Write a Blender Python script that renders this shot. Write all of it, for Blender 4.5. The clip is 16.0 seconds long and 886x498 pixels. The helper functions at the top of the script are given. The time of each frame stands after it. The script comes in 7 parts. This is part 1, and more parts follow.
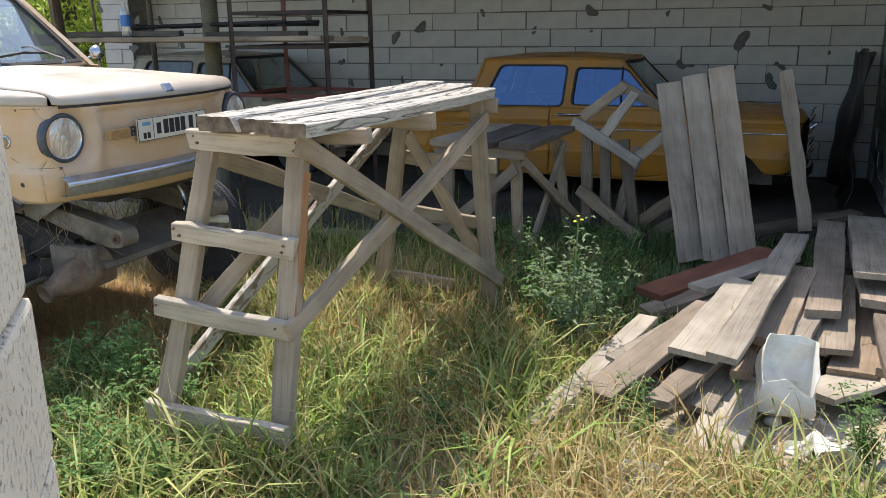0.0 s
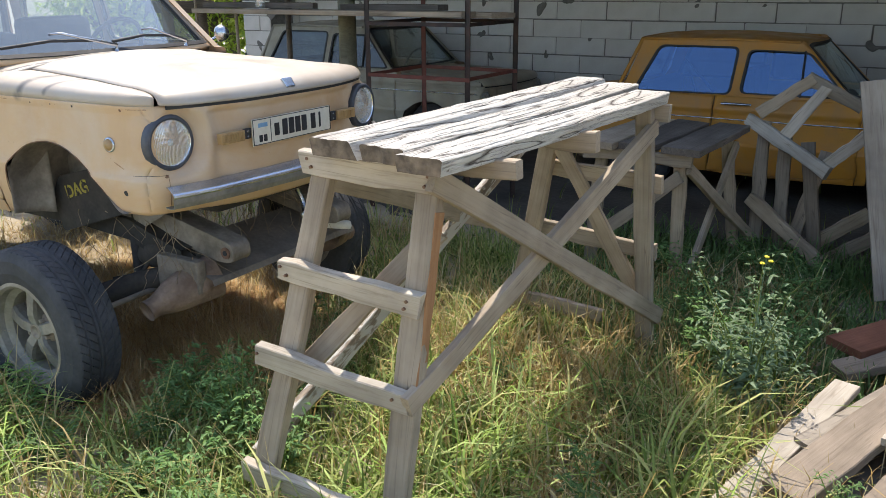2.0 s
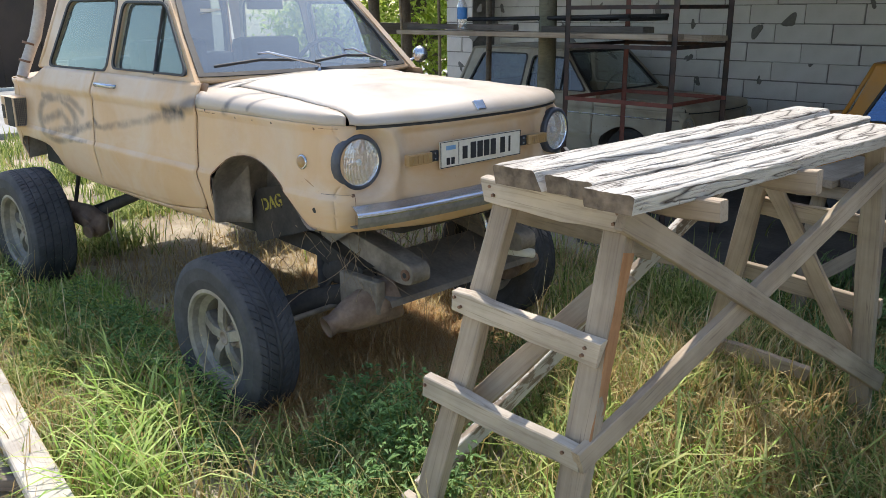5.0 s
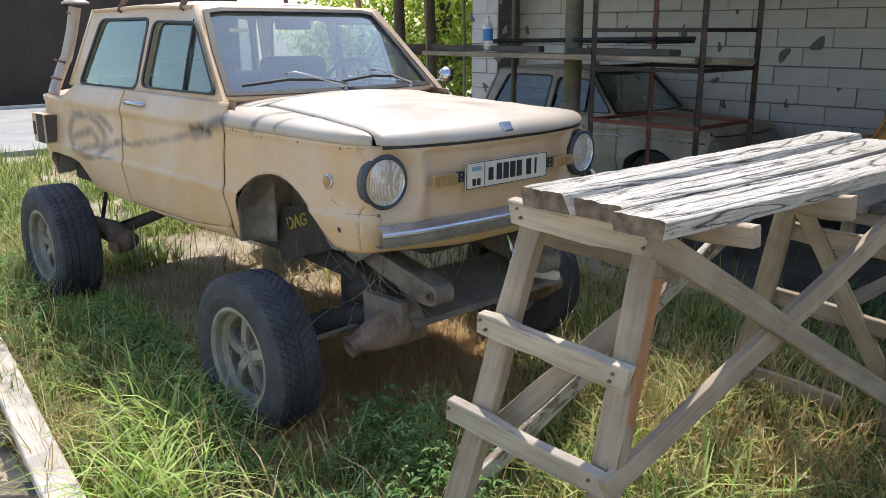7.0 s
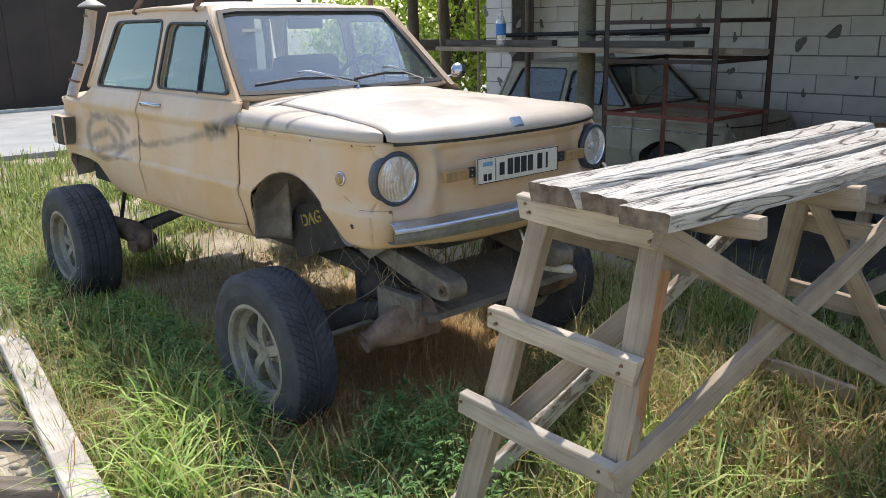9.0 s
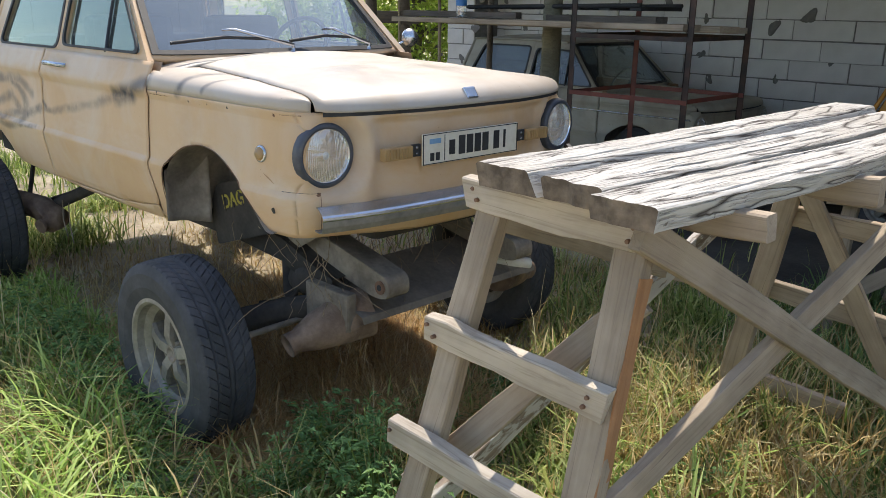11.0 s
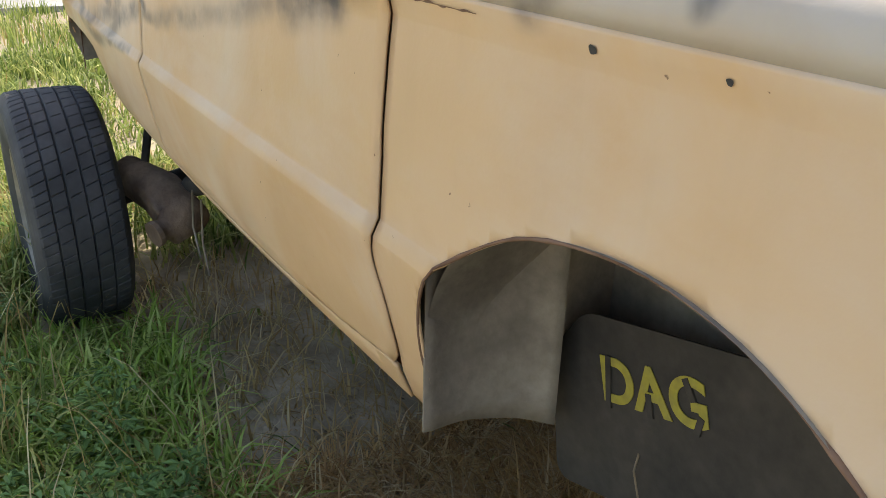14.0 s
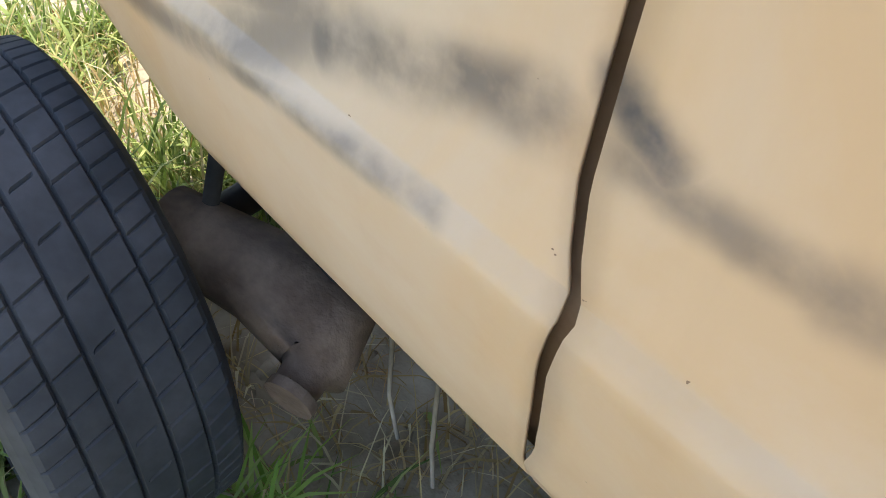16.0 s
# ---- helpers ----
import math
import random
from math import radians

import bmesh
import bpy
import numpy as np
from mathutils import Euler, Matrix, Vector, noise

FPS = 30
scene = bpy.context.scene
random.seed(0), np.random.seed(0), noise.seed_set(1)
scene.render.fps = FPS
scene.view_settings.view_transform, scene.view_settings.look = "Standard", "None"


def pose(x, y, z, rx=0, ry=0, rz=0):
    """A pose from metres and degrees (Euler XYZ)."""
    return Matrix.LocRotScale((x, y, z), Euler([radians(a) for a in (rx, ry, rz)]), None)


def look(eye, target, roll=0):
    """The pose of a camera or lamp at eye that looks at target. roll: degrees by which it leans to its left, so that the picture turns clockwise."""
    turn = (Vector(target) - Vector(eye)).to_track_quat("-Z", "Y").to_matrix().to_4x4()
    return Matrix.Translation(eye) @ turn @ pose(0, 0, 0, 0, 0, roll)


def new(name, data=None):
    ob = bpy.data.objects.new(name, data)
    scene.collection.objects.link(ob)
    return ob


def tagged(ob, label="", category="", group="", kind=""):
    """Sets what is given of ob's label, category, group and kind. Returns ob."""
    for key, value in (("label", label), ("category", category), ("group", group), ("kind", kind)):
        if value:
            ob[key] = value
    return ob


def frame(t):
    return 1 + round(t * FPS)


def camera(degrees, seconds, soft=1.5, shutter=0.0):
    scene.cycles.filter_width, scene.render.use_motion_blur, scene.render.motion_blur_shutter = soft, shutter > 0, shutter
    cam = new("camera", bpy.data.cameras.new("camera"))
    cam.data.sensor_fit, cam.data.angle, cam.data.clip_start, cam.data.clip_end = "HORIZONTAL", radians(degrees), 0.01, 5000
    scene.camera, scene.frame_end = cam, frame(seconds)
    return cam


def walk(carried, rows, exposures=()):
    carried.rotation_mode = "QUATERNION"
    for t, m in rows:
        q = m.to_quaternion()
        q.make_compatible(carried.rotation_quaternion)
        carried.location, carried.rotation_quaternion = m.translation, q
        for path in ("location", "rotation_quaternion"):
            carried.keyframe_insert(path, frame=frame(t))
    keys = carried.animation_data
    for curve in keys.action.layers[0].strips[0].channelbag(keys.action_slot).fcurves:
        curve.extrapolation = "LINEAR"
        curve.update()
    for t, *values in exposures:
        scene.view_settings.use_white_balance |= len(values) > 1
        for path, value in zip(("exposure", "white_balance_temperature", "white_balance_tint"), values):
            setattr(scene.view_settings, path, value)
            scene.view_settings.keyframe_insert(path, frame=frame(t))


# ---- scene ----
cam = camera(56.7, 16.0, 0.8)
PATH = [
    (0, (-0.143, 0.298, 1.657), (-0.871, 2.085, 1.132), -0.8),
    (0.5, (-0.297, 0.345, 1.693), (-0.931, 2.157, 1.134), -0.0),
    (1, (-0.392, 0.604, 1.682), (-1.207, 2.349, 1.143), -1.1),
    (1.5, (-0.451, 0.816, 1.767), (-1.462, 2.441, 1.186), -1.6),
    (2, (-0.496, 0.871, 1.781), (-1.487, 2.497, 1.17), -0.3),
    (2.5, (-0.516, 0.937, 1.776), (-1.672, 2.452, 1.17), -0.4),
    (3, (-0.521, 1.013, 1.769), (-1.715, 2.502, 1.173), 0.4),
    (3.5, (-0.567, 1.023, 1.764), (-1.845, 2.443, 1.17), 0.1),
    (4, (-0.577, 1.025, 1.767), (-1.889, 2.415, 1.179), 0.2),
    (4.5, (-0.578, 1.023, 1.768), (-1.917, 2.392, 1.192), -0.1),
    (5, (-0.582, 1.022, 1.773), (-1.94, 2.379, 1.213), -0.4),
    (7.5, (-0.609, 1.026, 1.774), (-2.022, 2.347, 1.266), 0.1),
    (8, (-0.608, 1.028, 1.778), (-2.03, 2.34, 1.271), 0.1),
    (8.5, (-0.602, 1.033, 1.779), (-2.028, 2.333, 1.252), -0.3),
    (9, (-0.569, 1.027, 1.782), (-2.001, 2.321, 1.257), -1.1),
    (9.5, (-0.554, 1.026, 1.793), (-1.968, 2.344, 1.276), -1.2),
    (9.7, (-0.547, 1.037, 1.795), (-1.945, 2.368, 1.271), -1.1),
    (12, (-1.489, 1.915, 1.572), (-2.855, 3.245, 0.969), 1.8),
    (12.5, (-1.903, 2.181, 1.542), (-3.383, 3.37, 0.914), 0.3),
    (13, (-2.351, 2.353, 1.509), (-4.004, 3.26, 0.843), -0.0),
    (13.5, (-2.8, 2.424, 1.501), (-4.398, 3.403, 0.804), 1.8),
    (14, (-3.302, 2.5, 1.438), (-4.848, 3.473, 0.623), 1.6),
    (14.5, (-3.794, 2.568, 1.453), (-5.315, 3.502, 0.552), 1.74),
    (15, (-4.308, 2.596, 1.414), (-5.708, 3.532, 0.336), 3.14),
    (15.5, (-4.736, 2.592, 1.377), (-5.985, 3.524, 0.124), 4.13),
    (16, (-5.079, 2.635, 1.390), (-6.118, 3.662, 0.020), 5.4),
]
EXPOSURE = [(0.0, 1.10, 7000, 10), (2.0, 1.20, 6950, 10), (3.0, 1.18, 6950, 10), (5.0, 1.08, 6850, 10), (9.7, 0.94, 6750, 10), (12.0, 1.22, 7250, 10), (12.5, 1.42, 7400, 10), (13.0, 1.04, 7550, 10), (13.5, 0.98, 7650, 10),
            (14.0, 1.30, 7750, 10), (14.5, 1.48, 7700, 10), (15.0, 1.84, 7350, 10), (15.5, 2.18, 6750, 10), (16.0, 1.72, 6950, 10)]
walk(cam, [(t, look(eye, target, roll)) for t, eye, target, roll in PATH], EXPOSURE)

# ---- world and sun ----
SUN_DIR = Vector((-0.345, 0.37, 0.863)).normalized()
world = bpy.data.worlds.new("sky")
scene.world = world
world.use_nodes = True
wn = world.node_tree
sky = wn.nodes.new("ShaderNodeTexSky")
sky.sky_type = 'NISHITA'
sky.sun_disc = False
sky.dust_density, sky.ozone_density = 1.2, 1.0
sky.sun_elevation = math.asin(SUN_DIR.z)
sky.sun_rotation = math.atan2(SUN_DIR.x, SUN_DIR.y)
wn.links.new(sky.outputs[0], wn.nodes["Background"].inputs[0])
wn.nodes["Background"].inputs[1].default_value = 0.15
sun = new("sun", bpy.data.lights.new("sun", 'SUN'))
sun.data.energy, sun.data.angle, sun.data.color = 2.85, radians(0.53), (1.0, 0.95, 0.87)
sun.matrix_world = look(SUN_DIR * 30, (0, 0, 0))


# ---- materials ----
class Mat:
    """A small builder for procedural materials on object coordinates."""

    def __init__(self, name, rough=0.6, metal=0.0, spec=0.5):
        self.m = bpy.data.materials.new(name)
        self.m.use_nodes = True
        self.t = self.m.node_tree
        self.b = self.t.nodes["Principled BSDF"]
        self.b.inputs["Roughness"].default_value = rough
        self.b.inputs["Metallic"].default_value = metal
        self.b.inputs["Specular IOR Level"].default_value = spec
        self.co = self.t.nodes.new("ShaderNodeTexCoord").outputs["Object"]

    def link(self, a, b):
        self.t.links.new(a, b)

    def scaled(self, s):
        n = self.t.nodes.new("ShaderNodeMapping")
        n.inputs["Scale"].default_value = s
        self.link(self.co, n.inputs["Vector"])
        return n.outputs[0]

    def noise(self, scale, detail=5, rough=0.55, co=None, warp=0.0):
        n = self.t.nodes.new("ShaderNodeTexNoise")
        n.inputs["Scale"].default_value = scale
        n.inputs["Detail"].default_value = detail
        n.inputs["Roughness"].default_value = rough
        n.inputs["Distortion"].default_value = warp
        self.link(co or self.co, n.inputs["Vector"])
        return n.outputs["Fac"]

    def ramp(self, fac, *stops):
        n = self.t.nodes.new("ShaderNodeValToRGB")
        e = n.color_ramp.elements
        while len(e) < len(stops):
            e.new(0.5)
        for el, (p, c) in zip(e, stops):
            el.position = p
            el.color = (*c, 1) if isinstance(c, tuple) else (c, c, c, 1)
        self.link(fac, n.inputs[0])
        return n.outputs[0]

    def mix(self, fac, a, b, how='MIX'):
        n = self.t.nodes.new("ShaderNodeMix")
        n.data_type, n.blend_type = 'RGBA', how
        for sock, v in ((n.inputs[0], fac), (n.inputs[6], a), (n.inputs[7], b)):
            if isinstance(v, (int, float)):
                sock.default_value = v
            elif isinstance(v, tuple):
                sock.default_value = (*v, 1)
            else:
                self.link(v, sock)
        return n.outputs[2]

    def rand(self, island=False):
        if island:
            return self.t.nodes.new("ShaderNodeNewGeometry").outputs["Random Per Island"]
        return self.t.nodes.new("ShaderNodeObjectInfo").outputs["Random"]

    def color(self, c):
        if isinstance(c, tuple):
            self.b.inputs["Base Color"].default_value = (*c, 1)
        else:
            self.link(c, self.b.inputs["Base Color"])
        return self

    def rough(self, v):
        self.link(v, self.b.inputs["Roughness"])
        return self

    def bump(self, h, strength=0.3, dist=0.01):
        n = self.t.nodes.new("ShaderNodeBump")
        n.inputs["Strength"].default_value = strength
        n.inputs["Distance"].default_value = dist
        self.link(h, n.inputs["Height"])
        self.link(n.outputs[0], self.b.inputs["Normal"])
        return self


def plain_mat(name, c1, c2, scale=6.0, rough=0.6, metal=0.0, bump=0.2, dist=0.004, fine=60.0):
    m = Mat(name, rough, metal)
    a = m.ramp(m.noise(scale, 6), (0.35, c1), (0.68, c2))
    f = m.noise(fine, 3)
    m.color(m.mix(0.25, a, m.ramp(f, (0.3, 0.25), (0.7, 0.8)), 'SOFT_LIGHT'))
    m.bump(m.mix(0.5, f, m.noise(scale * 2, 4)), bump, dist)
    return m.m


def wood_mat(name, light, mid, dark, grain=1.0, moss=None, cracked=0.0):
    """Weathered timber, its grain along the board's own x."""
    m = Mat(name, 0.82, 0, 0.3)
    co = m.scaled((3.0, 58 * grain, 58 * grain))
    g = m.noise(1.0, 7, 0.62, co, 0.6)
    fine = m.noise(3.2, 4, 0.6, m.scaled((4.0, 150 * grain, 150 * grain)))
    base = m.ramp(g, (0.28 - 0.2 * cracked, dark), (0.45 - 0.1 * cracked, mid), (0.70, light))
    stain = m.ramp(m.noise(3.0, 5), (0.34, (0.45, 0.43, 0.42)), (0.6, (1, 1, 1)))
    base = m.mix(0.40 if not cracked else 0.25, base, mid)
    base = m.mix(0.65, base, stain, 'MULTIPLY')
    r = m.ramp(m.rand(), (0.0, (0.72, 0.70, 0.68)), (0.5, (1, 0.98, 0.95)), (1.0, (1.12, 1.02, 0.90)))
    base = m.mix(0.8, base, r, 'MULTIPLY')
    if moss:
        base = m.mix(m.ramp(m.noise(5.0, 6), (0.52, 0.0), (0.66, 0.8)), base, moss)
    m.color(base)
    crack = m.noise(1.0, 3, 0.5, m.scaled((0.7, 24 * grain, 24 * grain)), 0.3)
    line = m.ramp(crack, (0.485 - 0.02 * cracked, 0.0), (0.5, 1.0), (0.515 + 0.02 * cracked, 0.0))
    m.color(m.mix(m.mix(0.8, line, m.ramp(m.noise(2.0, 3), (0.45 - 0.15 * cracked, 0.0), (0.6 - 0.15 * cracked, 1.0)), 'MULTIPLY'), base, dark))
    m.bump(m.mix(0.45, g, fine), 0.6, 0.004)
    return m.m


def silver_mat(name, light, mid, dark):
    """Old silvered plank: hard grain ridges, many fine dark checks, a few long open cracks, knots and grey stains."""
    m = Mat(name, 0.88, 0, 0.2)
    g = m.noise(1.0, 8, 0.68, m.scaled((2.6, 105, 105)), 0.7)
    base = m.ramp(g, (0.28, mid), (0.44, light), (0.66, light), (0.80, mid))
    warm = m.ramp(m.noise(2.4, 5), (0.42, 0.0), (0.66, 0.45))
    base = m.mix(warm, base, (0.36, 0.31, 0.255))
    checks = m.noise(1.0, 4, 0.6, m.scaled((2.6, 95, 95)), 0.4)
    line = m.ramp(checks, (0.474, 0.0), (0.497, 0.6), (0.520, 0.0))
    where = m.ramp(m.noise(4.0, 4), (0.40, 0.0), (0.56, 1.0))
    base = m.mix(m.mix(1.0, line, where, 'MULTIPLY'), base, dark)
    long = m.noise(1.0, 3, 0.5, m.scaled((0.45, 7, 7)), 0.6)
    split = m.ramp(long, (0.487, 0.0), (0.496, 1.0), (0.505, 0.0))
    base = m.mix(split, base, dark)
    spots = m.ramp(m.noise(26.0, 3), (0.70, 0.0), (0.75, 0.8))
    m.color(m.mix(spots, base, (0.15, 0.12, 0.095)))
    h = m.mix(0.5, g, m.ramp(checks, (0.46, 1.0), (0.497, 0.0), (0.534, 1.0)))
    m.bump(m.mix(0.4, h, m.ramp(long, (0.475, 1.0), (0.495, 0.0), (0.515, 1.0))), 0.9, 0.006)
    return m.m


def peel_mat(name):
    """Timber with old white paint flaking off along the grain."""
    m = Mat(name, 0.75, 0, 0.3)
    wood = m.ramp(m.noise(1.0, 6, 0.6, m.scaled((3.0, 60, 60))), (0.3, (0.13, 0.095, 0.07)), (0.7, (0.33, 0.265, 0.20)))
    flake = m.noise(1.0, 6, 0.65, m.scaled((9, 26, 26)), 0.5)
    k = m.ramp(flake, (0.47, 0.0), (0.52, 0.9))
    m.color(m.mix(k, wood, (0.50, 0.47, 0.42)))
    m.bump(k, 0.7, 0.003)
    return m.m


# black sprayed strokes and two painted shadows on the car's right side: x, z of both ends, width, strength
SPRAY_AND_SHADOWS = [(-2.50, 0.590, -2.295, 0.637, 0.022, 0.75), (-2.262, 0.670, -2.226, 0.650, 0.018, 0.9), (-2.244, 0.637, -2.13, 0.643, 0.016, 0.6), (-2.13, 0.642, -1.85, 0.682, 0.022, 0.55),
           (-1.85, 0.682, -1.61, 0.725, 0.022, 0.4), (-1.61, 0.725, -1.45, 0.765, 0.026, 0.5), (-1.42, 0.772, -1.26, 0.800, 0.042, 1.0), (-1.30, 0.80, -1.12, 0.85, 0.034, 0.8),
           # first two of this row: shadows cast on the wing top, painted as marks
           (-0.87, 0.825, -0.81, 0.92, 0.022, 0.7), (-0.69, 0.845, -0.64, 0.91, 0.013, 0.6), (-3.05, 0.60, -2.75, 0.67, 0.030, 0.6), (-2.75, 0.67, -2.62, 0.60, 0.030, 0.6),
           (-2.95, 0.535, -2.50, 0.60, 0.026, 0.6), (-3.05, 0.745, -2.60, 0.765, 0.026, 0.6), (-2.60, 0.765, -2.42, 0.70, 0.026, 0.55), (-2.69, 0.514, -2.36, 0.536, 0.012, 0.6)]


def sprayed(m):
    """Where the strokes, two painted wing shadows and one hoop of spray paint lie."""
    def node(op, *ins, vec=True):
        n = m.t.nodes.new("ShaderNodeVectorMath" if vec else "ShaderNodeMath")
        n.operation = op
        for k, v in enumerate(ins):
            sock = n.inputs[3] if op == 'SCALE' and k == 1 else n.inputs[k]
            if isinstance(v, (int, float, tuple)):
                sock.default_value = v
            else:
                m.link(v, sock)
        return n.outputs["Value"] if vec and op in ('DOT_PRODUCT', 'LENGTH') else n.outputs[0]

    wob = m.t.nodes.new("ShaderNodeTexNoise")
    wob.inputs["Scale"].default_value, wob.inputs["Detail"].default_value = 9, 4
    m.link(m.co, wob.inputs["Vector"])
    p3 = node('ADD', m.co, node('SCALE', node('SUBTRACT', wob.outputs["Color"], (0.5, 0.5, 0.5)), 0.035))
    p = node('MULTIPLY', p3, (1, 0, 1))
    total = None

    def soft(d, r, s):
        n = m.t.nodes.new("ShaderNodeMapRange")
        n.interpolation_type = 'SMOOTHSTEP'
        m.link(d, n.inputs[0])
        n.inputs[1].default_value, n.inputs[2].default_value = r * 1.55, r * 0.1
        n.inputs[3].default_value, n.inputs[4].default_value = 0.0, s
        return n.outputs[0]

    for x0, z0, x1, z1, r, s in SPRAY_AND_SHADOWS:
        ba = Vector((x1 - x0, 0, z1 - z0))
        pa = node('SUBTRACT', p, (x0, 0, z0))
        t = node('MULTIPLY', node('DOT_PRODUCT', pa, tuple(ba)), 1 / ba.length_squared, vec=False)
        t.node.use_clamp = True
        q = node('MULTIPLY', tuple(ba), (1, 1, 1))
        sc = m.t.nodes.new("ShaderNodeVectorMath")
        sc.operation = 'SCALE'
        m.link(q, sc.inputs[0])
        m.link(t, sc.inputs[3])
        v = soft(node('LENGTH', node('SUBTRACT', pa, sc.outputs[0])), r, s)
        total = v if total is None else node('MAXIMUM', total, v, vec=False)
    e = node('MULTIPLY', node('SUBTRACT', p, (-2.82, 0, 0.625)), (1 / 0.30, 0, 1 / 0.125))
    ring = node('ABSOLUTE', node('SUBTRACT', node('LENGTH', e), 1.0, vec=False), vec=False)
    total = node('MAXIMUM', total, soft(ring, 0.16, 0.6), vec=False)
    sep = m.t.nodes.new("ShaderNodeSeparateXYZ")
    m.link(m.co, sep.inputs[0])
    near = node('LESS_THAN', sep.outputs[1], -0.55, vec=False)
    patch = m.ramp(m.noise(14.0, 5), (0.30, 0.35), (0.55, 1.0))
    return node('MULTIPLY', node('MULTIPLY', total, near, vec=False), patch, vec=False)


def paint_mat(name, c1, c2, chalk, rust=0.0, rough=0.38, spray=False):
    """Old car enamel: faded patches, dust, fine scratches, a few rust specks, and where asked sprayed black scribble
    with two painted wing-top shadows.
    """
    m = Mat(name, rough, 0, 0.45)
    base = m.ramp(m.noise(1.7, 4), (0.3, c1), (0.7, c2))
    base = m.mix(m.ramp(m.noise(2.6, 7, 0.6, None, 0.8), (0.40, 0.0), (0.66, 0.9)), base, chalk)
    base = m.mix(m.ramp(m.noise(4.3, 5, 0.6, m.scaled((0.7, 1, 1.6))), (0.52, 0.0), (0.74, 0.35)), base, tuple(v * k for v, k in zip(c1, (0.86, 0.74, 0.58))))
    specks = m.ramp(m.noise(75.0, 3, 0.6), (0.745 - rust, 0.0), (0.765 - rust, 0.8))
    base = m.mix(specks, base, (0.12, 0.055, 0.03))
    streak = m.ramp(m.noise(1.0, 5, 0.6, m.scaled((16, 16, 2.2))), (0.55, 0.0), (0.8, 0.10))
    base = m.mix(streak, base, (0.33, 0.22, 0.12))
    if spray:
        base = m.mix(sprayed(m), base, (0.045, 0.05, 0.065))
    m.color(base)
    m.rough(m.ramp(m.noise(5.0, 6), (0.3, rough - 0.1), (0.7, rough + 0.22)))
    m.bump(m.mix(0.3, m.noise(2.2, 3), m.noise(110.0, 2)), 0.10, 0.01)
    return m.m


M = {}
M["cream"] = paint_mat("cream_enamel", (0.57, 0.375, 0.212), (0.63, 0.435, 0.262), (0.61, 0.482, 0.362), spray=True)
# whiter tone than cream: part fading, part direct sunlight put into the colour
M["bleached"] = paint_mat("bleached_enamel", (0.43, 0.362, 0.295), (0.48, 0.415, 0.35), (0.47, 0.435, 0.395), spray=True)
M["orange"] = paint_mat("orange_enamel", (0.55, 0.24, 0.03), (0.62, 0.29, 0.045), (0.45, 0.24, 0.08), 0.02)
M["grey"] = paint_mat("pale_grey_enamel", (0.38, 0.36, 0.30), (0.46, 0.435, 0.365), (0.29, 0.26, 0.21), 0.03, 0.5)
M["wood"] = wood_mat("weathered_wood", (0.48, 0.41, 0.325), (0.39, 0.325, 0.255), (0.19, 0.145, 0.11))
M["wood_heap"] = wood_mat("grey_heap_wood", (0.40, 0.36, 0.315), (0.30, 0.265, 0.225), (0.10, 0.08, 0.065))
M["wood_brown"] = wood_mat("brown_wood", (0.40, 0.34, 0.28), (0.30, 0.245, 0.195), (0.12, 0.095, 0.075))
M["wood_pale"] = wood_mat("bleached_wood", (0.60, 0.555, 0.49), (0.51, 0.46, 0.395), (0.24, 0.20, 0.16))
M["wood_top"] = silver_mat("sun_bleached_cracked_wood", (0.545, 0.52, 0.48), (0.43, 0.405, 0.37), (0.055, 0.045, 0.038))
M["wood_peel"] = peel_mat("flaking_white_paint_on_wood")
M["wood_panel"] = wood_mat("brown_grey_panel_wood", (0.44, 0.385, 0.32), (0.35, 0.295, 0.24), (0.17, 0.13, 0.10), 0.6)
M["wood_white"] = wood_mat("white_bleached_wood", (0.74, 0.71, 0.66), (0.64, 0.60, 0.54), (0.34, 0.29, 0.24))
M["wood_orange"] = wood_mat("orange_stained_wood", (0.52, 0.30, 0.16), (0.42, 0.22, 0.11), (0.22, 0.11, 0.06))
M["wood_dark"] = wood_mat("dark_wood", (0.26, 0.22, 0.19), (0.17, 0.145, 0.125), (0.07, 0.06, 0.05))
M["wood_red"] = wood_mat("red_brown_wood", (0.34, 0.15, 0.09), (0.26, 0.11, 0.07), (0.12, 0.05, 0.035))
M["rubber"] = plain_mat("tyre_rubber", (0.026, 0.029, 0.035), (0.060, 0.063, 0.072), 7, 0.75, 0, 0.25, 0.002)
M["rim"] = plain_mat("dull_alloy", (0.20, 0.185, 0.16), (0.34, 0.32, 0.285), 9, 0.55, 0.35, 0.3)
M["chrome"] = plain_mat("worn_chrome", (0.42, 0.45, 0.50), (0.56, 0.59, 0.64), 9, 0.27, 0.95, 0.05)
M["lamp_rim"] = plain_mat("blue_black_rim", (0.035, 0.042, 0.06), (0.08, 0.085, 0.10), 7, 0.45)
M["steel_grey"] = plain_mat("dull_grey_steel", (0.20, 0.20, 0.20), (0.32, 0.31, 0.30), 8, 0.5, 0.5)
M["black"] = plain_mat("black_trim", (0.018, 0.019, 0.022), (0.035, 0.036, 0.04), 9, 0.6)
M["under"] = plain_mat("underbody", (0.028, 0.026, 0.024), (0.07, 0.06, 0.05), 6, 0.85, 0, 0.4, 0.006)
M["well"] = plain_mat("muddy_wheel_well", (0.13, 0.11, 0.09), (0.36, 0.315, 0.26), 5, 0.9, 0, 0.5, 0.006)
M["wood_end"] = plain_mat("brown_end_grain", (0.10, 0.076, 0.055), (0.24, 0.185, 0.135), 26, 0.9, 0, 0.9, 0.006, 70)
M["rust_smear"] = plain_mat("faint_rust_smear", (0.42, 0.26, 0.14), (0.34, 0.19, 0.10), 40, 0.6)
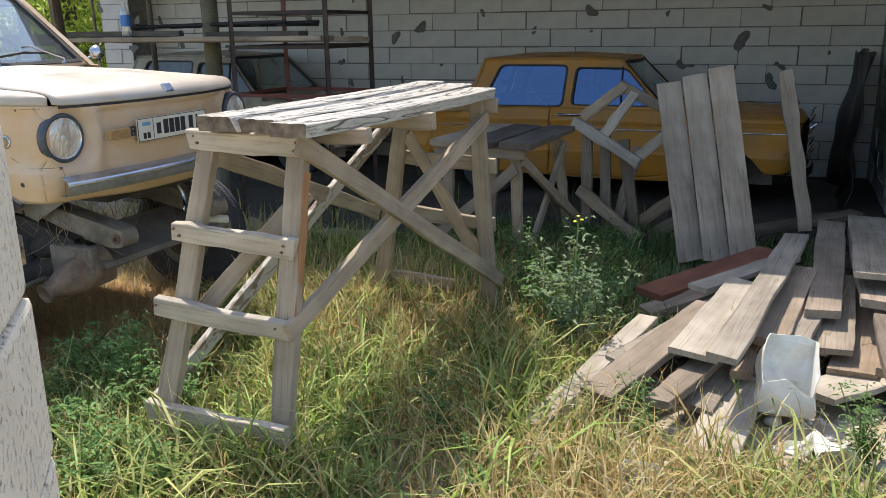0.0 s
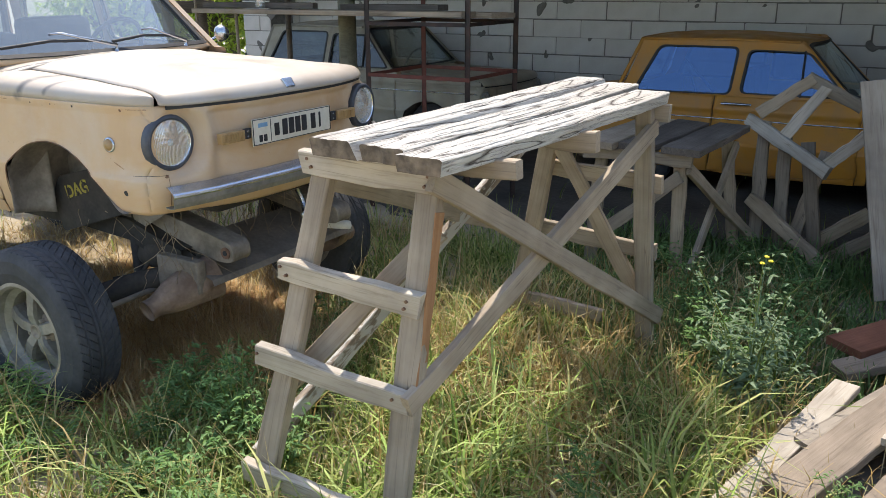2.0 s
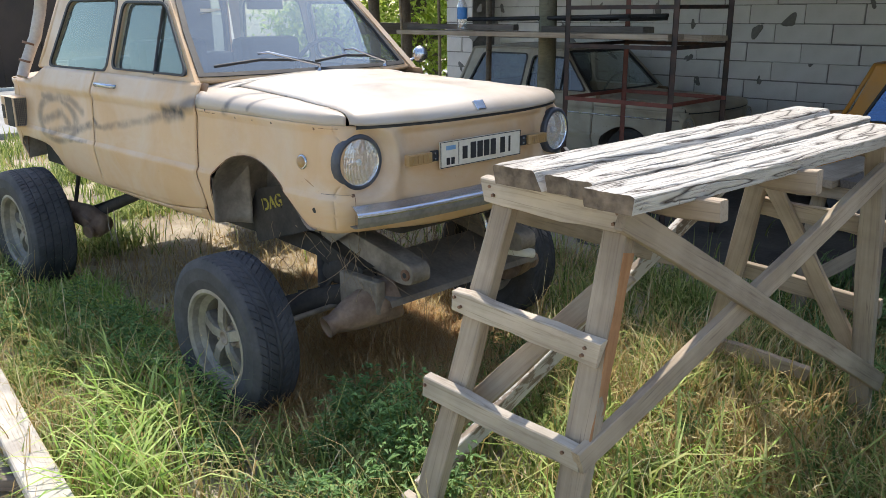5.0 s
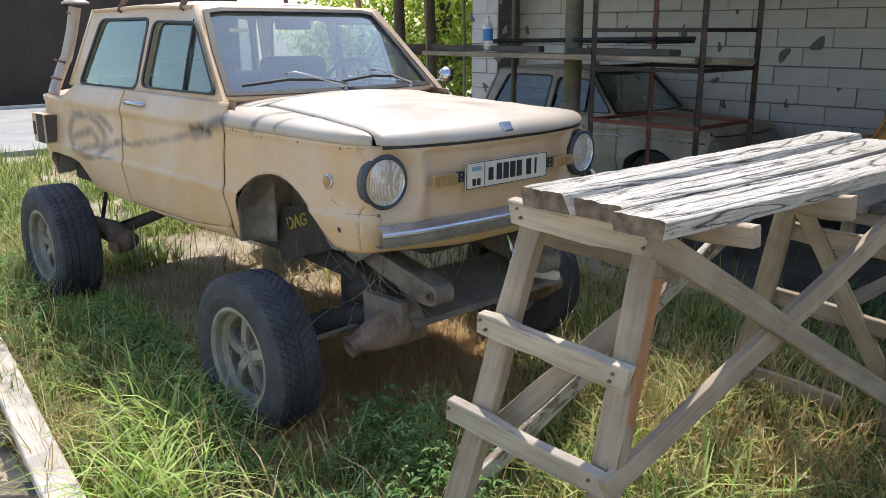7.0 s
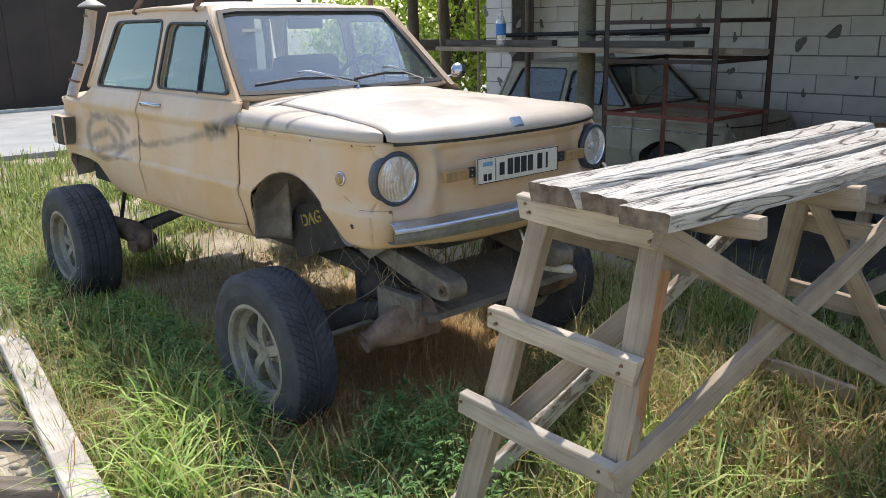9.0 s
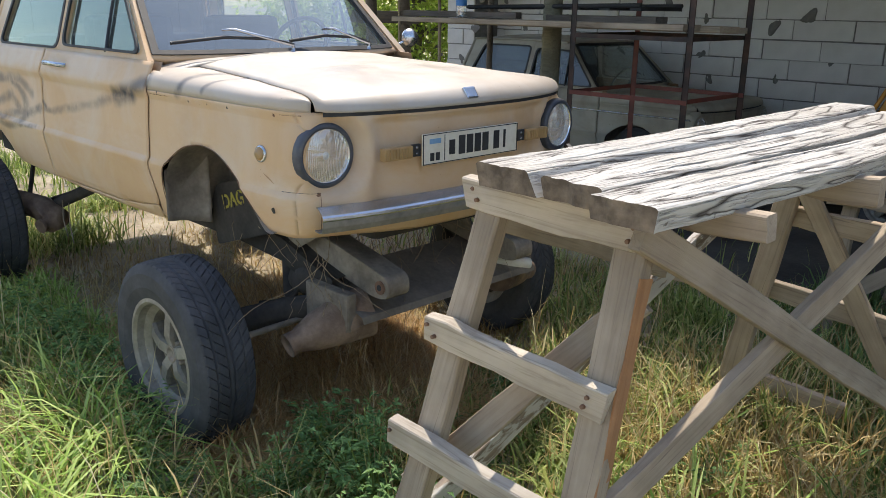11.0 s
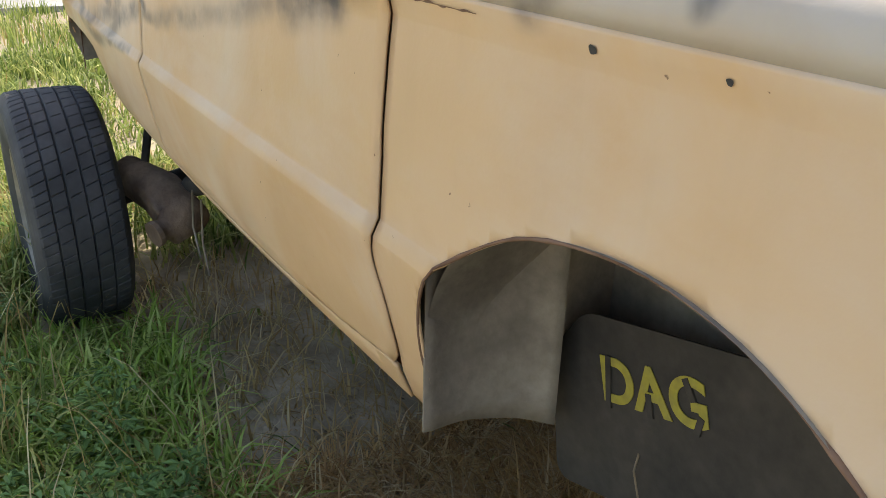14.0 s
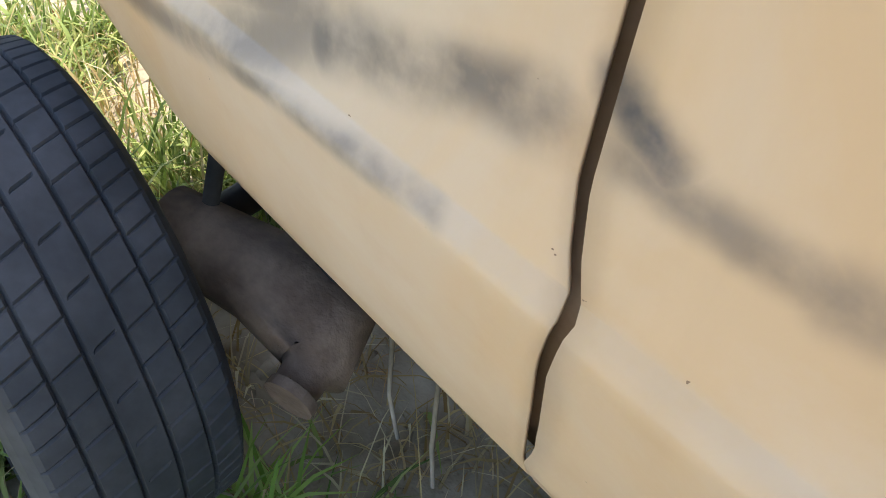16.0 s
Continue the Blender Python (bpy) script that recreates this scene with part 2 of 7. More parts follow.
M["iron"] = plain_mat("muddy_iron", (0.15, 0.125, 0.10), (0.34, 0.29, 0.235), 8, 0.8, 0.1, 0.5, 0.006)
M["rust"] = plain_mat("rusty_iron", (0.13, 0.065, 0.04), (0.25, 0.15, 0.10), 12, 0.8, 0.1, 0.4, 0.003)
M["jamb"] = plain_mat("door_jamb", (0.24, 0.15, 0.085), (0.32, 0.21, 0.13), 20, 0.7)
M["rack_red"] = plain_mat("red_lead_paint", (0.19, 0.05, 0.035), (0.12, 0.04, 0.03), 10, 0.6, 0, 0.2)
M["rack_black"] = plain_mat("dark_angle_iron", (0.03, 0.026, 0.025), (0.08, 0.045, 0.035), 10, 0.6, 0.3, 0.2)
M["cabin"] = plain_mat("dark_cloth", (0.03, 0.034, 0.045), (0.055, 0.06, 0.075), 12, 0.9)
M["amber"] = plain_mat("amber_plastic", (0.42, 0.275, 0.13), (0.34, 0.21, 0.09), 30, 0.35)
M["white"] = plain_mat("white_plastic", (0.80, 0.79, 0.75), (0.62, 0.60, 0.54), 7, 0.5)
M["plate_white"] = plain_mat("yellowed_plate", (0.72, 0.68, 0.58), (0.66, 0.61, 0.50), 9, 0.45)
M["reflector"] = plain_mat("silvered_bowl", (0.86, 0.87, 0.88), (0.80, 0.81, 0.82), 9, 0.16, 0.9, 0.02)
pores = Mat("beige_aerated_block", 0.95)
pore = pores.ramp(pores.noise(95.0, 2, 0.5), (0.64, 0.0), (0.70, 1.0))
pores.color(pores.mix(pore, pores.ramp(pores.noise(5.0, 6), (0.35, (0.55, 0.485, 0.40)), (0.68, (0.64, 0.575, 0.48))), (0.26, 0.22, 0.18)))
pores.bump(pores.mix(0.5, pores.ramp(pores.noise(95.0, 2, 0.5), (0.55, 1.0), (0.66, 0.0)), pores.noise(40.0, 5)), 0.9, 0.006)
M["pillar_block"] = pores.m
# earth darkened so that the shed's deep shade sits in its colour
M["shed_shade_soil"] = plain_mat("dark_oily_earth", (0.05, 0.045, 0.04), (0.11, 0.10, 0.085), 1.6, 0.95, 0, 0.9, 0.02, 25)
M["soil"] = plain_mat("soil", (0.27, 0.22, 0.155), (0.43, 0.37, 0.28), 2.2, 0.95, 0, 0.9, 0.02, 25)
M["concrete"] = plain_mat("concrete_road", (0.25, 0.25, 0.245), (0.34, 0.34, 0.33), 1.2, 0.9, 0, 0.4, 0.01)
M["gate"] = plain_mat("dark_sheet_metal", (0.035, 0.024, 0.021), (0.055, 0.036, 0.03), 1.5, 0.5, 0.2, 0.1)
M["iron_pale"] = plain_mat("weathered_tin", (0.40, 0.36, 0.32), (0.50, 0.45, 0.40), 9, 0.55, 0.2, 0.2)
M["iron_red"] = plain_mat("rust_brown_casting", (0.14, 0.092, 0.065), (0.29, 0.205, 0.15), 10, 0.85, 0.0, 0.8, 0.008)
M["iron_dark"] = plain_mat("dark_steel", (0.15, 0.13, 0.11), (0.26, 0.225, 0.185), 6, 0.8, 0.1, 0.4, 0.005)
M["rubble"] = plain_mat("pale_rubble", (0.42, 0.40, 0.35), (0.58, 0.55, 0.49), 12, 0.95, 0, 0.6, 0.01)
M["sand"] = plain_mat("trodden_sand", (0.36, 0.32, 0.25), (0.48, 0.435, 0.355), 4, 0.95, 0, 0.7, 0.012, 30)
M["blue_label"] = plain_mat("blue_label", (0.04, 0.20, 0.55), (0.06, 0.25, 0.6), 20, 0.4)
M["wood_green"] = wood_mat("mossy_wood", (0.36, 0.36, 0.28), (0.26, 0.26, 0.20), (0.12, 0.12, 0.09))
M["block"] = plain_mat("aerated_block", (0.57, 0.56, 0.55), (0.65, 0.64, 0.63), 5, 0.9, 0, 0.4, 0.004, 120)
M["joint"] = plain_mat("pale_joint_mortar", (0.16, 0.155, 0.15), (0.27, 0.26, 0.25), 12, 0.95, 0, 0.8, 0.012)
M["mortar"] = plain_mat("grey_mortar", (0.14, 0.135, 0.13), (0.20, 0.195, 0.19), 12, 0.95, 0, 0.6, 0.01)
M["sheet"] = plain_mat("corrugated_roof", (0.20, 0.20, 0.20), (0.28, 0.27, 0.26), 2, 0.8)
M["tarp"] = plain_mat("black_plastic_sheet", (0.008, 0.008, 0.009), (0.016, 0.016, 0.018), 4, 0.45)


def glass_mat(name, tint, dust, film=0.07, tone=(1, 1, 1), haze=(0.5, 0.5, 0.47)):
    m = bpy.data.materials.new(name)
    m.use_nodes = True
    t = m.node_tree
    t.nodes.remove(t.nodes["Principled BSDF"])
    out = t.nodes["Material Output"]
    tr, gl, df = (t.nodes.new("ShaderNodeBsdf" + k) for k in ("Transparent", "Glossy", "Diffuse"))
    tr.inputs[0].default_value = (*tint, 1)
    gl.inputs["Roughness"].default_value = 0.02
    gl.inputs[0].default_value = (*tone, 1)
    df.inputs[0].default_value = (*haze, 1)
    lw = t.nodes.new("ShaderNodeLayerWeight")
    lw.inputs[0].default_value = 0.5
    pw = t.nodes.new("ShaderNodeMath")
    pw.operation = 'POWER'
    pw.inputs[1].default_value = 4.0
    t.links.new(lw.outputs["Facing"], pw.inputs[0])
    fr = t.nodes.new("ShaderNodeMapRange")
    fr.inputs[3].default_value, fr.inputs[4].default_value = film, 1.0
    t.links.new(pw.outputs[0], fr.inputs[0])
    nz = t.nodes.new("ShaderNodeTexNoise")
    nz.inputs["Scale"].default_value, nz.inputs["Detail"].default_value = 5, 6
    mp = t.nodes.new("ShaderNodeMapRange")
    mp.inputs[3].default_value, mp.inputs[4].default_value = dust * 0.5, dust * 1.7
    t.links.new(nz.outputs[0], mp.inputs[0])
    a, b = t.nodes.new("ShaderNodeMixShader"), t.nodes.new("ShaderNodeMixShader")
    t.links.new(mp.outputs[0], a.inputs[0])
    t.links.new(tr.outputs[0], a.inputs[1])
    t.links.new(df.outputs[0], a.inputs[2])
    t.links.new(fr.outputs[0], b.inputs[0])
    t.links.new(a.outputs[0], b.inputs[1])
    t.links.new(gl.outputs[0], b.inputs[2])
    t.links.new(b.outputs[0], out.inputs[0])
    return m


# besides dust, the bluish haze and gloss tone hold a painted sky reflection
M["glass"] = glass_mat("car_glass", (0.66, 0.76, 0.80), 0.12, 0.20, (0.80, 0.93, 1.0), (0.45, 0.50, 0.54))
M["glass_dark"] = glass_mat("tinted_glass", (0.36, 0.44, 0.46), 0.06)
M["lens"] = glass_mat("headlamp_glass", (0.97, 0.98, 0.98), 0.20, 0.20, (1, 1, 1), (0.85, 0.86, 0.87))
M["lens_rib"] = glass_mat("ribbed_glass", (0.95, 0.97, 0.98), 0.42, 0.25, (1, 1, 1), (0.85, 0.86, 0.87))
# blue sky mirrored in the orange car's panes, painted as tint and gloss colour
M["glass_mirrored_sky"] = glass_mat("blue_film_glass", (0.34, 0.44, 0.55), 0.03, 0.22, (0.30, 0.52, 0.95))
# besides dust, the greenish haze and tone stand for reflected trees and sky
M["glass_clear"] = glass_mat("side_glass", (0.84, 0.91, 0.87), 0.13, 0.10, (0.86, 1.0, 0.92), (0.40, 0.45, 0.41))


# ---- building helpers ----
def thing(name, label, category, m=None, group="", kind=""):
    ob = new(name)
    if m is not None:
        ob.matrix_world = m
    return tagged(ob, label, category, group, kind)


def part(name, bm, material, parent, label="", smooth=False, solid=0.0, m=None):
    me = bm if isinstance(bm, bpy.types.Mesh) else bpy.data.meshes.new(name)
    if me is not bm:
        bm.to_mesh(me)
        bm.free()
        me.materials.append(material)
        if smooth:
            me.shade_smooth()
    ob = new(name, me)
    if parent is not None:
        ob.parent = parent
    if m is not None:
        ob.matrix_local = m
    if solid:
        md = ob.modifiers.new("thickness", 'SOLIDIFY')
        md.thickness, md.offset = solid, -1
    if label:
        tagged(ob, label)
    return ob


def grid_bm(pts, bm=None, close_u=False, close_v=False):
    """A sheet from an array of points, shape (n, m, 3)."""
    bm = bm or bmesh.new()
    n, k = len(pts), len(pts[0])
    vs = [[bm.verts.new(p) for p in row] for row in pts]
    for i in range(n - (0 if close_u else 1)):
        for j in range(k - (0 if close_v else 1)):
            a, b, c, d = vs[i][j], vs[(i + 1) % n][j], vs[(i + 1) % n][(j + 1) % k], vs[i][(j + 1) % k]
            if (a.co - d.co).length < 1e-6 and (b.co - c.co).length < 1e-6:
                continue
            if (a.co - d.co).length < 1e-6:
                bm.faces.new((a, b, c))
            elif (b.co - c.co).length < 1e-6:
                bm.faces.new((a, b, d))
            else:
                bm.faces.new((a, b, c, d))
    return bm


def box_bm(lo, hi, bm=None, bevel=0.0):
    own = bm is None or bevel
    b = bmesh.new() if own else bm
    g = bmesh.ops.create_cube(b, size=1)
    lo, hi = Vector(lo), Vector(hi)
    for v in g["verts"]:
        v.co = Vector([(lo[i] + hi[i]) / 2 + v.co[i] * (hi[i] - lo[i]) for i in range(3)])
    if bevel:
        bmesh.ops.bevel(b, geom=b.edges[:], offset=bevel, segments=2, affect='EDGES', profile=0.6)
        if bm is not None:
            me = bpy.data.meshes.new("t")
            b.to_mesh(me)
            b.free()
            bm.from_mesh(me)
            bpy.data.meshes.remove(me)
            return bm
    return b


def frame_along(p0, p1, up=(0, 0, 1)):
    p0, p1 = Vector(p0), Vector(p1)
    x = (p1 - p0).normalized()
    y = Vector(up).cross(x)
    if y.length < 1e-4:
        y = Vector((0, 1, 0)).cross(x)
    y.normalize()
    z = x.cross(y)
    m = Matrix((x, y, z)).transposed().to_4x4()
    m.translation = (p0 + p1) / 2
    return m, (p1 - p0).length


def board_bm(L, W, T, seed=0, rough=0.006, warp=0.0, segs=7):
    """A sawn board along x, with chipped, slightly uneven edges."""
    rnd = random.Random(seed)
    bm = bmesh.new()
    rows = []
    skew0, skew1 = rnd.uniform(-0.12, 0.12) * W, rnd.uniform(-0.12, 0.12) * W
    c = min(T, W) * 0.09
    for i in range(segs + 1):
        u = i / segs
        x = (u - 0.5) * L
        wob = rnd.uniform(-1, 1) * rough
        wid = W / 2 + rnd.uniform(-1, 1) * rough
        wz = warp * (4 * (u - 0.5) ** 2 - 0.33)
        tt = T / 2
        prof = [(-wid + c, -tt), (wid - c, -tt), (wid, -tt + c), (wid, tt - c), (wid - c, tt), (-wid + c, tt), (-wid, tt - c), (-wid, -tt + c)]
        row = []
        for y, z in prof:
            xs = x
            if i == 0:
                xs += skew0 * y / W * 2
            if i == segs:
                xs += skew1 * y / W * 2
            row.append((xs, y + wob, z + wz + rnd.uniform(-0.15, 0.15) * rough))
        rows.append(row)
    grid_bm(rows, bm, close_v=True)
    bm.verts.ensure_lookup_table()
    bm.faces.new(bm.verts[0:8])
    bm.faces.new(reversed(bm.verts[-8:]))
    bmesh.ops.recalc_face_normals(bm, faces=bm.faces[:])
    return bm


BOARD_SEED = [0]


def board(parent, name, p0, p1, W, T, mat="wood", up=(0, 0, 1), label="", rough=0.004, warp=0.0, segs=7):
    m, L = frame_along(p0, p1, up)
    BOARD_SEED[0] += 1
    return part(name, board_bm(L, W, T, BOARD_SEED[0], rough, warp, segs), M[mat], parent, label, m=m)


def tube_bm(path, r, n=10, bm=None, cap=True):
    """A round bar along a list of points; r a number or one for each point."""
    bm = bm or bmesh.new()
    path = [Vector(p) for p in path]
    rs = r if isinstance(r, (list, tuple)) else [r] * len(path)
    rows = []
    ref = None
    for i, p in enumerate(path):
        d = (path[min(i + 1, len(path) - 1)] - path[max(i - 1, 0)]).normalized()
        if ref is None:
            ref = d.orthogonal().normalized()
        ref = (ref - d * ref.dot(d)).normalized()
        s = d.cross(ref)
        rows.append([p + (ref * math.cos(a) + s * math.sin(a)) * rs[i] for a in (2 * math.pi * k / n for k in range(n))])
    start = len(bm.verts)
    grid_bm(rows, bm, close_v=True)
    if cap:
        bm.verts.ensure_lookup_table()
        bm.faces.new([bm.verts[start + k] for k in range(n)][::-1])
        bm.faces.new([bm.verts[start + (len(path) - 1) * n + k] for k in range(n)])
    return bm


def lathe_bm(profile, n=48, bm=None, axis='y', at=(0, 0, 0)):
    """A turned shape: profile of (radius, along the axis)."""
    bm = bm or bmesh.new()
    at = Vector(at)
    rows = []
    for k in range(n):
        a = 2 * math.pi * k / n
        c, s = math.cos(a), math.sin(a)
        if axis == 'y':
            rows.append([at + Vector((r * c, h, r * s)) for r, h in profile])
        elif axis == 'x':
            rows.append([at + Vector((h, r * c, r * s)) for r, h in profile])
        else:
            rows.append([at + Vector((r * c, r * s, h)) for r, h in profile])
    return grid_bm(rows, bm, close_u=True)


def round_poly(pts, r, n=5):
    out = []
    k = len(pts)
    for i in range(k):
        p, a, b = Vector(pts[i]), Vector(pts[i - 1]), Vector(pts[(i + 1) % k])
        da, db = (a - p), (b - p)
        ra = min(r, da.length * 0.45, db.length * 0.45)
        s, e = p + da.normalized() * ra, p + db.normalized() * ra
        for j in range(n + 1):
            t = j / n
            out.append(tuple(s * (1 - t) ** 2 + p * 2 * t * (1 - t) + e * t * t))
    return out


def filled_bm(outer, holes, put, bm=None):
    """A flat panel with holes, each outline a list of (u, v), laid into space by put(u, v)."""
    own = bmesh.new()
    edges = []
    for loop in (outer, *holes):
        vs = [own.verts.new((u, v, 0)) for u, v in loop]
        edges += [own.edges.new((vs[i], vs[(i + 1) % len(vs)])) for i in range(len(vs))]
    bmesh.ops.triangle_fill(own, use_beauty=True, use_dissolve=False, edges=edges)
    for v in own.verts:
        v.co = Vector(put(v.co.x, v.co.y))
    if bm is None:
        return own
    me = bpy.data.meshes.new("t")
    own.to_mesh(me)
    own.free()
    bm.from_mesh(me)
    bpy.data.meshes.remove(me)
    return bm


def mirror_y(bm):
    """Adds the mirror image across y = 0 and welds the seam."""
    g = bmesh.ops.duplicate(bm, geom=bm.verts[:] + bm.edges[:] + bm.faces[:])
    vs = [e for e in g["geom"] if isinstance(e, bmesh.types.BMVert)]
    for v in vs:
        v.co.y = -v.co.y
    bmesh.ops.reverse_faces(bm, faces=[e for e in g["geom"] if isinstance(e, bmesh.types.BMFace)])
    bmesh.ops.remove_doubles(bm, verts=bm.verts[:], dist=0.0005)
    return bm


def flipped(bm):
    for v in bm.verts:
        v.co.y = -v.co.y
    bmesh.ops.reverse_faces(bm, faces=bm.faces[:])
    return bm


# ---- the setting ----
def terrain(x, y):
    rise = 0.055 * min(1, max(0, (-4.4 - x) / 1.2))
    return rise + 0.03 * noise.noise(Vector((x * 0.7, y * 0.7, 3))) + 0.015 * noise.noise(Vector((x * 2.3, y * 2.3, 7)))


xs = np.concatenate([np.linspace(-400, -24, 8), np.linspace(-22, 6, 113), np.linspace(9, 400, 8)])
ys = np.concatenate([np.linspace(-400, -6, 8), np.linspace(-4, 16, 81), np.linspace(19, 400, 8)])
ground = part("ground", grid_bm([[(x, y, terrain(x, y)) for y in ys] for x in xs]), M["soil"], None, smooth=True)
rows = []
for k in range(61):
    x = -6.5 + 3.4 * k / 60
    a = 2.62 + 0.22 * noise.noise(Vector((x * 1.9, 0, 2))) + 0.08 * noise.noise(Vector((x * 6.1, 0, 4)))
    b = 4.55 + 0.2 * noise.noise(Vector((x * 1.7, 0, 6)))
    edge = min(1, k / 6, (60 - k) / 8)
    a, b = 3.5 - (3.5 - a) * edge ** 0.5, 3.6 + (b - 3.6) * edge ** 0.5
    rows.append([(x, a + (b - a) * v, terrain(x, a + (b - a) * v) - 0.012 + 0.020 * min(1, 5 * v, 5 * (1 - v)) * min(1, 4 * edge) + 0.008 * noise.noise(Vector((x * 7, v * 14, 1)))) for v in np.linspace(0, 1, 40)])
# dry dust, made paler to put bounced light under the car into its colour
M["dust"] = plain_mat("pale_dry_dust", (0.31, 0.25, 0.17), (0.54, 0.46, 0.345), 5.5, 0.95, 0, 0.9, 0.02, 28)
tagged(part("bare_soil", grid_bm(rows), M["dust"], None, smooth=True), "bare dusty soil beside the wheels, paled to stand for bounced light", "soil", kind="structure")
tagged(ground, "dry soil ground with straw and weeds", "ground", kind="structure")

# floor sheet of the shed, with the shade painted in as dark earth
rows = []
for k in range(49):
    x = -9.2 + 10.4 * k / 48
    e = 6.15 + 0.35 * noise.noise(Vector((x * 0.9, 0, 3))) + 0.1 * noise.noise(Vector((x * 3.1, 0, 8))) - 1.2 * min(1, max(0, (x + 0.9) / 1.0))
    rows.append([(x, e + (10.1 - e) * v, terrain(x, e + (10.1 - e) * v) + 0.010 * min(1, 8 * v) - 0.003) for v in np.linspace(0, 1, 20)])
tagged(part("shed_floor", grid_bm(rows), M["shed_shade_soil"], None, smooth=True), "earth floor of the open shed, its shade painted into the colour", "floor", kind="structure")
WALL_Y, WALL_X0, WALL_X1 = 10.0, -8.7, 0.8
wall_back = part("wall_back", box_bm((WALL_X0, WALL_Y + 0.020, 0), (WALL_X1 + 0.3, WALL_Y + 0.30, 2.75)), M["joint"], None)
tagged(wall_back, "unplastered wall of pale aerated concrete blocks", "wall", kind="structure")
wall_right = part("wall_right", box_bm((WALL_X1 + 0.020, 4.6, 0), (WALL_X1 + 0.30, WALL_Y + 0.018, 2.75)), M["joint"], None)
tagged(wall_right, "side wall of pale aerated concrete blocks", "wall", kind="structure")
# unseen roof, added to cast the shed's shade; edge and height set for that
roof = part("ceiling", box_bm((WALL_X0 - 0.04, 5.62, 2.76), (WALL_X1 + 0.6, WALL_Y + 0.5, 2.86)), M["sheet"], None)
tagged(roof, "unseen flat sheet roof, added to shade the shed", "roof", kind="structure")

road = part("road", box_bm((-20.4, -60, -0.2), (-13.2, 60, 0.125)), M["concrete"], None)
tagged(road, "pale sunlit concrete road", "road", kind="structure")


# ---- the small saloon: one builder, three cars ----
def spline(pts, n):
    """Points evenly along a smooth curve through pts."""
    pts = np.array(pts, float)
    p = np.vstack([2 * pts[0] - pts[1], pts, 2 * pts[-1] - pts[-2]])
    out = []
    for i in range(1, len(p) - 2):
        for t in np.linspace(0, 1, 24, endpoint=False):
            a, b, c, d = p[i - 1], p[i], p[i + 1], p[i + 2]
            out.append(0.5 * (2 * b + (c - a) * t + (2 * a - 5 * b + 4 * c - d) * t * t + (3 * b - a - 3 * c + d) * t ** 3))
    out.append(pts[-1])
    out = np.array(out)
    s = np.concatenate([[0], np.cumsum(np.linalg.norm(np.diff(out, axis=0), axis=1))])
    q = np.linspace(0, s[-1], n)
    return np.stack([np.interp(q, s, out[:, k]) for k in range(out.shape[1])], axis=1)


# plan outline at the crease, from the middle of the nose round the side to the middle of the tail
RING = spline([(0.03, 0), (0.022, 0.25), (-0.015, 0.45), (-0.05, 0.56), (-0.085, 0.64), (-0.125, 0.695), (-0.18, 0.728), (-0.28, 0.740), (-0.5, 0.75),
               (-1.1, 0.763), (-1.7, 0.772), (-2.3, 0.774), (-2.9, 0.765), (-3.3, 0.752), (-3.60, 0.735), (-3.74, 0.69),
               (-3.81, 0.61), (-3.845, 0.45), (-3.86, 0.2), (-3.865, 0)], 700)
RT = np.gradient(RING, axis=0)
RT /= np.linalg.norm(RT, axis=1)[:, None]
RN = np.stack([RT[:, 1], -RT[:, 0]], axis=1)   # outward
SIDE_Z = [0.22, 0.28, 0.33, 0.40, 0.47, 0.515, 0.527, 0.547, 0.62, 0.70, 0.77, 0.785, 0.80, 0.815, 0.83, 0.93]
SIDE_I = [0.084, 0.060, 0.039, 0.022, 0.009, 0.001, 0.0, 0.012, 0.022, 0.027, 0.031, 0.031, 0.026, 0.022, 0.024, 0.066]
NOSE_Z = [0.30, 0.37, 0.42, 0.48, 0.76, 0.80, 0.82, 0.93]
NOSE_I = [0.09, 0.05, 0.018, 0.0, 0.0, 0.006, 0.015, 0.10]


def skin(i, z):
    """The body's outer face at ring index i (may be broken) and height z; the right-hand side, y negative."""
    i0 = min(int(i), len(RING) - 2)
    f = i - i0
    p = RING[i0] * (1 - f) + RING[i0 + 1] * f
    n = RN[i0] * (1 - f) + RN[i0 + 1] * f
    w = min(1, max(0, (abs(n[1]) - 0.35) / 0.5))
    w = w * w * (3 - 2 * w)
    if p[0] > -0.1:   # the middle of the nose lies back between the lamps
        dish = min(1, max(0, (0.50 - p[1]) / 0.09)) * min(1, max(0, (z - 0.44) / 0.05)) * min(1, max(0, (0.80 - z) / 0.02))
        p = p - n * 0.028 * dish * dish * (3 - 2 * dish)
    if p[0] > -0.32 and p[1] > 0.40:   # a round pod carries the headlamp
        b = min(1, max(0, (0.160 - math.hypot(p[1] - 0.612, z - 0.674)) / 0.045)) * min(1, max(0, (0.812 - z) / 0.02)) * min(1, max(0, (p[0] + 0.32) / 0.15))
        b = b * b * (3 - 2 * b)
        d = w * np.interp(z, SIDE_Z, SIDE_I) + (1 - w) * np.interp(z, NOSE_Z, NOSE_I)
        q = p - n * d
        return (q[0] + (-0.092 - q[0]) * b, -q[1], z)
    d = w * np.interp(z, SIDE_Z, SIDE_I) + (1 - w) * np.interp(z, NOSE_Z, NOSE_I)
    return (p[0] - n[0] * d, -(p[1] - n[1] * d), z)


MONO = slice(30, 670)


def at_x(x):
    return float(np.interp(-x, -RING[MONO, 0], np.arange(700)[MONO]))


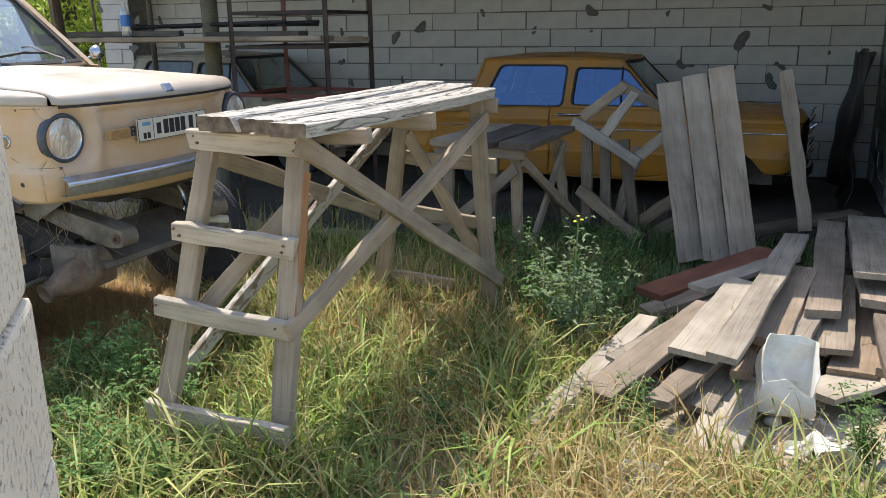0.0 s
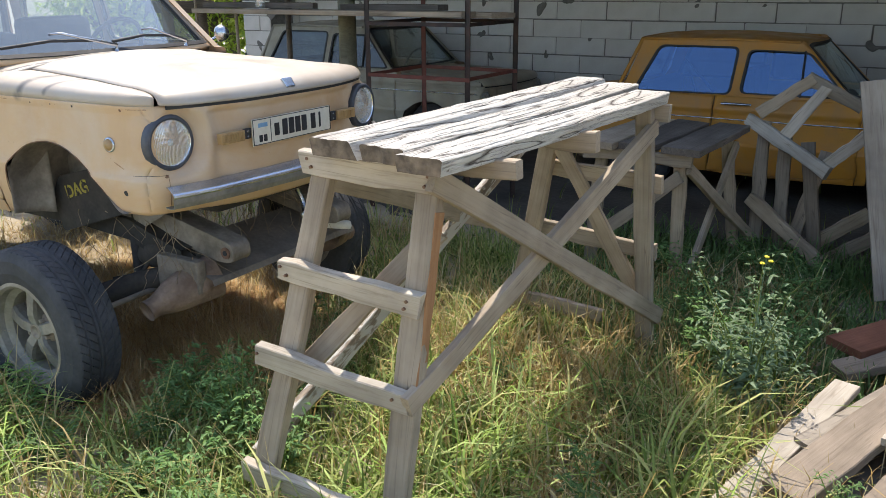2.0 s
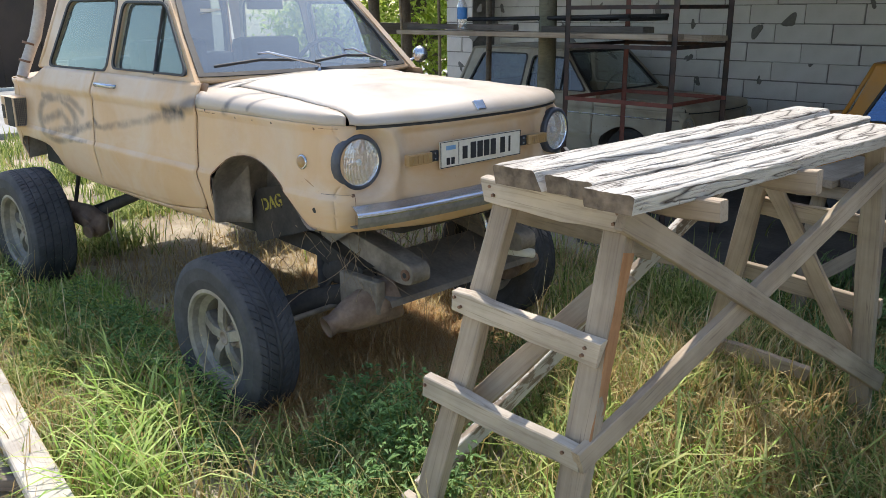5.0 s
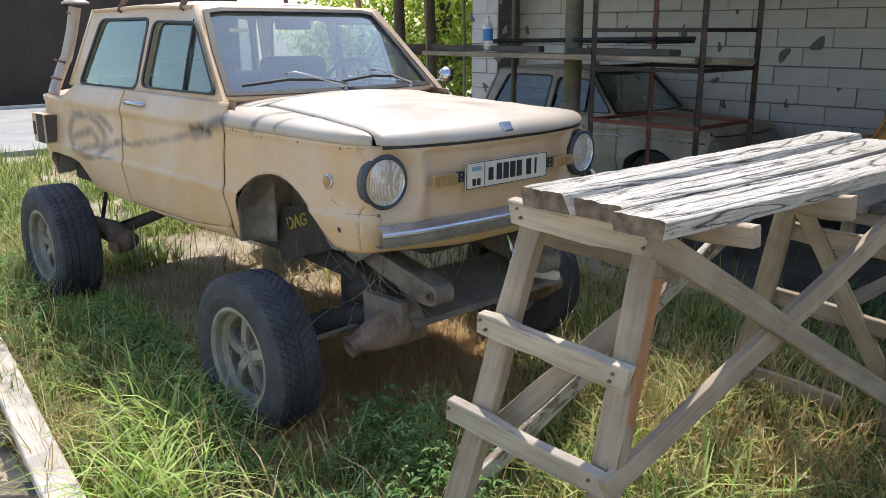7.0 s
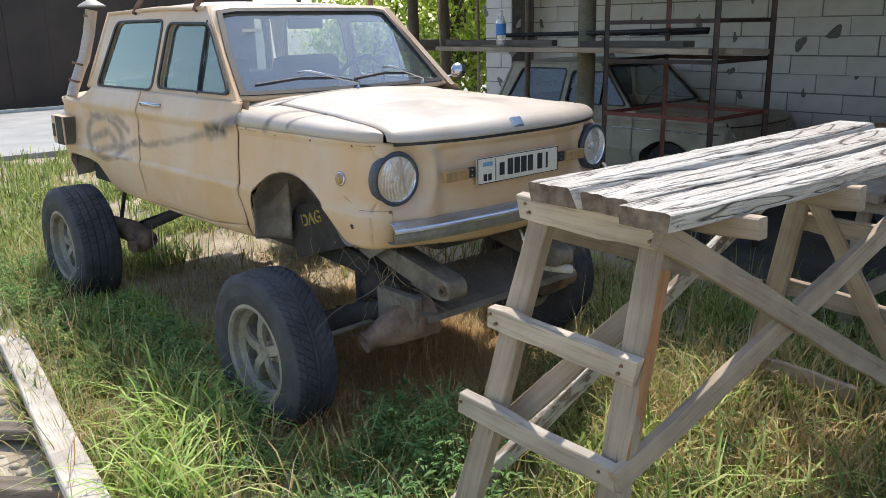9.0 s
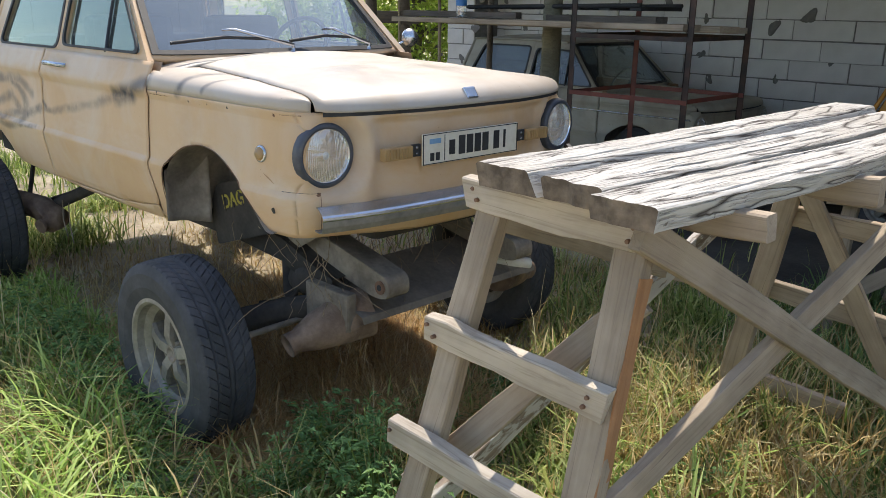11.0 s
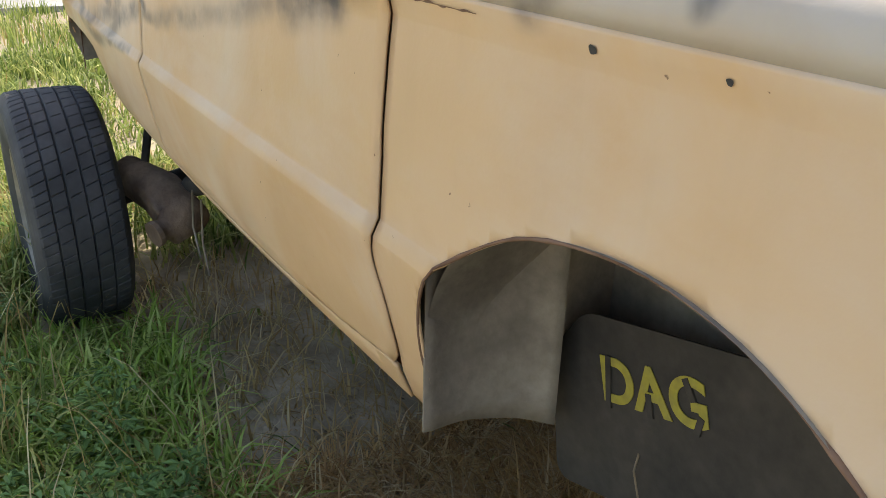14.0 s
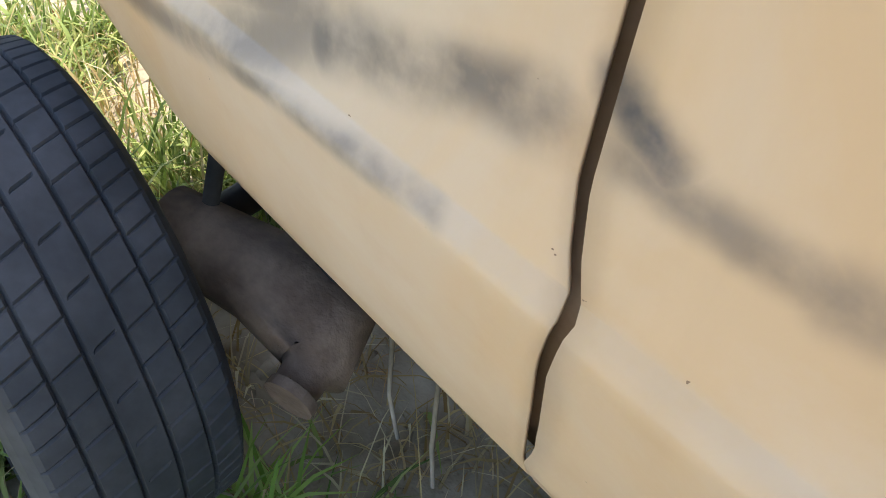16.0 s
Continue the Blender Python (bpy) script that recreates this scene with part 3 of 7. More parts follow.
ARCH_F = [(-1.036, 0.285), (-1.034, 0.43), (-1.0, 0.515), (-0.966, 0.55), (-0.865, 0.612), (-0.745, 0.638), (-0.638, 0.631), (-0.54, 0.594), (-0.428, 0.522), (-0.338, 0.424), (-0.290, 0.385), (-0.25, 0.385)]
ARCH_R = [(-2.80, 0.290), (-2.84, 0.32), (-2.90, 0.39), (-2.98, 0.445), (-3.10, 0.46), (-3.40, 0.465), (-3.52, 0.455), (-3.54, 0.40), (-3.545, 0.29)]
ARCH_S = spline(ARCH_F, 48)
ARCH_F = [(float(x), float(z)) for x, z in zip(np.maximum.accumulate(ARCH_S[:, 0] + np.arange(48) * 1e-5), ARCH_S[:, 1])]
LOW_X = [0.05, -0.03] + [p[0] for p in ARCH_F[::-1]] + [-1.06, -2.3] + [p[0] for p in ARCH_R] + [-3.72, -3.87]
LOW_Z = [0.365, 0.385] + [p[1] for p in ARCH_F[::-1]] + [0.280, 0.281] + [p[1] for p in ARCH_R] + [0.30, 0.33]


def low_z(x):
    return float(np.interp(-x, [-v for v in LOW_X], LOW_Z))


def side_sheet(xa, xb, zlow, ztop, rows=34, cols=60, extra=(), edge_a=None, edge_b=None, nose=False):
    """A sheet of the body side between two stations; edge_a and edge_b give x by height."""
    pts = []
    base = sorted(set(np.round(np.concatenate([np.linspace(xa, xb, cols), [e for e in extra if min(xa, xb) < e < max(xa, xb)]]), 4)), reverse=True)
    for x in base:
        u = (x - xa) / (xb - xa)
        zl = zlow(x) if callable(zlow) else zlow
        zt = ztop(x) if callable(ztop) else ztop
        row = []
        levels = sorted(set(np.round(np.concatenate([np.linspace(0.23, 0.93, rows), SIDE_Z[1:-1], [0.522, 0.545, 0.80]]), 4)))
        for z in levels:
            z = min(max(z, zl), zt)
            xx = x
            if edge_a:
                xx += (edge_a(z) - xa) * max(0, 1 - u * 6)
            if edge_b:
                xx += (edge_b(z) - xb) * max(0, 1 - (1 - u) * 6)
            row.append(skin(at_x(xx), z))
        pts.append(row)
    return pts


GAPF = spline([(0.27, -1.116), (0.33, -1.108), (0.38, -1.103), (0.44, -1.112), (0.495, -1.124), (0.525, -1.116), (0.56, -1.120), (0.64, -1.130), (0.72, -1.128), (0.77, -1.124), (0.81, -1.117), (0.93, -1.114)], 120)


def gap_front(z):
    return float(np.interp(z, GAPF[:, 0], GAPF[:, 1]))


def gap_rear(z):
    return float(np.interp(z, [0.30, 0.41, 0.483, 0.512, 0.535, 0.572, 0.613, 0.686, 0.93], [-2.281, -2.268, -2.263, -2.257, -2.252, -2.265, -2.274, -2.274, -2.271]))


def door_low(x):
    """Height of the seam under the door: clear of the sill at the front corner, tucked under towards the rear."""
    return float(np.interp(-x, [1.10, 1.16, 1.30, 1.55, 2.28], [0.337, 0.333, 0.312, 0.288, 0.284]))


SEAM = spline([(0.04, 0.662), (-0.06, 0.657), (-0.13, 0.646), (-0.24, 0.624), (-0.45, 0.585), (-0.75, 0.545), (-1.25, 0.510)], 90)
SEAM_X, SEAM_Y = list(SEAM[:, 0]), list(SEAM[:, 1])


def hood_z(x, y):
    """Bonnet's height: low at the nose, rising to the scuttle, crowned across."""
    dep = max(0.0, bonnet_front(y) - x)
    base = np.interp(dep, [0, 0.004, 0.012, 0.026, 0.05, 0.10, 0.2, 0.5, 0.9, 1.2], [0.822, 0.836, 0.851, 0.866, 0.879, 0.893, 0.911, 0.938, 0.950, 0.955])
    w = min(1, dep / 0.8)
    return float(base) - 0.062 * (abs(y) / 0.6) ** 2.6 * w * (2 - w)


def bonnet_front(y):
    """Where the bonnet's front edge lies, following the nose."""
    return float(np.interp(abs(y), RING[:130, 1], RING[:130, 0])) - 0.004


def cabin_y(z):
    return float(np.interp(z, [0.90, 0.93, 1.1, 1.3, 1.37], [0.702, 0.698, 0.655, 0.598, 0.572]))


WIN_F = [(-1.244, 0.955), (-2.075, 0.955), (-2.045, 1.305), (-1.565, 1.297)]
WIN_R = [(-2.150, 0.94), (-2.985, 0.935), (-2.80, 1.325), (-2.125, 1.325)]


def tyre_bm(R, W, rim, pattern, fine=True):
    """A tyre lying round the y axis, its tread cut as real grooves."""
    h = W / 2
    prof = [(rim - 0.01, -h * 0.80), (rim + 0.012, -h * 0.90), (rim + (R - rim) * 0.35, -h * 1.0), (rim + (R - rim) * 0.7, -h * 1.0), (R - 0.03, -h * 0.95), (R - 0.012, -h * 0.87)]
    n_tread = 54 if pattern == 'ribs' and fine else 27
    tread = [(R - 0.006 * abs(2 * k / n_tread - 1) ** 3, -h * 0.82 + 1.64 * h * k / n_tread) for k in range(n_tread + 1)]
    full = prof + tread + [(r, -y) for r, y in prof[::-1]]
    n = 720 if fine else 120
    rows = []
    lo, hi = len(prof), len(prof) + len(tread)
    for a in range(n):
        th = 2 * math.pi * a / n
        row = []
        for k, (r, y) in enumerate(full):
            if lo <= k < hi:
                v = (k - lo) / n_tread
                cut = 0.0
                if pattern == 'ribs':
                    if any(abs(v - g) < 0.0125 for g in (0.19, 0.39, 0.61, 0.81)):
                        cut = 0.008
                    elif fine and (v < 0.19 or v > 0.81) and a % 9 == 0:
                        cut = 0.0035
                    elif fine and (0.19 < v < 0.39 or 0.61 < v < 0.81) and (a + (5 if v > 0.5 else 0)) % 14 == 0:
                        cut = 0.0035
                    elif fine and 0.44 < v < 0.56 and a % 20 == 8:
                        cut = 0.004
                else:
                    u = abs(v - 0.5) * 2
                    if abs(u - 0.12) < 0.035 or abs(u - 0.62) < 0.035:
                        cut = 0.007
                    elif fine and (a + (6 if v > 0.5 else 0)) % 12 == 0 and u > 0.14:
                        cut = 0.005
                r -= cut
            q = min(1, max(-1, y / h / 0.82))
            tt = th + (0.10 * q if pattern == 'ribs' else 0.22 * abs(q))
            row.append((r * math.cos(tt), y, r * math.sin(tt)))
        rows.append(row)
    return grid_bm(rows, close_u=True)


def wheel(car, at, R=0.375, W=0.25, rim=0.225, pattern='ribs', steer=0.0, spokes=5):
    """Rim with spokes under the car, tyre and hub under the rim; outer face towards -y."""
    m = pose(*at, 0, 0, steer)
    h = W / 2
    bm = lathe_bm([(rim + 0.008, -h * 0.80), (rim + 0.012, -h * 0.88), (rim - 0.006, -h * 0.90), (rim - 0.016, -h * 0.80), (rim - 0.022, -h * 0.55), (rim - 0.045, -h * 0.35),
                   (rim - 0.05, h * 0.5), (rim, h * 0.8), (rim + 0.008, h * 0.8)], 56)
    w = part("wheel", bm, M["rim"], car, "dusty five-spoke alloy wheel", smooth=False, m=m, solid=0.0)
    for k in range(spokes):
        a = 2 * math.pi * k / spokes + 0.35
        rows = []
        for rr, wd, yy in ((0.030, 0.026, -0.42), (0.075, 0.027, -0.52), (0.13, 0.026, -0.46), (rim - 0.030, 0.038, -0.30)):
            c, s = math.cos(a), math.sin(a)
            row = []
            for dw, dy in ((-1, 0.10), (-0.82, -0.03), (0.82, -0.03), (1, 0.10)):
                row.append((rr * c - dw * wd * s, (yy + dy) * h * 1.0, rr * s + dw * wd * c))
            rows.append(row)
        sb = grid_bm(rows)
        for j in (0, -1):   # cheeks down to the rim's well
            edge = [(r[j], (r[j][0], r[j][1] + 0.045, r[j][2])) for r in rows]
            grid_bm([[p, q] for p, q in edge], sb)
        part("spoke", sb, M["rim"], w)
    part("tyre", tyre_bm(R, W, rim, pattern, R > 0.3), M["rubber"], w, "worn wide black tyre", smooth=False)
    hub = lathe_bm([(0.0, -h * 0.36), (0.022, -h * 0.36), (0.026, -h * 0.48), (0.034, -h * 0.48), (0.040, -h * 0.28), (0.075, -h * 0.24), (0.085, 0.0)], 28)
    for k in range(5):
        a = 2 * math.pi * k / 5 + 0.97
        lathe_bm([(0.0, -h * 0.42), (0.010, -h * 0.42), (0.011, -h * 0.2)], 8, hub, 'y', (0.062 * math.cos(a), 0, 0.062 * math.sin(a)))
    part("hub", hub, M["iron"], w, "rusty hub with wheel nuts", smooth=True)
    drum = lathe_bm([(0.0, h * 0.05), (rim - 0.06, h * 0.05), (rim - 0.06, h * 0.75), (0.0, h * 0.78)], 28)
    part("brake_drum", drum, M["under"], w, smooth=True)
    return w


def build_car(name, label, m, paint, main=False, broken_front=False, z_low=0.0):
    car = thing(name, label, "car", m)
    P = M[paint]
    # raised car's upper panels: faded paint that also carries painted sunlight
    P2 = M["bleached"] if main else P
    side_glass = {"orange": "glass_mirrored_sky", "grey": "glass_dark"}.get(paint, "glass_clear")
    ex_f = [p[0] for p in ARCH_F] + [-1.0355, -1.0345, -1.03, -1.02]
    ex_r = [p[0] for p in ARCH_R] + [-3.535, -3.5425, -3.53, -2.82, -2.87, -2.94, -3.04]
    # nose and both front wings
    i_side = at_x(-0.14)
    nose = [[skin(i, low_z(RING[int(i), 0]) + (0.82 - low_z(RING[int(i), 0])) * j / 34) for j in range(35)] for i in np.linspace(0, i_side, 46)]
    nose[0] = [(x, 0.0, z) for x, _, z in nose[0]]
    bm = grid_bm(nose)
    grid_bm(side_sheet(-0.14, -1.115, low_z, 0.82, 34, 70, ex_f, edge_b=gap_front), bm)
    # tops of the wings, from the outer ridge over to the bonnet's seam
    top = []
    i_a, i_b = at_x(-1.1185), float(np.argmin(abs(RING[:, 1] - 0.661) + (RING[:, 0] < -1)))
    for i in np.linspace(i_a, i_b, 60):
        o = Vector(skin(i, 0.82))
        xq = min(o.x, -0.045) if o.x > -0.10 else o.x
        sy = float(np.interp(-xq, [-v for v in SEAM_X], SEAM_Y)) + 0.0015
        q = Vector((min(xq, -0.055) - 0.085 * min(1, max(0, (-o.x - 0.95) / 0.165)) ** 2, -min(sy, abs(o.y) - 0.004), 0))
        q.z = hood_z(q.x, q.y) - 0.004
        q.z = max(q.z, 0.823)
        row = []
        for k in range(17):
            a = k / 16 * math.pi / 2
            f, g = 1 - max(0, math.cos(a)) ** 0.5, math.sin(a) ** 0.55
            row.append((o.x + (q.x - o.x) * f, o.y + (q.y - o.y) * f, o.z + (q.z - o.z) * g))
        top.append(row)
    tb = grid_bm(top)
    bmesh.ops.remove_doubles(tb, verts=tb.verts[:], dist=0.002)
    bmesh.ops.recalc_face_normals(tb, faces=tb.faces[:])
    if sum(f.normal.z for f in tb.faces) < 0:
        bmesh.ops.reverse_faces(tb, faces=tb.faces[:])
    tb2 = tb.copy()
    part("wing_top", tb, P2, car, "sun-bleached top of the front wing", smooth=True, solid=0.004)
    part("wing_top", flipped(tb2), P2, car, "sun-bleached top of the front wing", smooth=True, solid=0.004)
    bmesh.ops.remove_doubles(bm, verts=bm.verts[:], dist=0.002)
    mirror_y(bm)
    bmesh.ops.recalc_face_normals(bm, faces=bm.faces[:])
    part("front_body", bm, P, car, smooth=True, solid=0.004)
    # bonnet
    rows = []
    for q in np.concatenate([[0, 0.002, 0.005, 0.01, 0.016, 0.024, 0.034, 0.046, 0.062, 0.08], np.linspace(0.11, 1, 24)]):
        row = []
        for k in np.linspace(-1, 1, 35):
            x0 = bonnet_front(0.655 * k) + 0.005
            x = x0 + (-1.19 - x0) * q
            y = k * (float(np.interp(-x, [-v for v in SEAM_X], SEAM_Y)) - 0.0015)
            row.append((x, y, hood_z(x - 0.005, y) - (0.003 if q == 0 else 0)))
        rows.append(row)
    bm = grid_bm(rows)
    bmesh.ops.recalc_face_normals(bm, faces=bm.faces[:])
    if sum(f.normal.z for f in bm.faces) < 0:
        bmesh.ops.reverse_faces(bm, faces=bm.faces[:])
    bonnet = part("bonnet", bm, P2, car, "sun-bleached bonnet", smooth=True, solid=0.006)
    part("seam", box_bm((-1.19, -0.60, 0.70), (-0.102, 0.60, 0.80)), M["under"], car)
    line = [(RING[i, 0] - 0.008, RING[i, 1]) for i in range(0, 90, 4)]
    line = [(x, -y) for x, y in line[::-1]] + [(x, y) for x, y in line[1:]]
    part("shut_line", grid_bm([[(x, y, z) for z in (0.805, 0.828)] for x, y in line]), M["black"], car)
    # doors, sills, rear wings on both sides
    for s, side in ((1, "near"), (-1, "far")):
        d = grid_bm(side_sheet(-1.125, -2.255, lambda x: door_low(x) + 0.003, 0.93, 40, 44, (), lambda z: gap_front(z) - float(np.interp(z, [0.340, 0.344, 0.352, 0.365, 0.40, 0.42, 0.50, 0.52, 0.6], [0.014, 0.008, 0.0045, 0.0036, 0.0030, 0.0010, 0.0012, 0.0036, 0.0042])), lambda z: gap_rear(z) + 0.0105 * min(1, max(0.06, (z - 0.315) / 0.05))))
        part("door", d if s == 1 else flipped(d), P, car, "door with faded paint and sprayed black scribble" if main and s == 1 else "", smooth=True, solid=0.004)
        d = grid_bm(side_sheet(-1.1165, -2.2755, lambda x: float(np.interp(-x, [1.1, 1.43, 1.90, 2.28], [0.278, 0.270, 0.267, 0.281])), door_low, 12, 60))
        part("sill", d if s == 1 else flipped(d), P, car, smooth=True, solid=0.004)
        d = grid_bm(side_sheet(-2.255, -3.50, low_z, lambda x: 0.93 if x > -3.05 else float(np.interp(-x, [3.05, 3.25], [0.93, 0.83])), 36, 60, ex_r, edge_a=gap_rear))
        tail = [[skin(i, low_z(RING[int(i), 0]) + (0.83 - low_z(RING[int(i), 0])) * j / 36) for j in range(37)] for i in np.linspace(at_x(-3.50), 699, 30)]
        grid_bm(tail, d)
        bmesh.ops.remove_doubles(d, verts=d.verts[:], dist=0.002)
        part("rear_wing", d if s == 1 else flipped(d), P, car, smooth=True, solid=0.004)
        jamb = grid_bm([[skin(at_x(x), z)[:1] + (skin(at_x(x), z)[1] + 0.016, z) for z in np.linspace(0.30, 0.93, 12)] for x in np.linspace(-1.08, -2.30, 20)])
        part("door_jamb", jamb if s == 1 else flipped(jamb), M["jamb"], car, smooth=True)
    # tail deck
    rows = []
    for x in np.linspace(-3.02, -3.845, 16):
        i = at_x(x) if x > -3.6 else float(np.interp(-x, -RING[600:, 0], np.arange(600, 700)))
        o = skin(i, 0.83)
        zc = float(np.interp(-x, [3.0, 3.2, 3.55, 3.78, 3.85], [0.93, 0.915, 0.885, 0.86, 0.835]))
        row = []
        for k in np.linspace(-1, 1, 25):
            y = abs(o[1]) * k
            row.append((x, y, 0.83 + (zc - 0.83) * (1 - abs(k) ** 5)))
        rows.append(row)
    bm = grid_bm(rows)
    bmesh.ops.recalc_face_normals(bm, faces=bm.faces[:])
    part("engine_lid", bm, P, car, smooth=True, solid=0.006)
    # cabin sides with their window openings
    outer = [(-1.175, 0.925), (-3.13, 0.925), (-3.06, 1.02), (-2.955, 1.365), (-2.2, 1.378), (-1.62, 1.368)]
    hole_f, hole_r = round_poly(WIN_F, 0.05), round_poly(WIN_R, 0.07)
    for s in (1, -1):
        put = lambda u, v: (u, -s * cabin_y(v), v)
        bm = filled_bm([tuple(p) for p in outer], [hole_f, hole_r], put)
        bmesh.ops.recalc_face_normals(bm, faces=bm.faces[:])
        part("cabin_side", bm, P, car, solid=0.03 if s == 1 else 0.03)
        for nm, hole, g in (("front_window", WIN_F, side_glass), ("rear_side_window", WIN_R, side_glass)):
            put2 = lambda u, v: (u, -s * (cabin_y(v) - 0.012), v)
            c = Vector((sum(p[0] for p in hole) / 4, sum(p[1] for p in hole) / 4))
            big = [tuple(c + (Vector(p) - c) * 1.04) for p in hole]
            pane = part(nm, filled_bm(round_poly(big, 0.05), [], put2), M[g], car, "dusty side window")
            small = [tuple(c + (Vector(p) - c) * 0.955) for p in hole]
            gask = filled_bm(round_poly([tuple(c + (Vector(p) - c) * 1.015) for p in hole], 0.06), [round_poly(small, 0.05)], lambda u, v: (u, -s * (cabin_y(v) + 0.004), v))
            part("gasket", gask, M["black"], pane, solid=0.01)
        bar = tube_bm([(-1.60, -s * (cabin_y(0.945) - 0.004), 0.945), (-1.605, -s * (cabin_y(1.13) - 0.004), 1.13), (-1.61, -s * (cabin_y(1.31) - 0.004), 1.31)], 0.008, 8)
        part("quarterlight_bar", bar, M["black"], car, smooth=True)
        hb = tube_bm([(-1.965, -s * 0.735, 0.868), (-1.985, -s * 0.763, 0.872), (-2.06, -s * 0.767, 0.873), (-2.16, -s * 0.763, 0.872), (-2.20, -s * 0.745, 0.868)], [0.010, 0.012, 0.011, 0.013, 0.010], 10)
        part("door_handle", hb, M["chrome"], car, "worn chrome door handle", smooth=True)
        gut = tube_bm([(-1.66, -s * 0.575, 1.372), (-2.2, -s * 0.578, 1.384), (-2.95, -s * 0.572, 1.370)], 0.012, 6)
        part("rain_gutter", gut, P, car, smooth=True)
    # roof
    rows = []
    for x in np.linspace(-1.60, -2.97, 22):
        zc = float(np.interp(-x, [1.58, 1.75, 2.2, 2.7, 2.9, 2.99], [1.375, 1.405, 1.425, 1.415, 1.395, 1.37]))
        w = float(np.interp(-x, [1.58, 1.7, 2.8, 2.97], [0.545, 0.57, 0.57, 0.555]))
        rows.append([(x, w * k, zc - 0.05 * abs(k) ** 3.5) for k in np.linspace(-1, 1, 21)])
    bm = grid_bm(rows)
    bmesh.ops.recalc_face_normals(bm, faces=bm.faces[:])
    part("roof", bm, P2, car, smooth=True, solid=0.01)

    # front and rear screens: surround, gasket and glass on bowed sheets
    def screen(nm, xb, xt, zb, zt, wb, wt, bow, g):
        put = lambda u, v: (xb + (xt - xb) * v + bow * (1 - u * u), u * (wb + (wt - wb) * v), zb + (zt - zb) * v)
        ring_o = [(-1, 0)] + [(k, 0) for k in np.linspace(-0.8, 0.8, 9)] + [(1, 0), (1, 0.33), (1, 0.66), (1, 1)] + [(k, 1) for k in np.linspace(0.8, -0.8, 9)] + [(-1, 1), (-1, 0.66), (-1, 0.33)]
        pts = [(-0.95, 0.05)] + [(k, 0.045) for k in np.linspace(-0.84, 0.84, 9)] + [(0.95, 0.05), (0.955, 0.5), (0.93, 0.92)] + [(k, 0.945) for k in np.linspace(0.80, -0.80, 9)] + [(-0.93, 0.92), (-0.955, 0.5)]
        part(nm + "_frame", filled_bm(ring_o, [pts], put), P, car, smooth=True, solid=0.03)
        rows = [[put(u, v) for u in np.linspace(-0.97, 0.97, 25)] for v in np.linspace(0.03, 0.97, 9)]
        gl = grid_bm([[(x - math.copysign(0.012, bow), y, z - 0.003) for x, y, z in r] for r in rows])
        pane = part(nm, gl, M[g], car, "dusty glass screen", smooth=True)
        inner = [(u * 0.965, 0.5 + (v - 0.5) * 0.95) for u, v in pts]
        outr = [(u * 1.012, 0.5 + (v - 0.5) * 1.03) for u, v in pts]
        part("gasket", filled_bm(outr, [inner], lambda u, v: (put(u, v)[0] + math.copysign(0.006, bow), put(u, v)[1], put(u, v)[2] + 0.004)), M["black"], pane, solid=0.014)

    screen("windscreen", -1.20, -1.64, 0.935, 1.385, 0.695, 0.575, 0.09, "glass")
    screen("rear_screen", -3.13, -2.95, 0.915, 1.37, 0.695, 0.57, -0.05, "glass_dark")
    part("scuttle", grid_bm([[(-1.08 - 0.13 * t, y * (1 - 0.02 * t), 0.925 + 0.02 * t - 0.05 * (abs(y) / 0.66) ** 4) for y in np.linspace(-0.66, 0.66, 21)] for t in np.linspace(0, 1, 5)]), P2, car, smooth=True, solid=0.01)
    # cabin inside
    seat = bmesh.new()
    for y in (-0.33, 0.33):
        box_bm((-2.05, y - 0.23, 0.42), (-1.55, y + 0.23, 0.62), seat, 0.05)
        box_bm((-2.20, y - 0.22, 0.60), (-2.06, y + 0.22, 1.10), seat, 0.05)
    box_bm((-2.9, -0.58, 0.45), (-2.5, 0.58, 0.66), seat, 0.05)
    box_bm((-3.02, -0.58, 0.6), (-2.88, 0.58, 0.98), seat, 0.05)
    part("seats", seat, M["cabin"], car, "dark cloth seats")
    part("dashboard", box_bm((-1.42, -0.62, 0.74), (-1.22, 0.62, 0.90), None, 0.04), M["black"], car)
    part("floor_pan", box_bm((-3.45, -0.62, 0.27), (-1.05, 0.62, 0.40), None, 0.02), M["under"], car)
    part("front_pan", box_bm((-1.1, -0.40, 0.33), (-0.09, 0.40, 0.72), None, 0.03), M["under"], car)
    part("engine_pan", box_bm((-3.66, -0.45, 0.33), (-2.9, 0.45, 0.75), None, 0.03), M["under"], car)
    sw = lathe_bm([(0.175 + 0.012 * math.cos(a), 0.012 * math.sin(a)) for a in np.linspace(0, 2 * math.pi, 9)[:-1]] + [(0.187, 0)], 40, None, 'x')
    part("steering_wheel", sw, M["black"], car, smooth=True, m=pose(-1.58, 0.33, 0.94, 0, 28, 0))
    # wheel wells
    for s in (1, -1):
        for arch, dep in ((ARCH_F, 0.30), (ARCH_R, 0.28)):
            line = [p for p in arch]
            rows = [[(x, -s * (0.735 - dep * t - (0.04 if z < 0.33 else 0)), z + 0.004 + 0.03 * t) for x, z in line] for t in np.linspace(0, 1, 4)]
            bm = grid_bm(rows)
            part("wheel_well", bm, M["well"], car, smooth=True)
            if main:
                lip = [Vector(skin(at_x(x), z + 0.002)) * 1.0 for x, z in (arch[3:-2] if len(arch) > 20 else round_poly(arch[1:-1], 0.03, 3)[4:-4])]
                lb = tube_bm([(p.x, s * p.y, p.z) for p in lip], [0.0018 + 0.003 * max(0, noise.noise(p * 22)) for p in lip], 6)
                part("arch_lip", lb, M["rust"], car, "rusty edge of the wheel arch", smooth=True)
            xs_ = [p[0] for p in line]
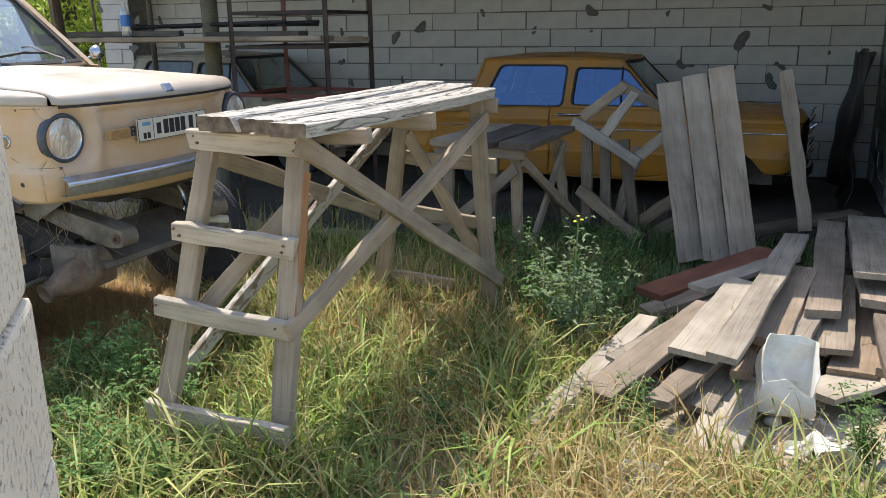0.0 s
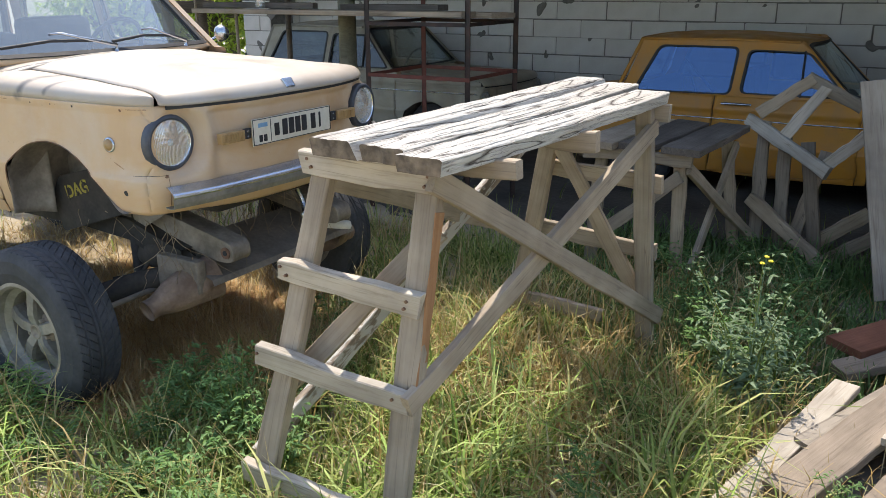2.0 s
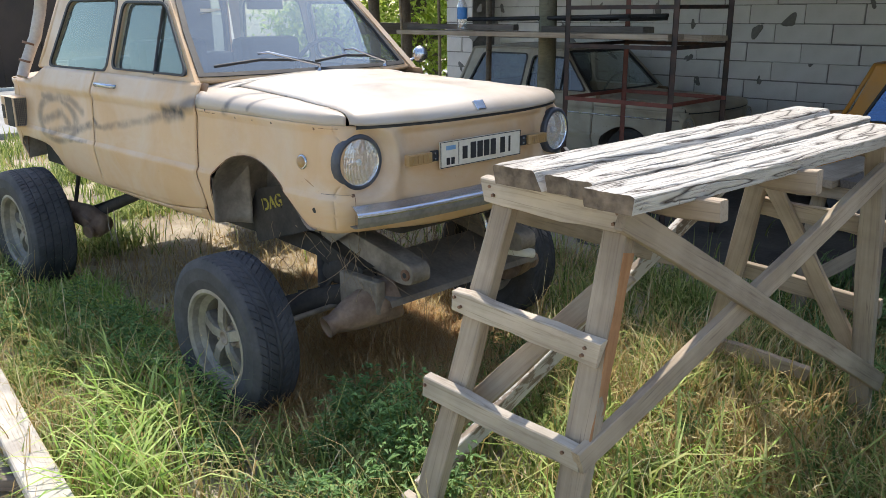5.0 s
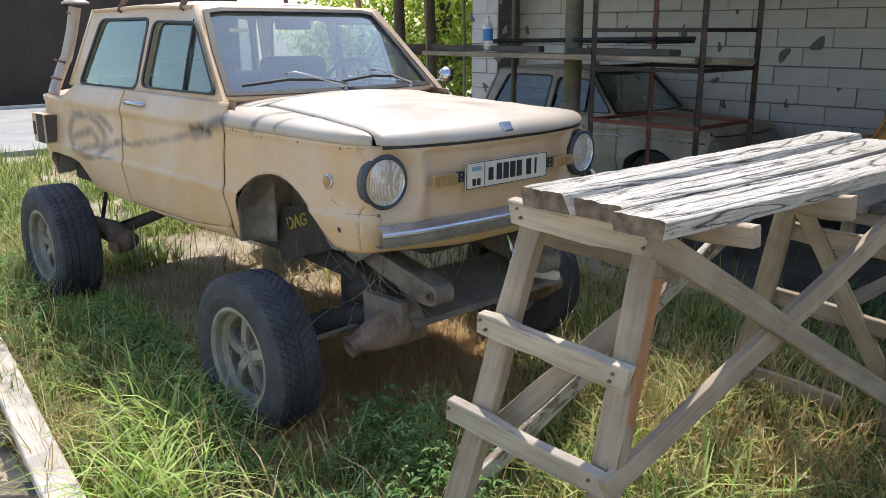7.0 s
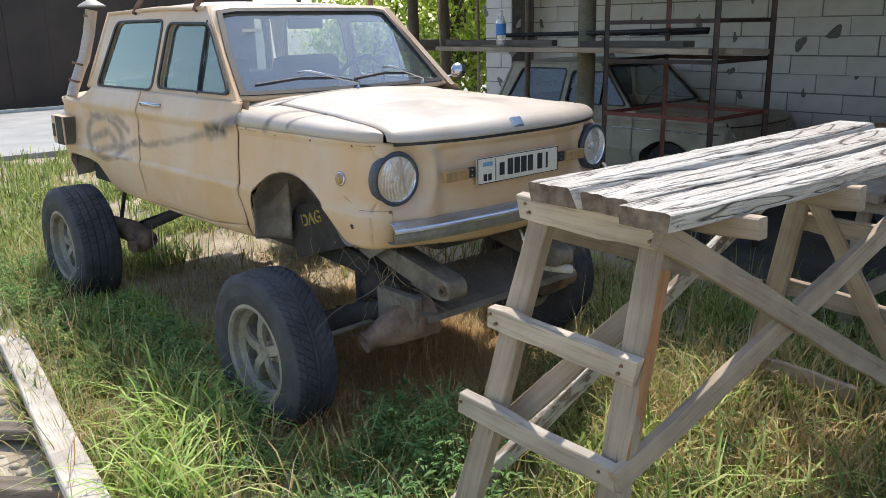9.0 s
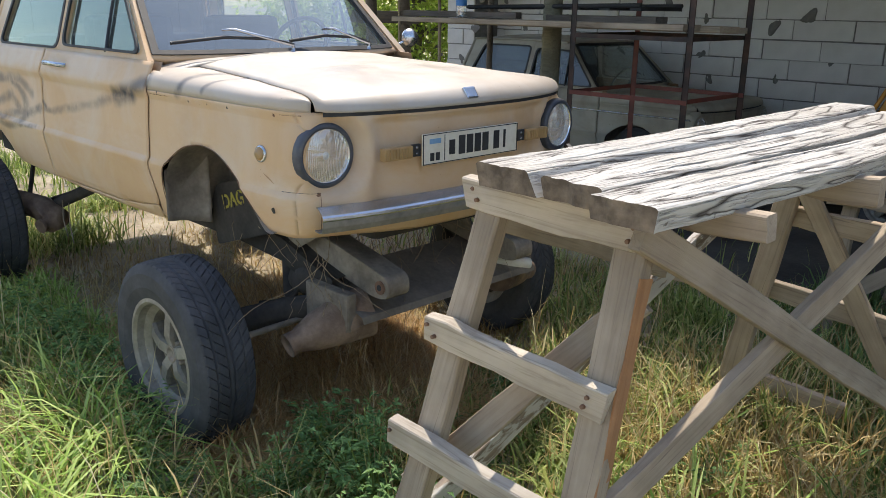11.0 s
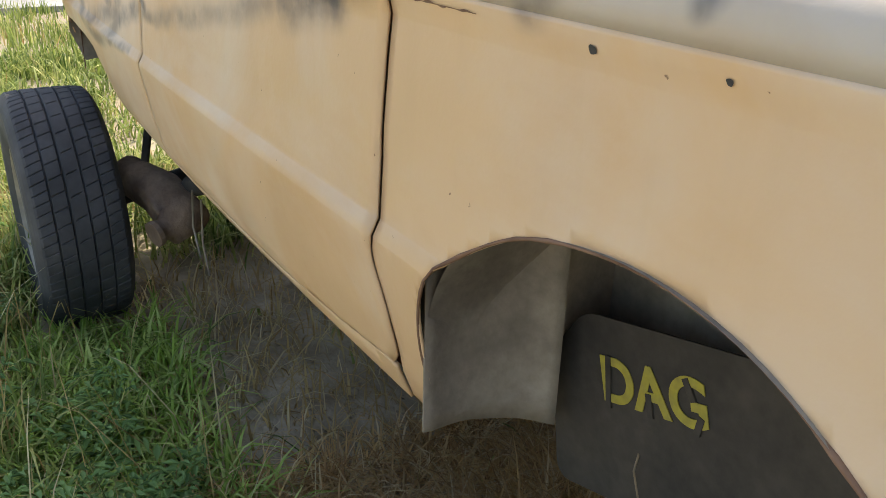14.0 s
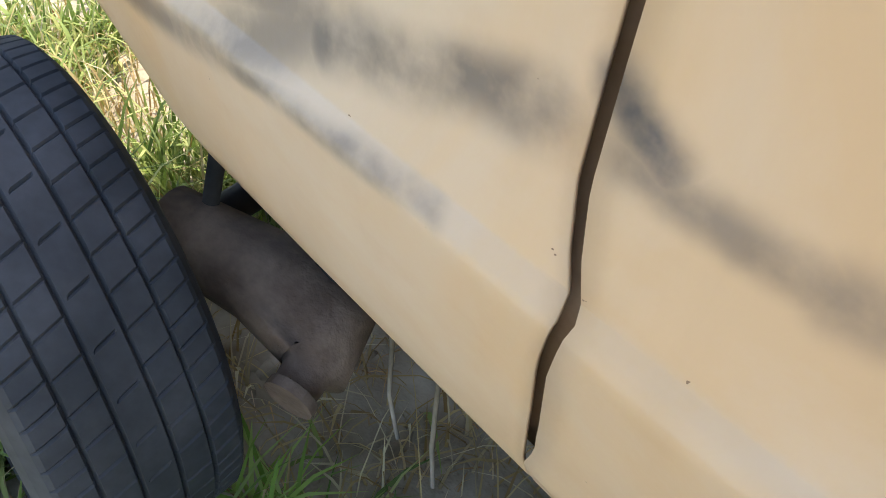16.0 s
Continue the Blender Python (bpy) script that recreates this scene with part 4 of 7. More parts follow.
            xa, xb = min(xs_) - 0.02, max(xs_) + 0.02
            deep = [(xa, 0.16), (xa + 0.42, 0.16), (xb - 0.10, 0.33), (xb, 0.37)] if main and arch is ARCH_F else [(xa, 0.24), (xb, 0.24)]
            back = filled_bm(deep + [(xb, 0.70), (xa, 0.70)], [], lambda u, v: (u, -s * (0.735 - dep), v))
            part("inner_wing", back, M["well"], car)
    # lamps
    for s in (1, -1):
        at = (-0.106 if s == 1 else -0.085, -s * (0.612 if s == 1 else 0.628), 0.674)
        rim = lathe_bm([(0.090, 0.010), (0.0915, 0.020), (0.095, 0.024), (0.106, 0.022), (0.111, 0.016), (0.1135, 0.006), (0.113, -0.014)], 48, None, 'x')
        lamp = part("headlamp", rim, M["lamp_rim"] if main else P, car, "round headlamp in a thick dark rim", smooth=True, m=pose(*at, 0, 0, -s * 5))
        if not broken_front:
            refl = lathe_bm([(0.0, -0.05), (0.03, -0.046), (0.07, -0.015), (0.092, 0.022)], 40, None, 'x')
            part("reflector", refl, M["reflector"], lamp, smooth=True)
            rows = []
            for k in range(15):
                r = 0.093 * k / 14
                rows.append([(0.032 - 1.9 * r * r + 0.0016 * math.sin(r * math.cos(a) * 900), r * math.cos(a), r * math.sin(a)) for a in np.linspace(0, 2 * math.pi, 64, endpoint=False)])
            part("lens", grid_bm(rows, close_v=True), M["lens"], lamp, "ribbed glass headlamp lens", smooth=True)
            ribs = bmesh.new()
            for y in np.arange(-0.078, 0.079, 0.0065):
                zm = math.sqrt(0.090 ** 2 - y * y)
                za, zb = (-zm, zm) if abs(y) > 0.03 else (-zm, -0.008)
                grid_bm([[(0.0337 - 1.9 * (y * y + z * z) + o, y + w, z) for w, o in ((-0.0009, -0.0014), (0.0, 0.0002), (0.0009, -0.0014))] for z in np.linspace(za, zb, 9)], ribs)
            part("rib", ribs, M["lens_rib"], lamp, smooth=True)
            part("bulb", lathe_bm([(0.0, 0.016), (0.014, 0.015), (0.018, 0.004), (0.014, -0.03)], 18, None, 'x'), M["white"], lamp, smooth=True)
    return car


LIFT = 0.52
CAR_X, CAR_Y = -3.0, 3.675
lifted_car = build_car("lifted_car", "cream vintage two-door saloon raised on big off-road wheels", pose(CAR_X, CAR_Y, LIFT), "cream", main=True)
orange_car = build_car("orange_car", "orange vintage two-door saloon with its front stripped", pose(0.09, 8.78, -0.045), "orange", broken_front=True)
grey_car = build_car("grey_car", "dusty pale grey vintage saloon stored in the shed", pose(-4.48, 9.02, -0.03), "grey")
for c_, rr in ((orange_car, 0.29), (grey_car, 0.29)):
    for x, y in ((-0.72, -0.60), (-2.9, -0.60)):
        wheel(c_, (x, y, rr + 0.035), rr, 0.15, 0.165)
for side, turn in ((-1, 0), (1, 180)):
    wheel(lifted_car, (-0.678, side * 0.890, 0.377 - LIFT), R=0.375, W=0.225, pattern='vee', steer=turn)
    wheel(lifted_car, (-3.07, side * 0.895, 0.44 - LIFT), R=0.385, W=0.27, pattern='ribs', steer=turn)


# ---- trestles and loose timber ----
def split_plank(parent, p0, p1, W, T, seed, ragged=0.02, warp=0.02, cracks=3, wane=0.0):
    """A badly weathered plank: wandering waney edges, a broken near end, open cracks along the grain."""
    rnd = random.Random(seed)
    m, L = frame_along(p0, p1)
    na, nc = 96, 41
    lines = [(rnd.uniform(0.10, 0.90), *((0.03, rnd.uniform(0.3, 0.7)) if q % 2 == 0 else (rnd.uniform(0.1, 0.5), rnd.uniform(0.6, 1.01))), rnd.uniform(0.012, 0.024)) for q in range(cracks)]
    nz = lambda *a: noise.noise(Vector(a))
    rows = []
    for i in range(na + 1):
        u = (i / na) ** 1.25
        wl = W / 2 + 0.011 * nz(u * 4, 1, seed) + 0.005 * nz(u * 19, 2, seed) + 0.002 * nz(u * 61, 3, seed)
        wr = W / 2 + 0.011 * nz(u * 4, 7, seed) + 0.005 * nz(u * 19, 8, seed) + 0.002 * nz(u * 61, 9, seed)
        wz = warp * (4 * (u - 0.5) ** 2 - 0.33)
        near, far = max(0, 1 - u * 14), max(0, u * 14 - 13)
        row = []
        for j in range(nc):
            v = j / (nc - 1)
            y = wane - wl + (wl - wane + wr) * v
            chip = ragged * (1.3 * nz(v * 2.3, 5, seed) + 0.6 * nz(v * 6, 4, seed))
            x = (u - 0.5) * L + chip * near + 0.012 * nz(v * 5, 6, seed) * far
            edge = min(v, 1 - v)
            z = T / 2 + 0.0022 * nz(u * 34, v * 7, seed) + 0.0016 * nz(u * 8, v * 40, seed) - 0.005 * max(0, 1 - 16 * edge) ** 2 - 0.35 * ragged * near * (0.5 + nz(v * 3, 3, seed))
            for vc, ua, ub, dep in lines:
                c = vc + 0.06 * nz(u * 3, vc * 9, seed) + 0.012 * nz(u * 17, vc * 5, seed)
                if ua <= u < ub:
                    z -= dep * min(1, 9 * (ub - u), 9 * (u - ua)) * max(0, 1 - abs(v - c) * (nc - 1) / 1.15)
            row.append((x, y, z + wz))
        for j in range(nc - 1, -1, -1):
            v = j / (nc - 1)
            row.append((row[j][0] + (0.35 * ragged * nz(v * 7, 9, seed) + 0.004) * near, (-wl + 0.008) + (wl + wr - 0.016) * v, -T / 2 + wz))
        rows.append(row)
    bm = grid_bm(rows, close_v=True)
    bm.verts.ensure_lookup_table()
    k = 2 * nc
    for base in (0, na * k):
        for j in range(nc - 1):
            f = bm.faces.new([bm.verts[base + q] for q in (j, j + 1, k - 2 - j, k - 1 - j)])
            f.material_index = 1
    bmesh.ops.recalc_face_normals(bm, faces=bm.faces[:])
    pl = part("plank", bm, M["wood_top"], parent, "bleached cracked top plank", m=m)
    pl.data.materials.append(M["wood_end"])
    return pl


def trestle(label, m=None):
    """The tall trestle: plank top, splayed ladder-like legs, crossed braces."""
    t = thing("trestle", label, "trestle", m)
    # planks of the top
    split_plank(t, (-2.006, 2.735, 1.3245), (-1.982, 4.72, 1.322), 0.182, 0.055, 3, 0.003, 0.004, 2, 0.032)
    split_plank(t, (-1.836, 2.735, 1.3205), (-1.782, 4.58, 1.320), 0.156, 0.050, 8, 0.012, 0.008, 3)
    split_plank(t, (-1.678, 2.680, 1.3165), (-1.592, 4.42, 1.312), 0.160, 0.050, 14, 0.005, 0.008, 3)
    up_n = (0, 1, 0.12)
    # near and far legs
    board(t, "leg", (-2.125, 2.865, 1.290), (-2.320, 2.595, -0.03), 0.080, 0.048, up=up_n)
    board(t, "leg", (-1.745, 2.865, 1.290), (-1.790, 2.645, -0.03), 0.080, 0.048, up=up_n)
    board(t, "leg", (-2.00, 4.355, 1.298), (-2.305, 4.54, -0.03), 0.080, 0.048, up=up_n)
    board(t, "leg", (-1.600, 4.355, 1.290), (-1.570, 4.54, -0.03), 0.080, 0.048, up=up_n)
    board(t, "stained_edge", (-1.7085, 2.842, 1.15), (-1.7285, 2.742, 0.55), 0.044, 0.004, "wood_orange", up=(1, 0, 0), label="orange-stained edge of the leg", rough=0.003)
    # cross bars and rungs
    board(t, "crossbar", (-2.20, 2.825, 1.258), (-1.69, 2.825, 1.245), 0.078, 0.036, up=up_n, mat="wood_pale")
    board(t, "rung", (-2.252, 2.745, 0.915), (-1.725, 2.765, 0.880), 0.075, 0.036, up=up_n, mat="wood_pale")
    board(t, "rung", (-2.318, 2.680, 0.622), (-1.740, 2.708, 0.580), 0.075, 0.036, up=up_n, mat="wood_pale")
    board(t, "rung", (-2.345, 2.605, 0.215), (-1.72, 2.625, 0.195), 0.075, 0.036, up=up_n, mat="wood_pale")
    board(t, "crossbar", (-2.05, 4.40, 1.258), (-1.50, 4.40, 1.252), 0.075, 0.036, up=(0, 1, 0))
    board(t, "crossbar", (-1.98, 3.55, 1.262), (-1.50, 3.55, 1.262), 0.070, 0.045, up=(0, 1, 0))
    board(t, "crossbar", (-2.03, 2.98, 1.268), (-1.52, 2.98, 1.268), 0.060, 0.045, up=(0, 1, 0))
    board(t, "rung", (-2.11, 4.44, 0.955), (-1.52, 4.44, 0.930), 0.075, 0.036, up=(0, 1, 0))
    board(t, "rung", (-2.19, 4.49, 0.640), (-1.54, 4.49, 0.590), 0.075, 0.036, up=(0, 1, 0))
    board(t, "rung", (-2.26, 4.535, 0.225), (-1.80, 4.535, 0.205), 0.07, 0.036, up=(0, 1, 0))
    # braces
    board(t, "brace", (-1.700, 2.79, 1.262), (-1.520, 4.545, 0.26), 0.075, 0.030, up=(1, -0.1, 0))
    board(t, "brace", (-1.735, 2.69, 0.575), (-1.560, 4.40, 1.190), 0.075, 0.030, up=(1, -0.1, 0))
    board(t, "brace", (-2.300, 2.722, 0.445), (-1.800, 2.985, 1.045), 0.066, 0.030, up=(0, 1, 0))
    board(t, "brace", (-2.385, 2.705, 0.20), (-2.100, 4.47, 1.195), 0.070, 0.032, up=(1, -0.1, 0), mat="wood_peel", label="brace with flaking white paint")
    board(t, "brace", (-2.165, 2.86, 1.205), (-2.235, 4.44, 0.62), 0.075, 0.030, up=(1, -0.1, 0))
    board(t, "brace", (-2.01, 4.385, 1.09), (-1.63, 4.515, 0.37), 0.070, 0.028, up=(0, 1, 0))
    # nail heads on the near faces
    for x, z, y in ((-2.17, 1.270, 2.806), (-2.155, 1.245, 2.803), (-1.725, 1.262, 2.806), (-1.735, 1.232, 2.803), (-2.237, 0.927, 2.722), (-2.215, 0.900, 2.722), (-1.765, 0.893, 2.742), (-1.775, 0.868, 2.742), (-2.305, 0.632, 2.657), (-1.785, 0.592, 2.684)):
        part("nail", lathe_bm([(0.0, -0.004), (0.005, -0.004), (0.006, 0.01)], 8, None, 'y'), M["rust"], t, m=pose(x, y, z))
    return t


trestle("tall weathered timber trestle with a bleached plank top")


def low_trestle():
    t = thing("low_trestle", "low weathered timber trestle standing in the shade", "trestle")
    z = 0.89
    for k, x in enumerate((-2.22, -1.98, -1.72)):
        board(t, "plank", (x, 5.42, z), (x + 0.08, 6.38, z + 0.01), 0.22, 0.04, "wood_dark" if k else "wood", rough=0.006)
    for x0, y0, x1, y1 in ((-1.74, 5.52, -1.72, 5.56), (-2.20, 5.52, -2.28, 5.56), (-1.66, 6.28, -1.56, 6.40), (-2.12, 6.28, -2.22, 6.40)):
        board(t, "leg", (x0, y0, z - 0.02), (x1, y1, -0.02), 0.07, 0.045, "wood", up=(0, 1, 0))
    board(t, "brace", (-1.68, 5.50, 0.78), (-1.48, 6.42, 0.18), 0.07, 0.03, "wood", up=(1, 0, 0))
    board(t, "brace", (-1.66, 5.55, 0.10), (-1.60, 6.32, 0.80), 0.07, 0.03, "wood", up=(1, 0, 0))
    board(t, "brace", (-2.28, 5.50, 0.25), (-1.72, 5.48, 0.74), 0.07, 0.03, "wood", up=(0, 1, 0))
    board(t, "crossbar", (-2.3, 5.48, 0.83), (-1.66, 5.48, 0.83), 0.07, 0.04, "wood", up=(0, 1, 0))


low_trestle()


def fallen_trestle():
    t = thing("tipped_trestle", "small timber trestle tipped over on its side", "trestle")
    board(t, "rail", (-1.60, 6.60, 0.93), (-1.05, 6.35, 0.66), 0.08, 0.05, "wood_pale", up=(0, 1, 0))
    board(t, "rail", (-1.56, 6.72, 0.95), (-1.24, 6.72, 1.20), 0.08, 0.05, "wood", up=(0, 1, 0))
    board(t, "rail", (-1.28, 6.72, 1.20), (-0.95, 6.80, 1.02), 0.08, 0.05, "wood", up=(0, 1, 0))
    board(t, "rung", (-1.38, 6.50, 0.80), (-1.16, 6.70, 1.14), 0.075, 0.04, "wood_pale", up=(0, 1, 0))
    board(t, "rung", (-1.07, 6.40, 0.70), (-0.85, 6.62, 0.90), 0.075, 0.04, "wood_pale", up=(0, 1, 0))
    board(t, "leg", (-1.52, 6.50, 0.42), (-1.02, 6.30, 0.10), 0.085, 0.06, "wood", up=(0, 1, 0))
    for x0, z0, x1, z1 in ((-1.50, 0.92, -1.46, 0.40), (-1.36, 0.82, -1.30, 0.25), (-1.22, 0.80, -1.05, 0.18), (-1.10, 0.75, -1.28, 0.20)):
        board(t, "leg", (x0, 6.62, z0), (x1, 6.50, z1 - 0.25), 0.08, 0.05, "wood_brown", up=(0, 1, 0))
    board(t, "brace", (-1.22, 6.6, 0.05), (-0.80, 6.62, 0.38), 0.09, 0.04, "wood", up=(0, 1, 0))
    board(t, "brace", (-1.05, 6.55, 0.02), (-0.70, 6.55, 0.28), 0.09, 0.04, "wood", up=(0, 1, 0))


fallen_trestle()


def leaning_panel():
    t = thing("board_panel", "panel of three grey boards leaning on the timber pile", "boards")
    for k in range(3):
        x = 0.164 * k
        board(t, "plank", (-0.585 + x, 5.62 - 0.03 * k, 0.165 + 0.018 * k), (-0.845 + x, 6.10, 1.262 + 0.052 * k), 0.160, 0.026, "wood_panel", up=(0.15, -0.9, 0.4), rough=0.0012)


leaning_panel()
b = thing("slat", "narrow rough slat standing upright against the pile", "plank")
board(b, "plank", (0.09, 5.95, 0.34), (-0.12, 6.40, 1.33), 0.09, 0.025, "wood", up=(0.1, -0.9, 0.4), rough=0.008)

def heap_plank(mt, w, p0, p1):
    """One loose plank of the timber heap."""
    # wood_dark planks carry the shade between the heap's boards in their colour
    lab = {"wood_pale": "sun-bleached plank in a heap of old timber", "wood_brown": "brown sawn plank in a heap of old timber", "wood_heap": "grey weathered plank in a heap of old timber",
           "wood_red": "red-brown painted board in a heap of old timber", "wood_dark": "dark plank in a heap of old timber, shade put into its colour"}[mt]
    p = board(None, "plank", p0, p1, w, 0.030 if mt in ("wood_heap", "wood_pale") else 0.042, mt, rough=0.004)
    return tagged(p, lab, "plank", "planks of the timber heap")


heap_plank("wood_pale", 0.1, (-0.97, 3.27, 0.06), (-0.66, 4.3, 0.22))
heap_plank("wood_brown", 0.17, (-0.76, 3.52, 0.12), (-0.36, 4.35, 0.3))
heap_plank("wood_heap", 0.17, (-0.6, 3.68, 0.06), (-0.4, 4.4, 0.16))
heap_plank("wood_heap", 0.2, (-0.38, 3.62, 0.09), (-0.12, 4.6, 0.22))
heap_plank("wood_pale", 0.22, (-0.4, 3.8, 0.25), (-0.2, 4.6, 0.36))
heap_plank("wood_heap", 0.13, (-0.27, 3.58, 0.34), (0.02, 5.3, 0.46))
heap_plank("wood_pale", 0.2, (-0.28, 3.26, 0.04), (-0.1, 4.4, 0.16))
heap_plank("wood_brown", 0.14, (-0.09, 4.05, 0.25), (0.06, 4.95, 0.36))
heap_plank("wood_heap", 0.12, (0.01, 4.1, 0.24), (0.2, 5.0, 0.35))
heap_plank("wood_brown", 0.12, (0.1, 4.18, 0.2), (0.22, 4.9, 0.3))
heap_plank("wood_heap", 0.14, (0.2, 4.16, 0.21), (0.26, 5.1, 0.3))
heap_plank("wood_brown", 0.2, (0.26, 4.1, 0.13), (0.45, 5.2, 0.24))
heap_plank("wood_heap", 0.26, (0.4, 4.58, 0.46), (0.46, 6.0, 0.44))
heap_plank("wood_brown", 0.24, (0.42, 4.44, 0.36), (0.44, 6.0, 0.36))
heap_plank("wood_red", 0.2, (-0.72, 4.74, 0.2), (-0.1, 5.5, 0.3))
heap_plank("wood_pale", 0.12, (-0.46, 4.62, 0.3), (0.0, 5.2, 0.36))
heap_plank("wood_brown", 0.14, (-0.72, 4.6, 0.14), (-0.3, 4.9, 0.25))
heap_plank("wood_pale", 0.2, (0.1, 3.9, 0.1), (0.5, 4.3, 0.12))
heap_plank("wood_brown", 0.16, (0.14, 4.38, 0.31), (0.24, 5.95, 0.4))
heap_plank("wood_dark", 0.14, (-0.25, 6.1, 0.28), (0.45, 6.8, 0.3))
heap_plank("wood_dark", 0.2, (-0.5, 4.9, 0.1), (0.3, 5.6, 0.2))
heap_plank("wood_brown", 0.22, (-0.3, 4.5, 0.1), (0.5, 6.0, 0.22))
heap_plank("wood_dark", 0.22, (0.3, 5.0, 0.12), (0.6, 6.6, 0.2))
heap_plank("wood_heap", 0.18, (-0.8, 5.6, 0.04), (-0.2, 6.0, 0.1))
heap_plank("wood_brown", 0.2, (0.52, 3.7, 0.06), (0.62, 5.2, 0.14))
heap_plank("wood_heap", 0.18, (0.6, 4.3, 0.22), (0.66, 5.8, 0.28))
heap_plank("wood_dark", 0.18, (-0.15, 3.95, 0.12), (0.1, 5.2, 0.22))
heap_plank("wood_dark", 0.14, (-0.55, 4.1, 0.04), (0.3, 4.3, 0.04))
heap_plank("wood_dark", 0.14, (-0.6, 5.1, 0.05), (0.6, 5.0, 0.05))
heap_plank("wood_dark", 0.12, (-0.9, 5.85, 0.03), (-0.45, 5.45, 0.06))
heap = random.Random(12)
for k in range(16):
    x, y = heap.uniform(-0.65, 0.65), heap.uniform(3.75, 5.2)
    a = heap.gauss(1.25, 0.25)
    L = heap.uniform(0.5, 1.1)
    z = 0.08 + 0.10 * max(0, x + 0.3) + heap.uniform(0, 0.10)
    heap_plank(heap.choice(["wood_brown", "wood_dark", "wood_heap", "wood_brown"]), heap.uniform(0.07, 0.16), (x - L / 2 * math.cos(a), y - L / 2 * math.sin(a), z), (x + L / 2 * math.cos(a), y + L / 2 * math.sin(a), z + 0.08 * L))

# ---- iron rack with stored boards ----
rk = thing("metal_rack", "open rack of rusty red and black angle iron", "rack")
for (x, y), mt in (((-4.52, 6.35), "rack_black"), ((-4.5, 7.15), "rack_red"), ((-3.6, 6.35), "rack_black"), ((-3.6, 7.15), "rack_black")):
    bm = box_bm((x - 0.022, y - 0.022, 0), (x + 0.022, y - 0.016, 2.5))
    box_bm((x - 0.022, y - 0.022, 0), (x - 0.016, y + 0.022, 2.5), bm)
    part("post", bm, M[mt], rk)
for z in (1.10, 1.50, 1.78):
    for y in (6.33, 7.13):
        part("shelf_bar", box_bm((-4.52, y - 0.005, z - 0.015), (-3.58, y + 0.001, z + 0.015)), M["rack_red" if z < 1.2 else "rack_black"], rk)
    for x in (-4.52, -3.62):
        part("shelf_bar", box_bm((x - 0.004, 6.33, z - 0.014), (x + 0.004, 7.17, z + 0.014)), M["rack_red" if z < 1.2 else "rack_black"], rk)
for k, (x0, y0, x1, y1, z, w) in enumerate(((-6.6, 6.55, -3.7, 6.52, 1.57, 0.22), (-6.3, 6.80, -3.55, 6.75, 1.56, 0.2), (-6.4, 7.02, -3.6, 7.0, 1.55, 0.18))):
    tagged(board(None, "shelf_board", (x0, y0, z), (x1, y1, z), w, 0.04, "wood"), "long grey board laid across the iron rack", "plank", "boards on the rack")

# ---- block pillar beside the way in ----
pil = thing("block_pillar", "rough pillar of stacked pale concrete blocks", "pillar")
pm = pose(-0.818, 0.83, 0, 0, 0, 40)
for k in range(12):
    r = random.Random(k)
    bm = box_bm((-0.60, -0.15, 0.2 * k - 0.03 + 0.002), (r.uniform(-0.004, 0.003), 0.15, 0.2 * k + 0.17 - 0.002), None, 0.010)
    part("block", bm, M["pillar_block"], pil, m=pm)

# ---- far gate over the road ----
gate = thing("metal_gate", "dark brown sheet metal gate beyond the road", "gate")
for k in range(16):
    y = -1.5 + 0.9 * k
    part("panel", box_bm((-21.3, y, 0.12), (-21.22 + 0.02 * (k % 2), y + 0.89, 2.9)), M["gate"], gate)
part("plinth", box_bm((-21.35, -1.5, 0.0), (-21.1, 12.9, 0.11)), M["white"], gate)


# ---- fittings of the raised car, in its own coordinates ----
car = lifted_car


def nose_line(ya, yb, out, n=40):
    """Points of the nose's plan curve from ya to yb, set out by so much."""
    pts = []
    for y in np.linspace(ya, yb, n):
        i = float(np.interp(abs(y), RING[:130, 1], np.arange(130)))
        i0 = int(i)
        pts.append((RING[i0, 0] + RN[i0, 0] * out, y + math.copysign(RN[i0, 1] * out, y)))
    return pts


def strip_along(line, prof):
    """A moulding: profile of (set out, height) carried along the nose."""
    rows = []
    for k, (x, y) in enumerate(line):
        a, b = Vector(line[max(k - 1, 0)]), Vector(line[min(k + 1, len(line) - 1)])
        d = (b - a).normalized()
        nrm = Vector((d.y, -d.x))
        rows.append([(x + nrm.x * o, y + nrm.y * o, z) for o, z in prof])
    return grid_bm(rows)


BAR = [(0.002 - (0.17 if y < 0 else 0.11) * y * y + 0.004 * math.sin(9 * y), y) for y in np.linspace(-0.672, 0.70, 36)]
bumper = part("bumper", strip_along(BAR, [(0.0, 0.504), (0.012, 0.505), (0.050, 0.484), (0.055, 0.479), (0.056, 0.473), (0.054, 0.469)]), M["chrome"], car, "scuffed flat-faced chrome front bumper", smooth=False, solid=0.004)
part("lower_strip", strip_along(BAR, [(0.053, 0.468), (0.051, 0.446), (0.045, 0.428), (0.02, 0.423), (-0.02, 0.423)]), M["steel_grey"], bumper, "grey lower face of the bumper", smooth=False, solid=0.004)
part("bent_end", grid_bm([[(0.0 + 0.04 * t, 0.615 + 0.03 * t + w, 0.60 - 0.085 * t + 0.010 * math.sin(3 * t)) for w in (-0.010, 0.012)] for t in np.linspace(0, 1, 8)]), M["iron_pale"], bumper, "bent pale strip end", solid=0.003)
for y in (-0.05, 0.16):
    part("bolt", box_bm((0.004, y - 0.028, 0.486), (0.036, y + 0.028, 0.497), None, 0.004), M["chrome"], bumper)

